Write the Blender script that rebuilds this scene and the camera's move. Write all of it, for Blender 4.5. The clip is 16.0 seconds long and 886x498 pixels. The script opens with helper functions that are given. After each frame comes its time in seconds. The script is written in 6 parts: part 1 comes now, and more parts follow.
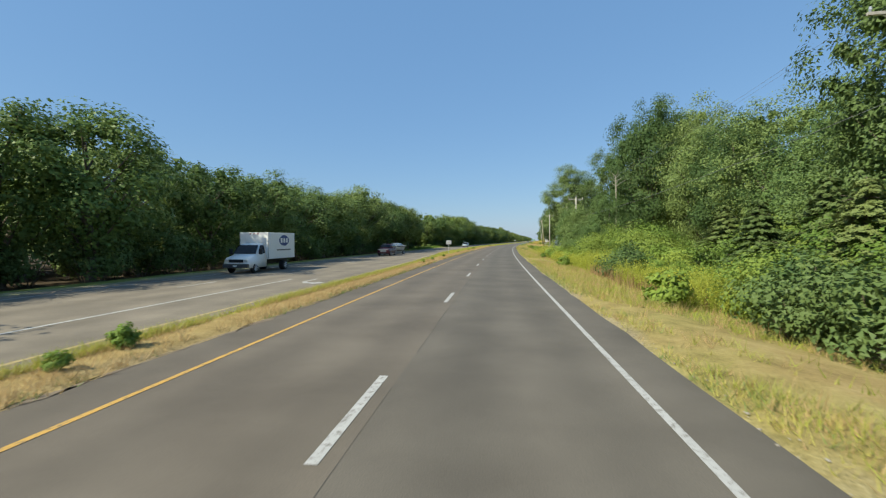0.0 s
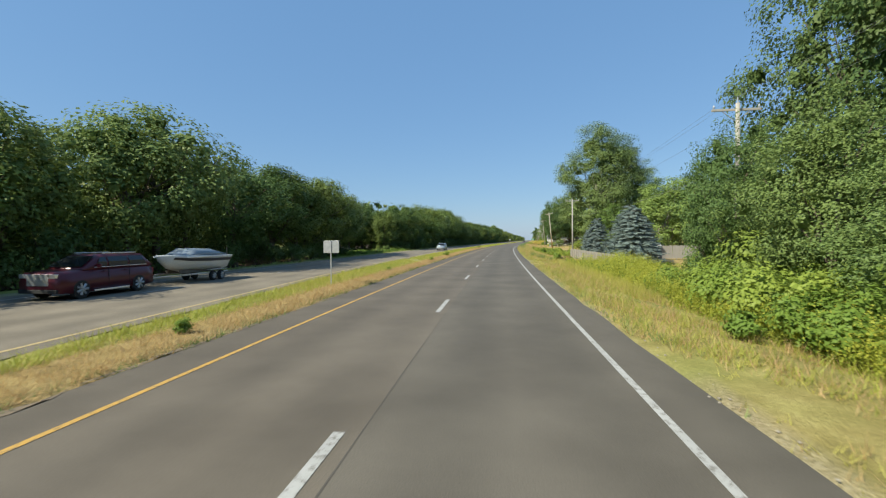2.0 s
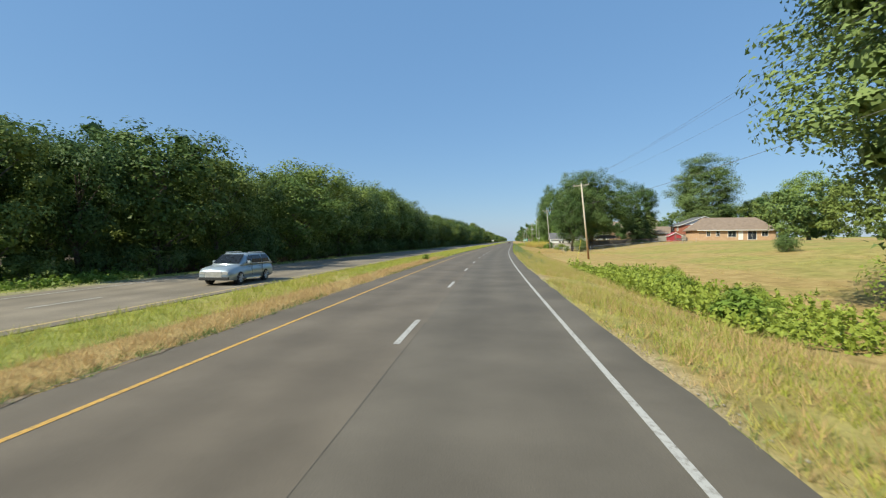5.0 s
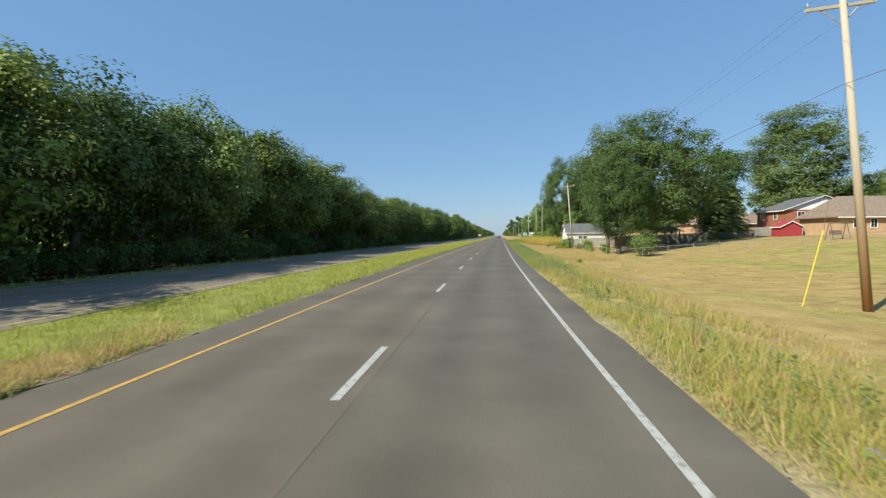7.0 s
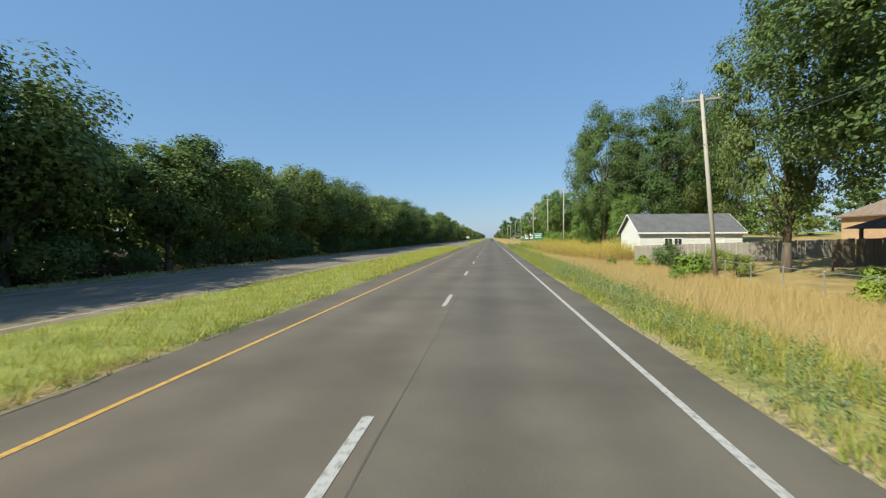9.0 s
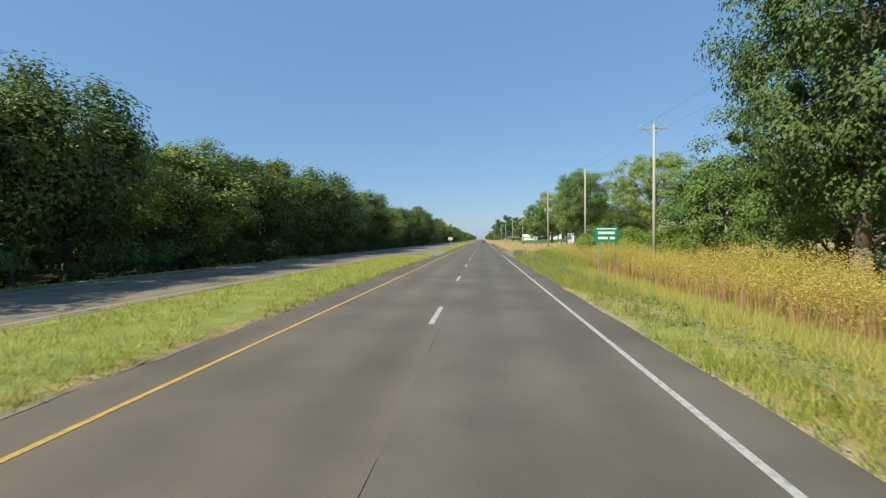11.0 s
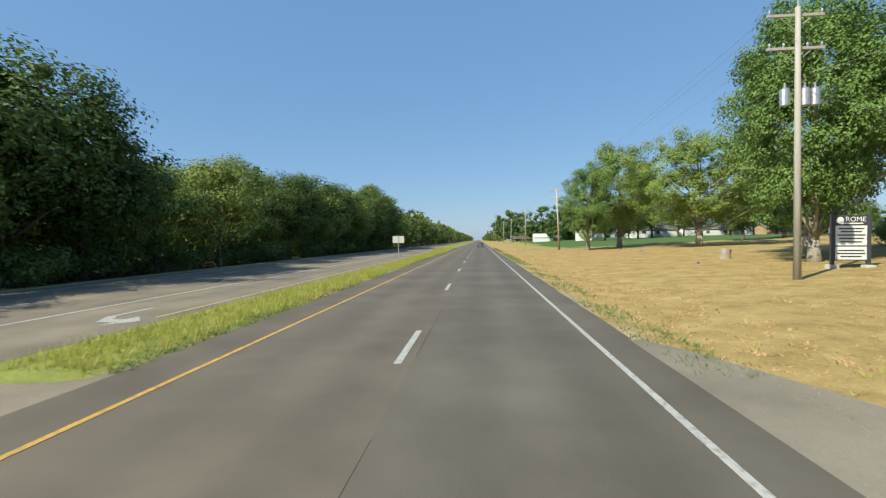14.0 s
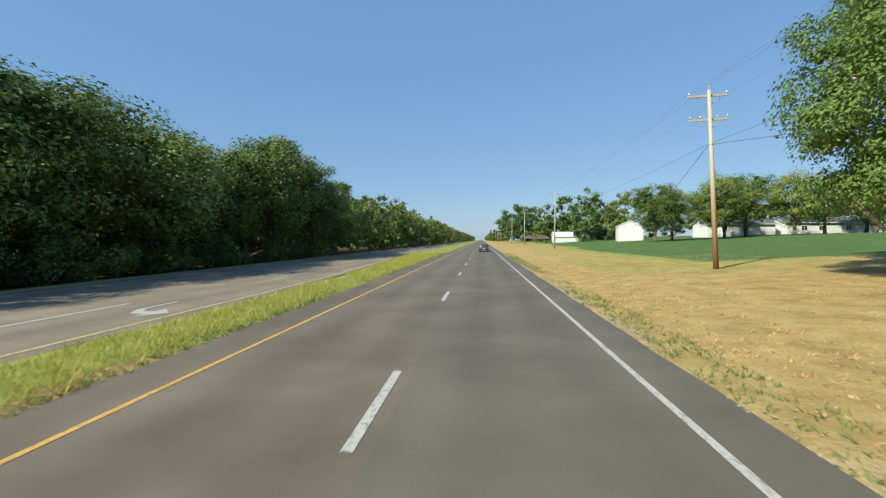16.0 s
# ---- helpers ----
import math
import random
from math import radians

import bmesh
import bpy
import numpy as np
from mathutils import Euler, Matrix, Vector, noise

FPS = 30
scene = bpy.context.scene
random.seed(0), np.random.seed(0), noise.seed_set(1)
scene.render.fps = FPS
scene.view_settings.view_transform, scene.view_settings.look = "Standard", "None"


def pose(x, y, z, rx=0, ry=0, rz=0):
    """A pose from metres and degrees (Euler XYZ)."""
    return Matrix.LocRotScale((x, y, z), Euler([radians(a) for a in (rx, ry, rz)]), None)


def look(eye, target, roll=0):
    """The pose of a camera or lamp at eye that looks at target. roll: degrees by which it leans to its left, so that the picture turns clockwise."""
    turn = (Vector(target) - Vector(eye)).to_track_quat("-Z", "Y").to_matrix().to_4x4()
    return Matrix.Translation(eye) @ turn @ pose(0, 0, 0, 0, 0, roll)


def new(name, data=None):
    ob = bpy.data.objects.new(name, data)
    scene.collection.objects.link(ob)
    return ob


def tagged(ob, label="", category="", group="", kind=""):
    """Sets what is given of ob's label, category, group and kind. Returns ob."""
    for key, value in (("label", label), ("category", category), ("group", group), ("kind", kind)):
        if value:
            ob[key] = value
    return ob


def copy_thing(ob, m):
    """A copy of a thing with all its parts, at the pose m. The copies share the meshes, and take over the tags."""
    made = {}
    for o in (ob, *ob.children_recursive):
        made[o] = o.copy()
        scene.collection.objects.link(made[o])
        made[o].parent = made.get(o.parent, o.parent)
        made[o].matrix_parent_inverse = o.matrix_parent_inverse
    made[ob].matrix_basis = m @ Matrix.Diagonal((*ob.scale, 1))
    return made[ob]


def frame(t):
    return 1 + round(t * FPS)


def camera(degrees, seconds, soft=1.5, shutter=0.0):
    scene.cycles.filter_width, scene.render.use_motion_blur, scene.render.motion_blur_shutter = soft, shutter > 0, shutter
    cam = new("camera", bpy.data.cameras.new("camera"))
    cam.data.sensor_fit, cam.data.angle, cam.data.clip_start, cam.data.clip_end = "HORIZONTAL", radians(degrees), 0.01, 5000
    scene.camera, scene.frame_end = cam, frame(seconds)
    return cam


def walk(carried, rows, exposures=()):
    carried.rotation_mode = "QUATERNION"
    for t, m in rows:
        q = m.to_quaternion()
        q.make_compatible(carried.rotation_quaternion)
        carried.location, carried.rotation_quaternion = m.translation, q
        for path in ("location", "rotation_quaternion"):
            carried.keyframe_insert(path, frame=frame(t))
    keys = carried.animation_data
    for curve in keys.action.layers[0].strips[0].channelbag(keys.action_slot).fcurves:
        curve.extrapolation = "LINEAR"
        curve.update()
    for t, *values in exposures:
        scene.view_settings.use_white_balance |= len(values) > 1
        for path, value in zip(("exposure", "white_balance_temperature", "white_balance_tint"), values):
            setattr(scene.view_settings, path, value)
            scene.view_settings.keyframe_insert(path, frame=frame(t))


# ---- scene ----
cam = camera(90.0, 16.0, soft=1.2, shutter=0.06)
EXPO = [(0.0, 0.47, 6750, 1), (16.0, 0.47, 6750, 1)]
PATH = [
    (0, (14.768, -18.975, 2.328), (14.340, -17.022, 2.290), -0.17),
    (0.5, (13.584, -6.285, 2.336), (13.163, -4.330, 2.300), -0.17),
    (1, (12.394, 6.429, 2.322), (11.978, 8.385, 2.282), -0.17),
    (1.5, (11.205, 19.144, 2.310), (10.803, 21.103, 2.275), -0.17),
    (2, (10.146, 31.762, 2.356), (9.751, 33.722, 2.316), -0.17),
    (2.5, (9.156, 44.374, 2.368), (8.768, 46.336, 2.327), -0.17),
    (3, (8.248, 57.067, 2.360), (7.869, 59.030, 2.318), -0.17),
    (3.5, (7.335, 69.991, 2.317), (6.966, 71.956, 2.280), -0.17),
    (4, (6.483, 83.120, 2.303), (6.129, 85.088, 2.268), -0.17),
    (6.5, (3.523, 148.465, 2.359), (3.260, 150.447, 2.306), -0.17),
    (7, (2.981, 161.672, 2.342), (2.724, 163.655, 2.280), -0.17),
    (7.5, (2.483, 174.849, 2.351), (2.235, 176.832, 2.294), -0.17),
    (8, (2.041, 187.977, 2.326), (1.802, 189.962, 2.267), -0.17),
    (8.5, (1.773, 201.037, 2.313), (1.545, 203.023, 2.257), -0.17),
    (9, (1.569, 213.983, 2.285), (1.354, 215.971, 2.234), -0.17),
    (9.5, (1.472, 226.905, 2.296), (1.268, 228.894, 2.248), -0.17),
    (10, (1.416, 239.863, 2.271), (1.222, 241.853, 2.223), -0.17),
    (12.5, (1.342, 303.994, 2.268), (1.179, 305.987, 2.229), -0.17),
    (13, (1.421, 316.643, 2.305), (1.255, 318.636, 2.266), -0.17),
    (13.5, (1.489, 329.414, 2.301), (1.324, 331.406, 2.263), -0.17),
    (14, (1.537, 342.355, 2.324), (1.374, 344.348, 2.283), -0.17),
    (14.5, (1.523, 355.636, 2.343), (1.362, 357.629, 2.304), -0.17),
    (15, (1.524, 368.783, 2.363), (1.361, 370.776, 2.318), -0.17),
    (15.5, (1.517, 381.738, 2.374), (1.349, 383.731, 2.326), -0.17),
    (16, (1.488, 394.561, 2.341), (1.315, 396.553, 2.300), -0.17),
]
walk(cam, [(t, look(eye, target, roll)) for t, eye, target, roll in PATH], exposures=EXPO)

# curvature of the road, degrees per metre, at chainages
KNOT_S = [-60, 0, 40, 80, 120, 160, 200, 240, 1000]
KNOT_K = [0.0155, 0.0154, 0.0245, 0.0193, 0.0209, 0.0349, 0.0259, 0.0000, 0.0000]


# ---- the road's line ----
def line_of_road():
    s = np.arange(-400.0, 3000.0, 1.0)
    k = np.interp(s, KNOT_S, KNOT_K)
    k[s < -60] = 0.0
    c = np.cumsum(k)
    psi = np.radians(c[-1] - c)
    x, y = np.cumsum(-np.sin(psi)), np.cumsum(np.cos(psi))
    i = int(np.searchsorted(s, 300))
    return s, psi, x - x[i], y - y[i] + 300


ROAD_S, ROAD_P, ROAD_X, ROAD_Y = line_of_road()


def on_road(s, l):
    """World x, y at chainage s and l metres to the right of the lane line."""
    p = np.interp(s, ROAD_S, ROAD_P)
    return np.interp(s, ROAD_S, ROAD_X) + l * np.cos(p), np.interp(s, ROAD_S, ROAD_Y) + l * np.sin(p)


def heading(s):
    return math.degrees(float(np.interp(s, ROAD_S, ROAD_P)))


def smooth(a, b, x):
    t = np.clip((np.asarray(x, float) - a) / (b - a), 0, 1)
    return t * t * (3 - 2 * t)


def inner_line(s):
    """The left edge line of the opposite road's through lanes."""
    return -10.5 - 1.1 * smooth(200, 300, s)


def opp_yellow(s):
    """Yellow line of the opposite road, which swings out beside its turning lanes."""
    s = np.asarray(s, float)
    first = 3.2 * (1 - smooth(10, 80, s))
    second = 3.4 * smooth(318, 326, s) * (1 - smooth(412, 480, s))
    return inner_line(s) + np.maximum(first, second) - 0.02


def ground_z(s, l):
    """Height of the ground beside the pavements."""
    s, l = np.asarray(s, float), np.asarray(l, float)
    one = -0.9 * smooth(6.5, 13, l) + 0.5 * smooth(24, 60, l)
    two = -0.55 * smooth(6.5, 12, l) + 2.75 * smooth(17, 54, l)
    three = 0.052 * np.clip(l - 6, 0, 70)
    a, b = smooth(130, 165, s), smooth(300, 350, s)
    right = (one * (1 - a) + two * a) * (1 - b) + three * b
    far = 1 - smooth(600, 900, s)
    left = -0.35 * smooth(20.5, 25, -l) + 0.5 * smooth(60, 200, -l) + 1.2 * smooth(27, 44, -l) * smooth(88, 98, s) * (1 - smooth(126, 136, s))
    return np.where(l > 0, right * far, left)


# ---- world and light ----
SUN_AZ, SUN_EL = 228.0, 42.5
world = bpy.data.worlds.new("sky")
scene.world = world
world.use_nodes = True
wn = world.node_tree
sky = wn.nodes.new("ShaderNodeTexSky")
sky.sky_type = "NISHITA"
sky.sun_disc = False
sky.sun_elevation, sky.sun_rotation = radians(SUN_EL), radians(SUN_AZ)
sky.altitude, sky.air_density, sky.dust_density, sky.ozone_density = 100, 1.1, 0.4, 1.4
veil = wn.nodes.new("ShaderNodeMix")  # summer haze evens the sky out
veil.data_type = "RGBA"
veil.inputs[0].default_value = 0.71
veil.inputs[7].default_value = (0.92, 1.96, 4.08, 1)
wn.links.new(sky.outputs[0], veil.inputs[6])
wn.links.new(veil.outputs[2], wn.nodes["Background"].inputs[0])
wn.nodes["Background"].inputs[1].default_value = 0.122
sun_data = bpy.data.lights.new("sun", "SUN")
sun_data.energy, sun_data.angle, sun_data.color = 5.0, radians(0.53), (1.0, 0.93, 0.82)
sun = new("sun", sun_data)
az, el = radians(SUN_AZ), radians(SUN_EL)
sun_from = Vector((math.sin(az) * math.cos(el), math.cos(az) * math.cos(el), math.sin(el)))
sun.matrix_world = look(sun_from * 300, (0, 0, 0))


# ---- materials ----
def mat(name):
    m = bpy.data.materials.new(name)
    m.use_nodes = True
    nt = m.node_tree
    return m, nt, nt.nodes["Principled BSDF"]


def node(nt, kind, **values):
    n = nt.nodes.new(kind)
    for key, value in values.items():
        setattr(n, key, value)
    return n


def noise_of(nt, scale, detail=4.0, rough=0.6, coords="Object", stretch=None):
    co = node(nt, "ShaderNodeTexCoord")
    tx = node(nt, "ShaderNodeTexNoise")
    tx.inputs["Scale"].default_value, tx.inputs["Detail"].default_value, tx.inputs["Roughness"].default_value = scale, detail, rough
    if stretch:
        mp = node(nt, "ShaderNodeMapping")
        mp.inputs["Scale"].default_value = stretch
        nt.links.new(co.outputs[coords], mp.inputs[0])
        nt.links.new(mp.outputs[0], tx.inputs["Vector"])
    else:
        nt.links.new(co.outputs[coords], tx.inputs["Vector"])
    return tx


def ramp(nt, source, stops):
    r = node(nt, "ShaderNodeValToRGB")
    while len(r.color_ramp.elements) < len(stops):
        r.color_ramp.elements.new(0.5)
    for e, (p, c) in zip(r.color_ramp.elements, stops):
        e.position, e.color = p, (*c, 1)
    nt.links.new(source, r.inputs[0])
    return r.outputs[0]


def mix(nt, a, b, factor, mode="MIX"):
    m = node(nt, "ShaderNodeMix", data_type="RGBA", blend_type=mode)
    for k, v in ((6, a), (7, b), (0, factor)):
        if isinstance(v, (int, float)):
            m.inputs[k].default_value = v
        elif isinstance(v, tuple):
            m.inputs[k].default_value = (*v, 1)
        else:
            nt.links.new(v, m.inputs[k])
    return m.outputs[2]


def bump(nt, bsdf, source, strength=0.3, distance=0.02):
    b = node(nt, "ShaderNodeBump")
    b.inputs["Strength"].default_value, b.inputs["Distance"].default_value = strength, distance
    nt.links.new(source, b.inputs["Height"])
    nt.links.new(b.outputs[0], bsdf.inputs["Normal"])


def mottled(name, dark, light, scale=3.0, fine=40.0, rough=0.8, metal=0.0, stretch=None, depth=0.01, strength=0.3, spec=0.3):
    m, nt, b = mat(name)
    a, c = noise_of(nt, scale, 5, 0.6, stretch=stretch), noise_of(nt, fine, 3, 0.6, stretch=stretch)
    col = ramp(nt, a.outputs[0], ((0.3, dark), (0.7, light)))
    mid = tuple(0.5 * (p + q) for p, q in zip(dark, light))
    col2 = ramp(nt, c.outputs[0], ((0.3, tuple(0.7 * v for v in mid)), (0.7, tuple(min(1, 1.25 * v) for v in mid))))
    nt.links.new(mix(nt, col, col2, 0.4), b.inputs["Base Color"])
    b.inputs["Roughness"].default_value, b.inputs["Metallic"].default_value = rough, metal
    b.inputs["Specular IOR Level"].default_value = spec
    bump(nt, b, c.outputs[0], strength, depth)
    return m


def plain(name, colour, rough=0.5, metal=0.0, wear=0.12, scale=6.0):
    m, nt, b = mat(name)
    a = noise_of(nt, scale, 4)
    nt.links.new(ramp(nt, a.outputs[0], ((0.3, tuple(v * (1 - wear) for v in colour)), (0.7, tuple(min(1, v * (1 + wear)) for v in colour)))), b.inputs["Base Color"])
    b.inputs["Roughness"].default_value, b.inputs["Metallic"].default_value = rough, metal
    return m


def asphalt(name, base, patch, track=0.09, gloss=0.25):
    """Worn asphalt with wheel tracks and stains along the road; the strip's own coordinates run across and along it."""
    m, nt, b = mat(name)
    uv = node(nt, "ShaderNodeUVMap")
    mp = node(nt, "ShaderNodeMapping")
    mp.inputs["Scale"].default_value = (1.0, 0.03, 1.0)
    nt.links.new(uv.outputs[0], mp.inputs[0])
    streak = node(nt, "ShaderNodeTexNoise")
    streak.inputs["Scale"].default_value, streak.inputs["Detail"].default_value = 1.1, 3
    nt.links.new(mp.outputs[0], streak.inputs["Vector"])
    grain, blot = noise_of(nt, 60, 3, 0.7), noise_of(nt, 0.35, 5, 0.6)
    low, high = tuple(v * 0.9 for v in base), tuple(v * 1.08 for v in base)
    col = ramp(nt, streak.outputs[0], ((0.35, low), (0.65, high)))
    col = mix(nt, col, ramp(nt, blot.outputs[0], ((0.35, tuple(v * 0.8 for v in low)), (0.7, patch))), 0.75)
    sep = node(nt, "ShaderNodeSeparateXYZ")
    nt.links.new(uv.outputs[0], sep.inputs[0])
    wave = node(nt, "ShaderNodeMath", operation="SINE")
    turnm = node(nt, "ShaderNodeMath", operation="MULTIPLY")
    turnm.inputs[1].default_value = 3.3
    nt.links.new(sep.outputs[0], turnm.inputs[0])
    nt.links.new(turnm.outputs[0], wave.inputs[0])
    half = node(nt, "ShaderNodeMapRange")
    half.inputs[1].default_value, half.inputs[2].default_value = -1, 1
    nt.links.new(wave.outputs[0], half.inputs[0])
    wheel_track = ramp(nt, half.outputs[0], ((0.0, (1 - track,) * 3), (1.0, (1 + track * 0.65,) * 3)))
    col = mix(nt, col, wheel_track, 1.0, "MULTIPLY")
    lane = node(nt, "ShaderNodeMath", operation="GREATER_THAN")
    lane.inputs[1].default_value = 0.27
    nt.links.new(sep.outputs[0], lane.inputs[0])
    col = mix(nt, col, mix(nt, (1.03, 1.0, 0.98), (0.925, 0.93, 0.94), lane.outputs[0]), 1.0, "MULTIPLY")
    speck = ramp(nt, grain.outputs[0], ((0.35, (0.6, 0.6, 0.6)), (0.65, (1.3, 1.3, 1.3))))
    nt.links.new(mix(nt, col, speck, 0.55, "MULTIPLY"), b.inputs["Base Color"])
    b.inputs["Roughness"].default_value = 0.95 - 0.45 * gloss
    b.inputs["Specular IOR Level"].default_value = gloss
    bump(nt, b, grain.outputs[0], 0.35, 0.006)
    return m


def stained_pole(name):
    """Pole wood, rust-brown with preservative at its foot and bleached towards its top."""
    m, nt, b = mat(name)
    co, sep = node(nt, "ShaderNodeTexCoord"), node(nt, "ShaderNodeSeparateXYZ")
    nt.links.new(co.outputs["Object"], sep.inputs[0])
    up = node(nt, "ShaderNodeMapRange")
    up.inputs[1].default_value, up.inputs[2].default_value = -0.2, 9.0
    grain = noise_of(nt, 1.5, 5, 0.6, stretch=(7, 7, 0.5))
    fine = noise_of(nt, 30, 3, 0.6, stretch=(6, 6, 0.4))
    shift = node(nt, "ShaderNodeMath", operation="MULTIPLY_ADD")
    nt.links.new(grain.outputs[0], shift.inputs[0])
    shift.inputs[1].default_value = 1.6
    nt.links.new(sep.outputs[2], shift.inputs[2])
    nt.links.new(shift.outputs[0], up.inputs[0])
    col = ramp(nt, up.outputs[0], ((0.03, (0.07, 0.05, 0.04)), (0.12, (0.36, 0.17, 0.07)), (0.4, (0.44, 0.3, 0.17)), (0.75, (0.47, 0.41, 0.32))))
    col = mix(nt, col, ramp(nt, fine.outputs[0], ((0.3, (0.65, 0.65, 0.65)), (0.7, (1.2, 1.2, 1.2)))), 0.7, "MULTIPLY")
    nt.links.new(col, b.inputs["Base Color"])
    b.inputs["Roughness"].default_value = 0.9
    bump(nt, b, fine.outputs[0], 0.4, 0.01)
    return m


def worn_paint(name, colour, under):
    m, nt, b = mat(name)
    a, c = noise_of(nt, 9, 6, 0.75), noise_of(nt, 1.3, 3)
    wear = ramp(nt, a.outputs[0], ((0.36, (1, 1, 1)), (0.5, (0, 0, 0))))
    tone = ramp(nt, c.outputs[0], ((0.3, tuple(0.85 * v for v in colour)), (0.7, colour)))
    nt.links.new(mix(nt, tone, under, wear), b.inputs["Base Color"])
    b.inputs["Roughness"].default_value = 0.7
    return m


def leaf(name, dark, light, thin=0.3, rough=0.5):
    """Leaves: colour differs from leaf to leaf and from plant to plant; some light passes through."""
    m, nt, b = mat(name)
    geo, info = node(nt, "ShaderNodeNewGeometry"), node(nt, "ShaderNodeObjectInfo")
    col = ramp(nt, geo.outputs["Random Per Island"], ((0.0, tuple(0.68 * a + 0.32 * b for a, b in zip(dark, light))), (1.0, tuple(0.3 * a + 0.7 * b for a, b in zip(dark, light)))))
    hue = node(nt, "ShaderNodeHueSaturation")
    sh = node(nt, "ShaderNodeMapRange")
    sh.inputs[3].default_value, sh.inputs[4].default_value = 0.478, 0.515
    nt.links.new(info.outputs["Random"], sh.inputs[0])
    nt.links.new(sh.outputs[0], hue.inputs["Hue"])
    vl = node(nt, "ShaderNodeMapRange")
    vl.inputs[3].default_value, vl.inputs[4].default_value = 1.2, 0.8
    nt.links.new(info.outputs["Random"], vl.inputs[0])
    nt.links.new(vl.outputs[0], hue.inputs["Value"])
    nt.links.new(col, hue.inputs["Color"])
    nt.links.new(hue.outputs[0], b.inputs["Base Color"])
    b.inputs["Roughness"].default_value = rough
    b.inputs["Specular IOR Level"].default_value = 0.16
    tr = node(nt, "ShaderNodeBsdfTranslucent")
    nt.links.new(hue.outputs[0], tr.inputs[0])
    ms = node(nt, "ShaderNodeMixShader")
    ms.inputs[0].default_value = thin
    nt.links.new(b.outputs[0], ms.inputs[1])
    nt.links.new(tr.outputs[0], ms.inputs[2])
    nt.links.new(ms.outputs[0], nt.nodes["Material Output"].inputs[0])
    return m


def ground_material():
    """Grass and soil: the attribute 'dry' runs from green turf to straw, 'bare' to gravel."""
    m, nt, b = mat("ground_grass")
    dry, bare = node(nt, "ShaderNodeAttribute", attribute_name="dry"), node(nt, "ShaderNodeAttribute", attribute_name="bare")
    big, mid, fine = noise_of(nt, 0.12, 4), noise_of(nt, 0.9, 5, 0.65), noise_of(nt, 14, 4, 0.7)
    green = ramp(nt, mid.outputs[0], ((0.3, (0.165, 0.19, 0.045)), (0.7, (0.31, 0.325, 0.09))))
    straw = ramp(nt, mid.outputs[0], ((0.25, (0.235, 0.168, 0.066)), (0.5, (0.37, 0.27, 0.11)), (0.75, (0.48, 0.365, 0.165))))
    shift = node(nt, "ShaderNodeMath", operation="MULTIPLY_ADD")
    nt.links.new(big.outputs[0], shift.inputs[0])
    shift.inputs[1].default_value = 0.9
    nt.links.new(dry.outputs["Fac"], shift.inputs[2])
    edge = node(nt, "ShaderNodeMapRange")
    edge.inputs[1].default_value, edge.inputs[2].default_value = 0.75, 1.15
    nt.links.new(shift.outputs[0], edge.inputs[0])
    col = mix(nt, green, straw, edge.outputs[0])
    crop = ramp(nt, mid.outputs[0], ((0.3, (0.06, 0.11, 0.036)), (0.7, (0.11, 0.175, 0.056))))
    sown = node(nt, "ShaderNodeMapRange")
    sown.inputs[1].default_value, sown.inputs[2].default_value = -0.25, -0.45
    nt.links.new(dry.outputs["Fac"], sown.inputs[0])
    col = mix(nt, col, crop, sown.outputs[0])
    stone = ramp(nt, fine.outputs[0], ((0.3, (0.19, 0.15, 0.105)), (0.6, (0.43, 0.36, 0.27)), (0.8, (0.62, 0.55, 0.45))))
    # wood floor: leaf litter, coloured darker to stand for shade under the crowns
    litter = node(nt, "ShaderNodeAttribute", attribute_name="litter")
    col = mix(nt, col, ramp(nt, mid.outputs[0], ((0.3, (0.045, 0.034, 0.022)), (0.7, (0.1, 0.076, 0.048)))), litter.outputs["Fac"])
    col = mix(nt, col, stone, bare.outputs["Fac"])
    shade = ramp(nt, fine.outputs[0], ((0.25, (0.62, 0.62, 0.62)), (0.75, (1.25, 1.25, 1.25))))
    nt.links.new(mix(nt, col, shade, 0.7, "MULTIPLY"), b.inputs["Base Color"])
    b.inputs["Roughness"].default_value = 0.95
    b.inputs["Specular IOR Level"].default_value = 0.1
    bump(nt, b, fine.outputs[0], 0.8, 0.06)
    return m


M_ROAD = asphalt("asphalt_worn", (0.134, 0.114, 0.087), (0.158, 0.137, 0.106), 0.1, 0.38)
M_ROAD_OLD = asphalt("asphalt_pale", (0.205, 0.18, 0.14), (0.256, 0.223, 0.171))
M_SIDE = asphalt("asphalt_side", (0.24, 0.208, 0.158), (0.3, 0.262, 0.2), 0.02)
M_TAR = mottled("tar_seam", (0.07, 0.061, 0.05), (0.12, 0.106, 0.086), 1.2, 60, 0.8)
M_WHITE = worn_paint("road_paint_white", (0.44, 0.43, 0.4), (0.17, 0.155, 0.13))
M_YELLOW = worn_paint("road_paint_yellow", (0.55, 0.32, 0.07), (0.2, 0.15, 0.08))
M_YELLOW_OLD = worn_paint("road_paint_yellow_faded", (0.5, 0.37, 0.17), (0.24, 0.2, 0.14))
M_GROUND = ground_material()
M_CONC = mottled("concrete", (0.4, 0.38, 0.34), (0.6, 0.57, 0.5), 2, 30, 0.9)
M_BARK = mottled("bark", (0.07, 0.055, 0.04), (0.2, 0.165, 0.125), 2, 18, 0.95, stretch=(3, 3, 0.6), depth=0.03, strength=0.8)
M_BARK_PALE = mottled("bark_pale", (0.2, 0.18, 0.14), (0.42, 0.38, 0.3), 2, 18, 0.95, stretch=(3, 3, 0.6), depth=0.03, strength=0.7)
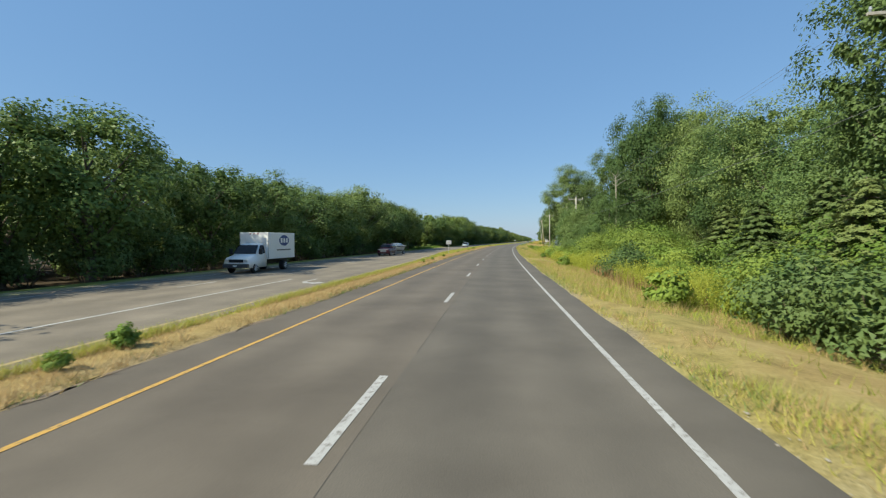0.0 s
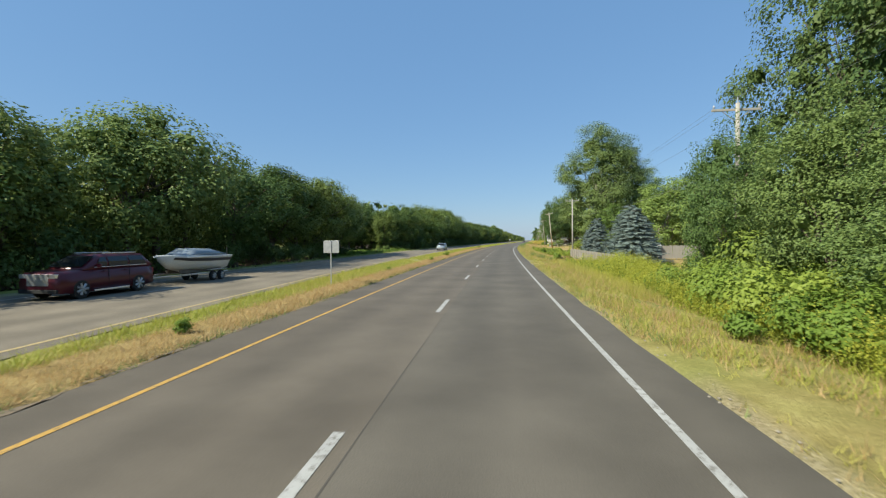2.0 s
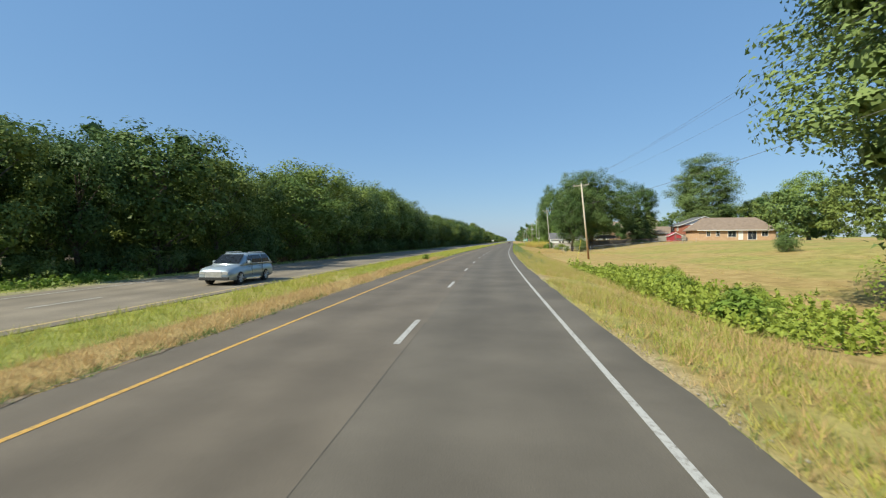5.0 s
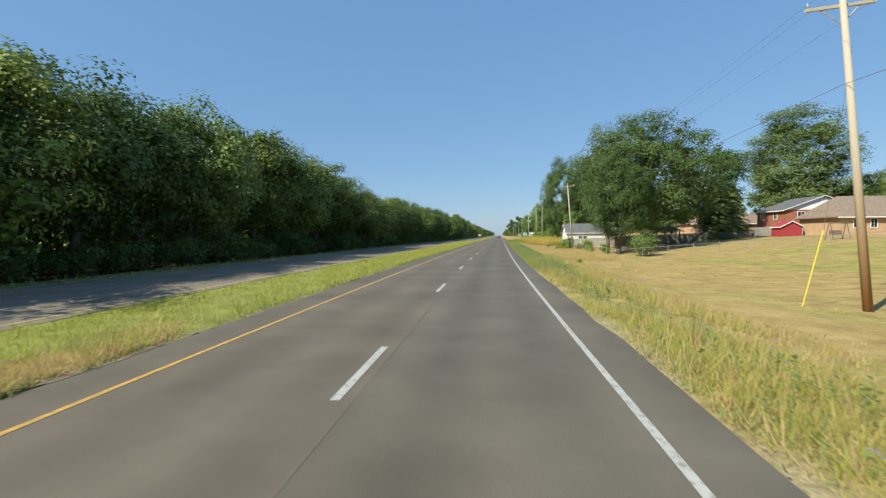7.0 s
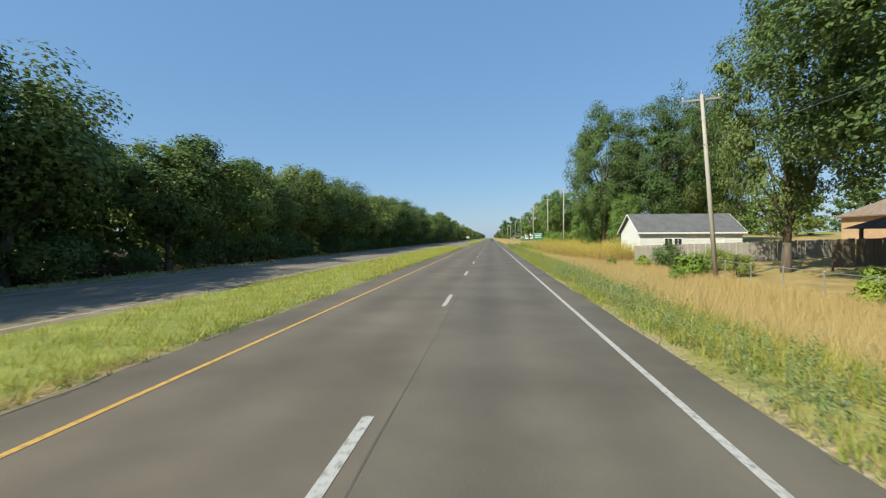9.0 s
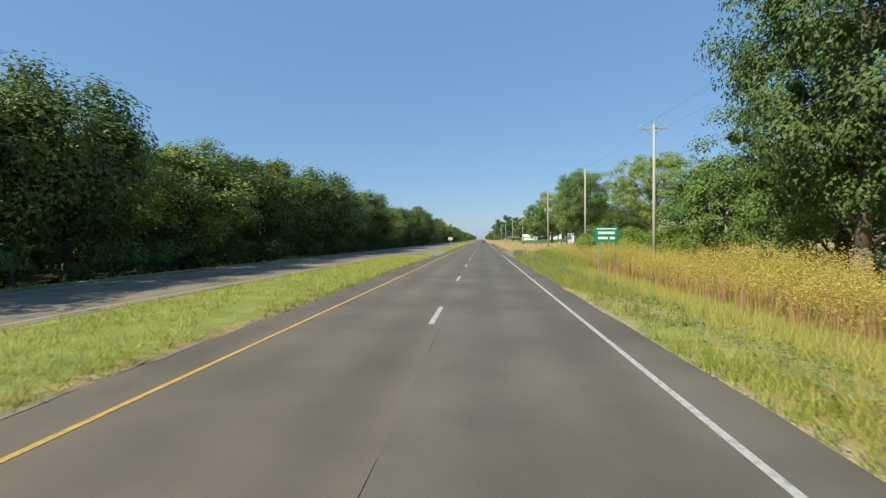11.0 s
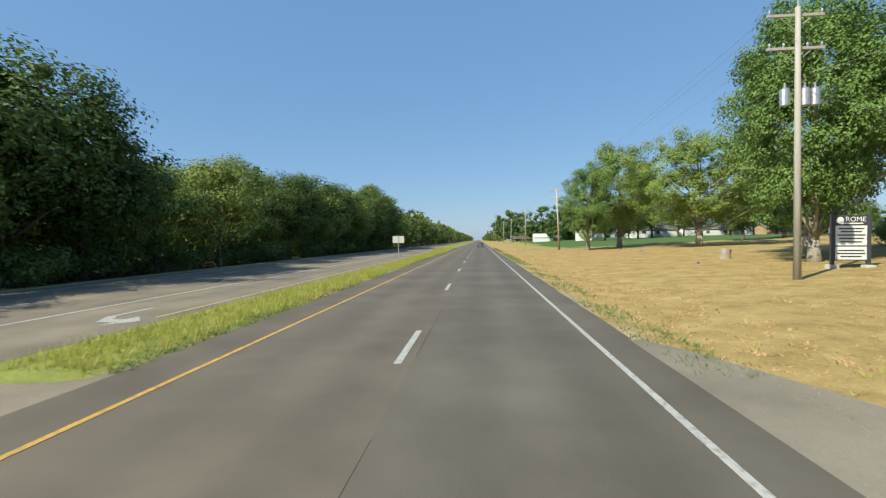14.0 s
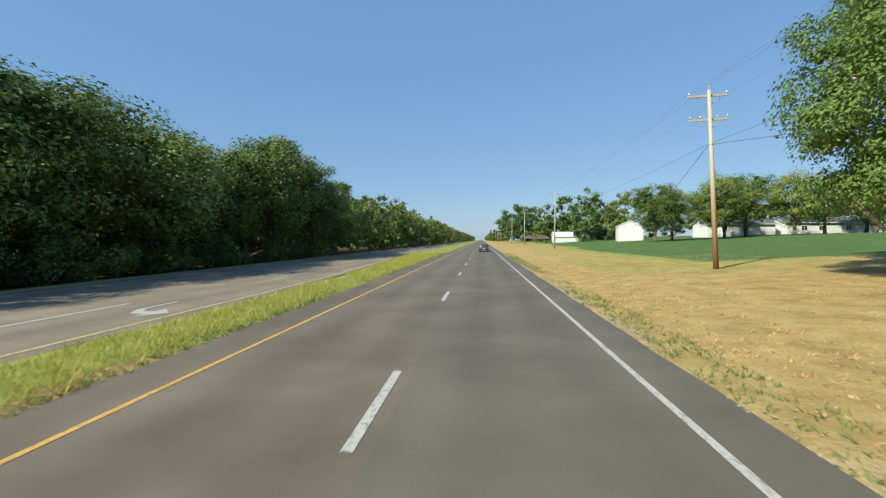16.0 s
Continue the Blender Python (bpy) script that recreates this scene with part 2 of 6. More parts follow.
M_POLE = mottled("pole_wood_grey", (0.27, 0.25, 0.22), (0.47, 0.44, 0.39), 1.5, 30, 0.9, stretch=(6, 6, 0.4))
M_POLE_TAN = stained_pole("pole_wood_brown")
M_LEAF = leaf("leaves_mixed", (0.088, 0.134, 0.034), (0.192, 0.255, 0.067), 0.24)
M_LEAF_B = leaf("leaves_bright", (0.12, 0.2, 0.05), (0.25, 0.35, 0.095), 0.26)
M_LEAF_M = leaf("leaves_light", (0.13, 0.19, 0.045), (0.26, 0.335, 0.09), 0.2)
M_LEAF_D = leaf("leaves_dark", (0.076, 0.125, 0.04), (0.16, 0.228, 0.07), 0.28)
M_LEAF_C = leaf("leaves_cottonwood", (0.14, 0.203, 0.065), (0.275, 0.345, 0.12), 0.24)
M_LEAF_W = leaf("leaves_grey_green", (0.105, 0.168, 0.05), (0.21, 0.288, 0.09), 0.26)
M_SPRUCE = leaf("needles_blue", (0.105, 0.143, 0.13), (0.215, 0.265, 0.245), 0.08, 0.6)
M_JUNIPER = leaf("needles_green", (0.1, 0.14, 0.042), (0.2, 0.26, 0.085), 0.25, 0.6)
M_SHRUB = leaf("leaves_shrub", (0.14, 0.215, 0.036), (0.3, 0.395, 0.076), 0.34)
M_THICK = leaf("leaves_thicket", (0.12, 0.185, 0.034), (0.245, 0.33, 0.065), 0.32)
M_GOLD = leaf("goldenrod", (0.44, 0.43, 0.06), (0.66, 0.62, 0.12), 0.45)
M_GRASS_G = leaf("grass_green", (0.21, 0.26, 0.042), (0.41, 0.46, 0.095), 0.38)
M_GRASS_S = leaf("grass_straw", (0.42, 0.28, 0.125), (0.68, 0.49, 0.25), 0.35)
M_REED = leaf("reed_brown", (0.22, 0.13, 0.06), (0.5, 0.36, 0.18), 0.3)
M_METAL = plain("galvanised", (0.5, 0.51, 0.52), 0.45, 0.8)
M_WIRE = plain("wire_dark", (0.16, 0.16, 0.16), 0.6)
M_SHED = plain("siding_white", (0.72, 0.73, 0.71), 0.55, 0, 0.06, 2)
M_TRIMW = plain("trim_white", (0.8, 0.8, 0.78), 0.5, 0, 0.05)
M_ROOF = mottled("shingles_grey", (0.085, 0.085, 0.088), (0.165, 0.165, 0.168), 1.5, 25, 0.95)
M_ROOFB = mottled("shingles_brown", (0.16, 0.12, 0.09), (0.3, 0.23, 0.18), 1.5, 25, 0.95)
M_FENCE = mottled("fence_weathered", (0.205, 0.19, 0.165), (0.39, 0.365, 0.32), 1.2, 22, 0.95, stretch=(4, 4, 0.5))
M_FENCED = mottled("fence_dark", (0.1, 0.085, 0.07), (0.22, 0.19, 0.16), 1.2, 22, 0.95, stretch=(4, 4, 0.5))
M_BRICKR = mottled("brick_red", (0.26, 0.09, 0.06), (0.42, 0.17, 0.11), 1.5, 14, 0.9)
M_BRICKT = mottled("brick_tan", (0.42, 0.27, 0.16), (0.58, 0.4, 0.26), 1.5, 14, 0.9)
M_GLASS = plain("window_dark", (0.03, 0.035, 0.04), 0.08, 0, 0.1)
M_BLACK = plain("rubber_black", (0.02, 0.02, 0.02), 0.7)
M_CHROME = plain("chrome", (0.78, 0.78, 0.78), 0.28, 0.8)
M_SIGNG = plain("sign_green", (0.01, 0.22, 0.13), 0.4, 0, 0.05)
M_SIGNW = plain("sign_white", (0.75, 0.75, 0.72), 0.4, 0, 0.05)
M_INK = plain("ink_dark", (0.05, 0.05, 0.06), 0.6)
M_RED = plain("shed_red", (0.35, 0.04, 0.05), 0.6)


# ---- builders ----
def link_mesh(name, verts, faces, material, parent=None, label="", smooth_it=False):
    me = bpy.data.meshes.new(name)
    me.from_pydata([tuple(map(float, v)) for v in verts], [], faces)
    if material:
        me.materials.append(material)
    if smooth_it:
        me.shade_smooth()
    ob = new(name, me)
    if parent:
        ob.parent = parent
    if label:
        ob["label"] = label
    return ob


def part(name, bm, material, parent=None, label="", smooth_it=False):
    me = bpy.data.meshes.new(name)
    bmesh.ops.recalc_face_normals(bm, faces=bm.faces)
    bm.to_mesh(me)
    bm.free()
    if material:
        me.materials.append(material)
    if smooth_it:
        me.shade_smooth()
    ob = new(name, me)
    if parent:
        ob.parent = parent
    if label:
        ob["label"] = label
    return ob


def quads(name, co, material, parent=None, tris=None):
    """A mesh from an array of (n, k, 3) corners, and triangles (m, 3, 3), each face an island of its own."""
    n, k, _ = co.shape
    m = 0 if tris is None else len(tris)
    flat = co.reshape(-1, 3) if m == 0 else np.concatenate([co.reshape(-1, 3), tris.reshape(-1, 3)])
    starts = np.concatenate([np.arange(n) * k, n * k + np.arange(m) * 3])
    me = bpy.data.meshes.new(name)
    me.vertices.add(len(flat))
    me.vertices.foreach_set("co", flat.reshape(-1).astype(np.float32))
    me.loops.add(len(flat))
    me.loops.foreach_set("vertex_index", np.arange(len(flat), dtype=np.int32))
    me.polygons.add(n + m)
    me.polygons.foreach_set("loop_start", starts.astype(np.int32))
    me.update(calc_edges=True)
    me.materials.append(material)
    ob = new(name, me)
    if parent:
        ob.parent = parent
    return ob


def ico():
    bm = bmesh.new()
    bmesh.ops.create_icosphere(bm, subdivisions=1, radius=1)
    out = np.array([[tuple(v.co) for v in f.verts] for f in bm.faces])
    bm.free()
    return out


ICO = ico()


def cores(centres, radii, rng, flat=0.8, per=10):
    """The dense inside of each leaf clump: broad overlapping leaves that stop the light."""
    n = len(centres)
    c = np.repeat(np.asarray(centres, float), per, axis=0)
    q = np.repeat(np.asarray(radii, float), per)[:, None]
    d = rng.normal(size=(n * per, 3))
    d /= np.linalg.norm(d, axis=1, keepdims=True)
    mid = c + d * q * rng.uniform(0.1, 0.5, (n * per, 1)) * np.array([1, 1, flat])
    t = np.cross(d, rng.normal(size=(n * per, 3)))
    t /= np.linalg.norm(t, axis=1, keepdims=True)
    b = np.cross(d, t)
    w = q * rng.uniform(0.26, 0.38, (n * per, 1))
    return np.stack([mid + t * w, mid - t * w * 0.5 + b * w * 0.87, mid - t * w * 0.5 - b * w * 0.87], 1)


def box(bm, x0, x1, y0, y1, z0, z1, bevel=0.0):
    m = Matrix.Translation(((x0 + x1) / 2, (y0 + y1) / 2, (z0 + z1) / 2)) @ Matrix.Diagonal((abs(x1 - x0), abs(y1 - y0), abs(z1 - z0), 1))
    made = bmesh.ops.create_cube(bm, size=1, matrix=m)["verts"]
    if bevel:
        edges = list({e for v in made for e in v.link_edges})
        bmesh.ops.bevel(bm, geom=edges, offset=bevel, segments=2, affect="EDGES", profile=0.6)


def tube(bm, a, b, ra, rb, sides=8):
    a, b = Vector(a), Vector(b)
    d = b - a
    m = Matrix.Translation((a + b) / 2) @ d.to_track_quat("Z", "Y").to_matrix().to_4x4()
    bmesh.ops.create_cone(bm, cap_ends=True, segments=sides, radius1=ra, radius2=rb, depth=d.length, matrix=m)


def empty(name, x, y, z, turn=0.0):
    ob = new(name)
    ob.matrix_world = pose(x, y, z, 0, 0, turn)
    return ob


# ---- ground ----
def spaced(stops):
    out = []
    for a, b, step in stops:
        out += list(np.arange(a, b, step))
    return np.array(out + [stops[-1][1]])


def side_near(l):
    return 327.7 + 5.0 * smooth(5.0, 9.2, l) + 0.12 * np.maximum(0, l - 9)


def side_far(l):
    return 353.0 - 10.6 * smooth(4.9, 9.6, l) + 0.03 * np.maximum(0, l - 9)


GAP = (106, 127)  # clearing in the wood beyond the opposite road


def build_ground():
    ss = spaced(((-300, -40, 20), (-40, 460, 2.0), (460, 700, 8), (700, 2600, 100)))
    ll = spaced(((-1500, -200, 260), (-200, -60, 20), (-60, -24, 4), (-24, -3, 0.35), (-3, 4.5, 1.5), (4.5, 16, 0.4), (16, 70, 3), (70, 200, 13), (200, 1500, 260)))
    S, L = np.meshgrid(ss, ll, indexing="ij")
    X, Y = on_road(S, L)
    rng = np.random.default_rng(3)
    wob = 0.12 * np.sin(S * 0.7) + 0.1 * np.sin(S * 0.23 + 1)
    Z = ground_z(S, L) + rng.normal(0, 0.015, S.shape)
    paved = (L > -4.75) & (L < 5.3)
    opp_in = opp_yellow(S) + 0.65
    opp_out = inner_line(S) - 8.5
    paved |= (L < opp_in) & (L > opp_out)
    opening = (S > 324.3) & (S < 349.4) & (L < 5) & (L > -12)
    side = (L > 4.9) & (L < 72) & (S > side_near(L) + 0.3) & (S < side_far(L) - 0.3)
    flat = paved | opening
    near = (L > 4.5) & (L < 9)
    Z = np.where(near, Z - 0.03, Z)
    Z = np.where(flat, -0.09, Z)
    Z = np.where(side, ground_z(S, L) - 0.04, Z)
    med = (~flat) & (L < -4) & (L > -12)
    Z = np.where(med, 0.015 + 0.075 * np.sin(np.pi * np.clip((-4.75 - L) / np.maximum(-4.75 - opp_in, 0.5), 0, 1)), Z)
    # colour zones
    dry = np.full(S.shape, 0.25)
    right = L > 0
    dry = np.where(right & (S < 128), 0.55, dry)
    dry = np.where(right & (S >= 84) & (S < 128) & (L > 8), 0.85, dry)
    dry = np.where(right & (S >= 128) & (S < 215) & (L > 5), 0.74, dry)
    dry = np.where(right & (S >= 128) & (S < 230) & (L > 24), 0.55, dry)
    dry = np.where(right & (S >= 215) & (S < 330), 0.7, dry)
    dry = np.where(right & (S >= 128) & (S < 330) & (L < 7.8), 0.5, dry)
    dry = np.where(right & (S >= 344), 0.95, dry)
    dry = np.where(right & (S > 418) & (L > 9 + 0.03 * (S - 418)), 0.58, dry)
    field = right & (S > 428) & (L > 16 + 0.06 * (S - 428))
    dry = np.where(field, -0.6, dry)
    dry = np.where(right & (S >= 344) & (L > 48) & (S < 428), 0.75, dry)
    dry = np.where((~right) & (L > -12), np.where(S < 150, 0.44, 0.18), dry)
    dry = np.where((~right) & (L > -6.35) & (L < -4) & (S < 170), 1.2, dry)
    dry = np.where((~right) & (L > -5.4) & (L < -4) & (S >= 170) & (np.sin(S * 0.21) > 0.2), 0.6, dry)
    dry = np.where((~right) & (L > -9) & (S > 318) & (S < 328), 0.9, dry)
    dry = np.where(right & (S > 300) & (S < 333) & (L < 9), 0.72, dry)
    dry = np.where(L < -19, 0.0, dry)
    dry = dry + 0.12 * np.sin(S * 0.21 + L * 0.5) * np.sin(L * 0.17 + S * 0.05)
    bare = np.where((L > 4) & (L < 5.3 + wob), 0.5, 0.0)
    bare = np.where((L < -4.6) & (L > -5.0 + wob * 0.5), 0.25, bare)
    bare = np.where((L < inner_line(S) - 8.3) & (L > inner_line(S) - 9.5 + 2 * wob), 0.6, bare)
    bare = np.where((L > 4.8) & (L < 6.0 + 0.12 * (S - 326)) & (S > 325.5) & (S < 331), 0.75, bare)
    open_land = smooth(GAP[0] - 4, GAP[0] + 2, S) * (1 - smooth(GAP[1] - 2, GAP[1] + 4, S))
    # leaf litter with painted-in shade below the left wood
    litter = smooth(21.2, 22.4, -L) * (1 - smooth(80, 120, -L)) * (1 - open_land)
    n, k = S.shape
    idx = np.arange(n * k).reshape(n, k)
    faces = np.stack([idx[:-1, :-1], idx[:-1, 1:], idx[1:, 1:], idx[1:, :-1]], -1).reshape(-1, 4)
    me = bpy.data.meshes.new("ground")
    me.vertices.add(n * k)
    me.vertices.foreach_set("co", np.stack([X, Y, Z], -1).reshape(-1).astype(np.float32))
    me.loops.add(faces.size)
    me.loops.foreach_set("vertex_index", faces.reshape(-1).astype(np.int32))
    me.polygons.add(len(faces))
    me.polygons.foreach_set("loop_start", np.arange(0, faces.size, 4, dtype=np.int32))
    me.update(calc_edges=True)
    for key, val in (("dry", dry), ("bare", bare), ("litter", litter)):
        at = me.attributes.new(key, "FLOAT", "POINT")
        at.data.foreach_set("value", val.reshape(-1).astype(np.float32))
    me.materials.append(M_GROUND)
    me.shade_smooth()
    tagged(new("ground", me), "grassy ground with green and straw-dry patches", "ground", kind="structure")


build_ground()


def strip(name, s_list, left, right, z, material, label, category="road", thick=0.0, kind="structure", ragged=0.0, cols=1):
    """A ribbon along the road between two lateral offsets (numbers or functions of the chainage)."""
    s = np.asarray(s_list, float)
    l0 = left(s) if callable(left) else np.full(len(s), float(left))
    l1 = right(s) if callable(right) else np.full(len(s), float(right))
    if ragged:
        rng = np.random.default_rng(len(s))
        l0, l1 = l0 + rng.normal(0, ragged, len(s)), l1 + rng.normal(0, ragged, len(s))
    verts, faces, uvs = [], [], []
    for i in range(len(s)):
        for c in range(cols + 1):
            l = l0[i] + (l1[i] - l0[i]) * c / cols
            x, y = on_road(s[i], l)
            zz = z(s[i], l) if callable(z) else z
            verts.append((x, y, zz))
            uvs.append((l, s[i]))
    w = cols + 1
    for i in range(len(s) - 1):
        for c in range(cols):
            a = i * w + c
            faces.append((a, a + 1, a + w + 1, a + w))
    if thick:
        for side in (0, cols):
            base = len(verts)
            for i in range(len(s)):
                x, y, zz = verts[i * w + side]
                verts.append((x, y, zz - thick))
                uvs.append(uvs[i * w + side])
            for i in range(len(s) - 1):
                a, b = i * w + side, (i + 1) * w + side
                faces.append((a, b, base + i + 1, base + i) if side else (b, a, base + i, base + i + 1))
    ob = link_mesh(name, verts, faces, material)
    uv = ob.data.uv_layers.new(name="UVMap")
    for lp in ob.data.loops:
        uv.data[lp.index].uv = uvs[lp.vertex_index]
    return tagged(ob, label, category, kind=kind)


LONG = spaced(((-150, -30, 10), (-30, 460, 2), (460, 900, 10), (900, 2500, 100)))
strip("road", LONG, -4.8, 5.1, 0.0, M_ROAD, "worn grey asphalt carriageway of two lanes", thick=0.15, ragged=0.035, cols=3)
strip("road_opposite", LONG, lambda s: inner_line(s) - 8.4, lambda s: opp_yellow(s) + 0.6, 0.0, M_ROAD_OLD,
      "pale worn asphalt carriageway beyond the grass median", thick=0.15, ragged=0.04, cols=3)
NEARS = spaced(((-60, 460, 2), (460, 900, 10), (900, 2000, 100)))


def paint_line(s_list, l, width, material, label, name="lane_line"):
    f = l if callable(l) else (lambda s: np.full(len(s), l))
    return strip(name, s_list, lambda s: f(s) - width / 2, lambda s: f(s) + width / 2, 0.006, material, label, "road marking")


paint_line(spaced(((-60, 328, 2),)), 4.13, 0.12, M_WHITE, "white solid edge line on asphalt", "edge_line")
paint_line(spaced(((346, 460, 2), (460, 2000, 20))), 4.13, 0.12, M_WHITE, "white solid edge line on asphalt", "edge_line")
paint_line(NEARS, -3.57, 0.11, M_YELLOW, "yellow solid line on asphalt", "edge_line")
paint_line(spaced(((-60, 318, 2),)), opp_yellow, 0.14, M_YELLOW_OLD, "faded yellow solid line on pale asphalt", "edge_line")
paint_line(spaced(((355, 460, 2), (460, 2000, 20))), opp_yellow, 0.14, M_YELLOW_OLD, "faded yellow solid line on pale asphalt", "edge_line")
paint_line(NEARS, lambda s: inner_line(s) - 7.2, 0.13, M_WHITE, "white solid edge line on pale asphalt", "edge_line")
paint_line(spaced(((-60, 6, 2),)), lambda s: inner_line(s), 0.17, M_WHITE, "white turning lane line on pale asphalt", "lane_line")
paint_line(spaced(((318, 352, 2),)), lambda s: inner_line(s), 0.13, M_YELLOW_OLD, "faded yellow line past the crossing", "edge_line")
paint_line(spaced(((352, 410, 2),)), lambda s: inner_line(s), 0.17, M_WHITE, "white turning lane line on pale asphalt", "lane_line")
for k in range(-3, 70):
    e = 12.192 * k
    d = paint_line([e - 3.05, e - 2, e - 1, e], 0.0, 0.15, M_WHITE, "white lane dash on asphalt", "lane_dash")
    d["group"] = "lane dashes"
for k in range(-3, 60):
    e = 12.192 * k + 4.0
    d = paint_line([e - 3.05, e - 2, e - 1, e], lambda s: inner_line(s) - 3.6, 0.13, M_WHITE, "white lane dash on pale asphalt", "lane_dash")
    d["group"] = "lane dashes of the opposite road"
seam_from = -60.0
for k in range(21):
    seam_to = seam_from + 18 + 9 * math.sin(k * 2.3)
    strip("tar_seam", spaced(((seam_from, seam_to, 1.9),)), 0.267, 0.279, 0.003, M_TAR, "thin dark tar seam between the lanes", "road seam", ragged=0.007)
    seam_from = seam_to + 2.5 + 2 * math.cos(k * 1.7)

M_TURF_EDGE = mottled("turf_edge_brown", (0.13, 0.1, 0.07), (0.28, 0.22, 0.15), 2, 25, 0.95)
strip("turf_edge", spaced(((-60, 322, 0.6),)), -4.9, -4.8, 0.008, M_TURF_EDGE, "thin ragged brown strip between turf and pavement", "soil", ragged=0.06)
# side road and the crossing through the median
strip("median_crossing", spaced(((324, 350, 1),)), lambda s: opp_yellow(s) + 0.3, -4.6, -0.006, M_SIDE,
      "pale asphalt crossing through the median", ragged=0.05, cols=2, thick=0.15)


def side_road():
    verts, faces = [], []
    for l in list(np.arange(4.9, 12, 0.4)) + list(np.arange(12, 75, 3)):
        near, far = float(side_near(l)), float(side_far(l))
        for i in range(7):
            s = near + (far - near) * i / 6
            x, y = on_road(s, l)
            verts.append((x, y, float(ground_z(s, l)) + (0.012 if l > 5.2 else -0.004)))
    n = len(verts) // 7
    for i in range(n - 1):
        for j in range(6):
            a = i * 7 + j
            faces.append((a, a + 7, a + 8, a + 1))
    for j in (0, 6):
        base = len(verts)
        for i in range(n):
            x, y, z = verts[i * 7 + j]
            verts.append((x, y, z - 0.15))
        for i in range(n - 1):
            faces.append((i * 7 + j, (i + 1) * 7 + j, base + i + 1, base + i))
    ob = link_mesh("side_road", verts, faces, M_SIDE)
    uv = ob.data.uv_layers.new(name="UVMap")
    for lp in ob.data.loops:
        v = ob.data.vertices[lp.vertex_index].co
        uv.data[lp.index].uv = (v.y, v.x)
    tagged(ob, "pale asphalt side road joining the carriageway", "road", kind="structure")


side_road()


# ---- trees ----
def unit(v):
    return v / np.maximum(np.linalg.norm(v, axis=-1, keepdims=True), 1e-6)


def leaf_quads(centre, normal, length, width, rng):
    """Small folded leaf shapes at the given places, facing along the normals."""
    n = len(centre)
    t = unit(np.cross(normal, rng.normal(size=(n, 3))))
    b = np.cross(normal, t)
    ln = (length * rng.uniform(0.6, 1.3, n))[:, None]
    wd = (width * rng.uniform(0.6, 1.3, n))[:, None]
    fold = normal * ln * 0.12
    return np.stack([centre - t * ln * 0.5, centre + b * wd * 0.5 + fold, centre + t * ln * 0.5, centre - b * wd * 0.5 + fold], 1)


def leaf_tris(centre, normal, length, width, rng):
    """Pointed leaf blades of one face each, for crowns seen from some way off."""
    n = len(centre)
    t = unit(np.cross(normal, rng.normal(size=(n, 3))))
    b = np.cross(normal, t)
    ln = (length * rng.uniform(0.6, 1.3, n))[:, None]
    wd = (width * rng.uniform(0.6, 1.3, n))[:, None]
    skew = t * ln * rng.uniform(-0.25, 0.25, n)[:, None]
    return np.stack([centre + t * ln * 0.55, centre + b * wd * 0.55 - t * ln * 0.3 + skew, centre - b * wd * 0.55 - t * ln * 0.3 - skew], 1)


def crown_points(rng, h, r, base, clumps, leaves, shape, size):
    """Clump centres inside an envelope, and the leaves of each clump."""
    mid, half = (base + h) / 2, (h - base) / 2
    cs, rs, depth = [], [], []
    ph = rng.uniform(0, 6.28, 4)
    while len(cs) < clumps:
        d = unit(rng.normal(size=3))
        q = rng.uniform(0.25, 0.97) ** 0.4
        u = d[2] * q
        side = {"round": 1.0, "cone": 1.0 - 0.55 * (u + 1) / 2, "spread": 0.78 + 0.3 * (u + 1) / 2, "column": 0.85}[shape]
        ang = math.atan2(d[1], d[0])
        lump = 1 + 0.16 * math.sin(2 * ang + ph[0]) + 0.12 * math.sin(5 * ang + 4 * u + ph[1]) + 0.08 * math.sin(9 * u + ph[2])
        cs.append((d[0] * q * r * side * lump, d[1] * q * r * side * lump, mid + u * half * (1 + 0.08 * math.sin(3 * ang + ph[3]))))
        rs.append(rng.uniform(0.65, 1.3))
        depth.append(q)
    cs, rs = np.array(cs), np.array(rs) * size
    per = rng.multinomial(leaves, rs**2 / (rs**2).sum())
    who = np.repeat(np.arange(len(cs)), per)
    n = len(who)
    d = rng.normal(size=(n, 3)) * 0.5
    far = np.linalg.norm(d, axis=1, keepdims=True)
    d *= np.minimum(1, 0.98 / np.maximum(far, 1e-6))
    d[:, 2] = np.where(rng.random(n) < 0.3, np.abs(d[:, 2]), d[:, 2])
    pts = cs[who] + d * rs[who][:, None] * np.array([1, 1, 0.8])
    away = unit(pts - np.array([0, 0, mid - 0.35 * half]))
    nor = unit(unit(d) * 0.62 + away * 0.4 + rng.normal(size=(n, 3)) * 0.3 + np.array([0, 0, 0.3]))
    inner = np.array(depth) < 0.78
    return cs, rs, pts, nor, inner


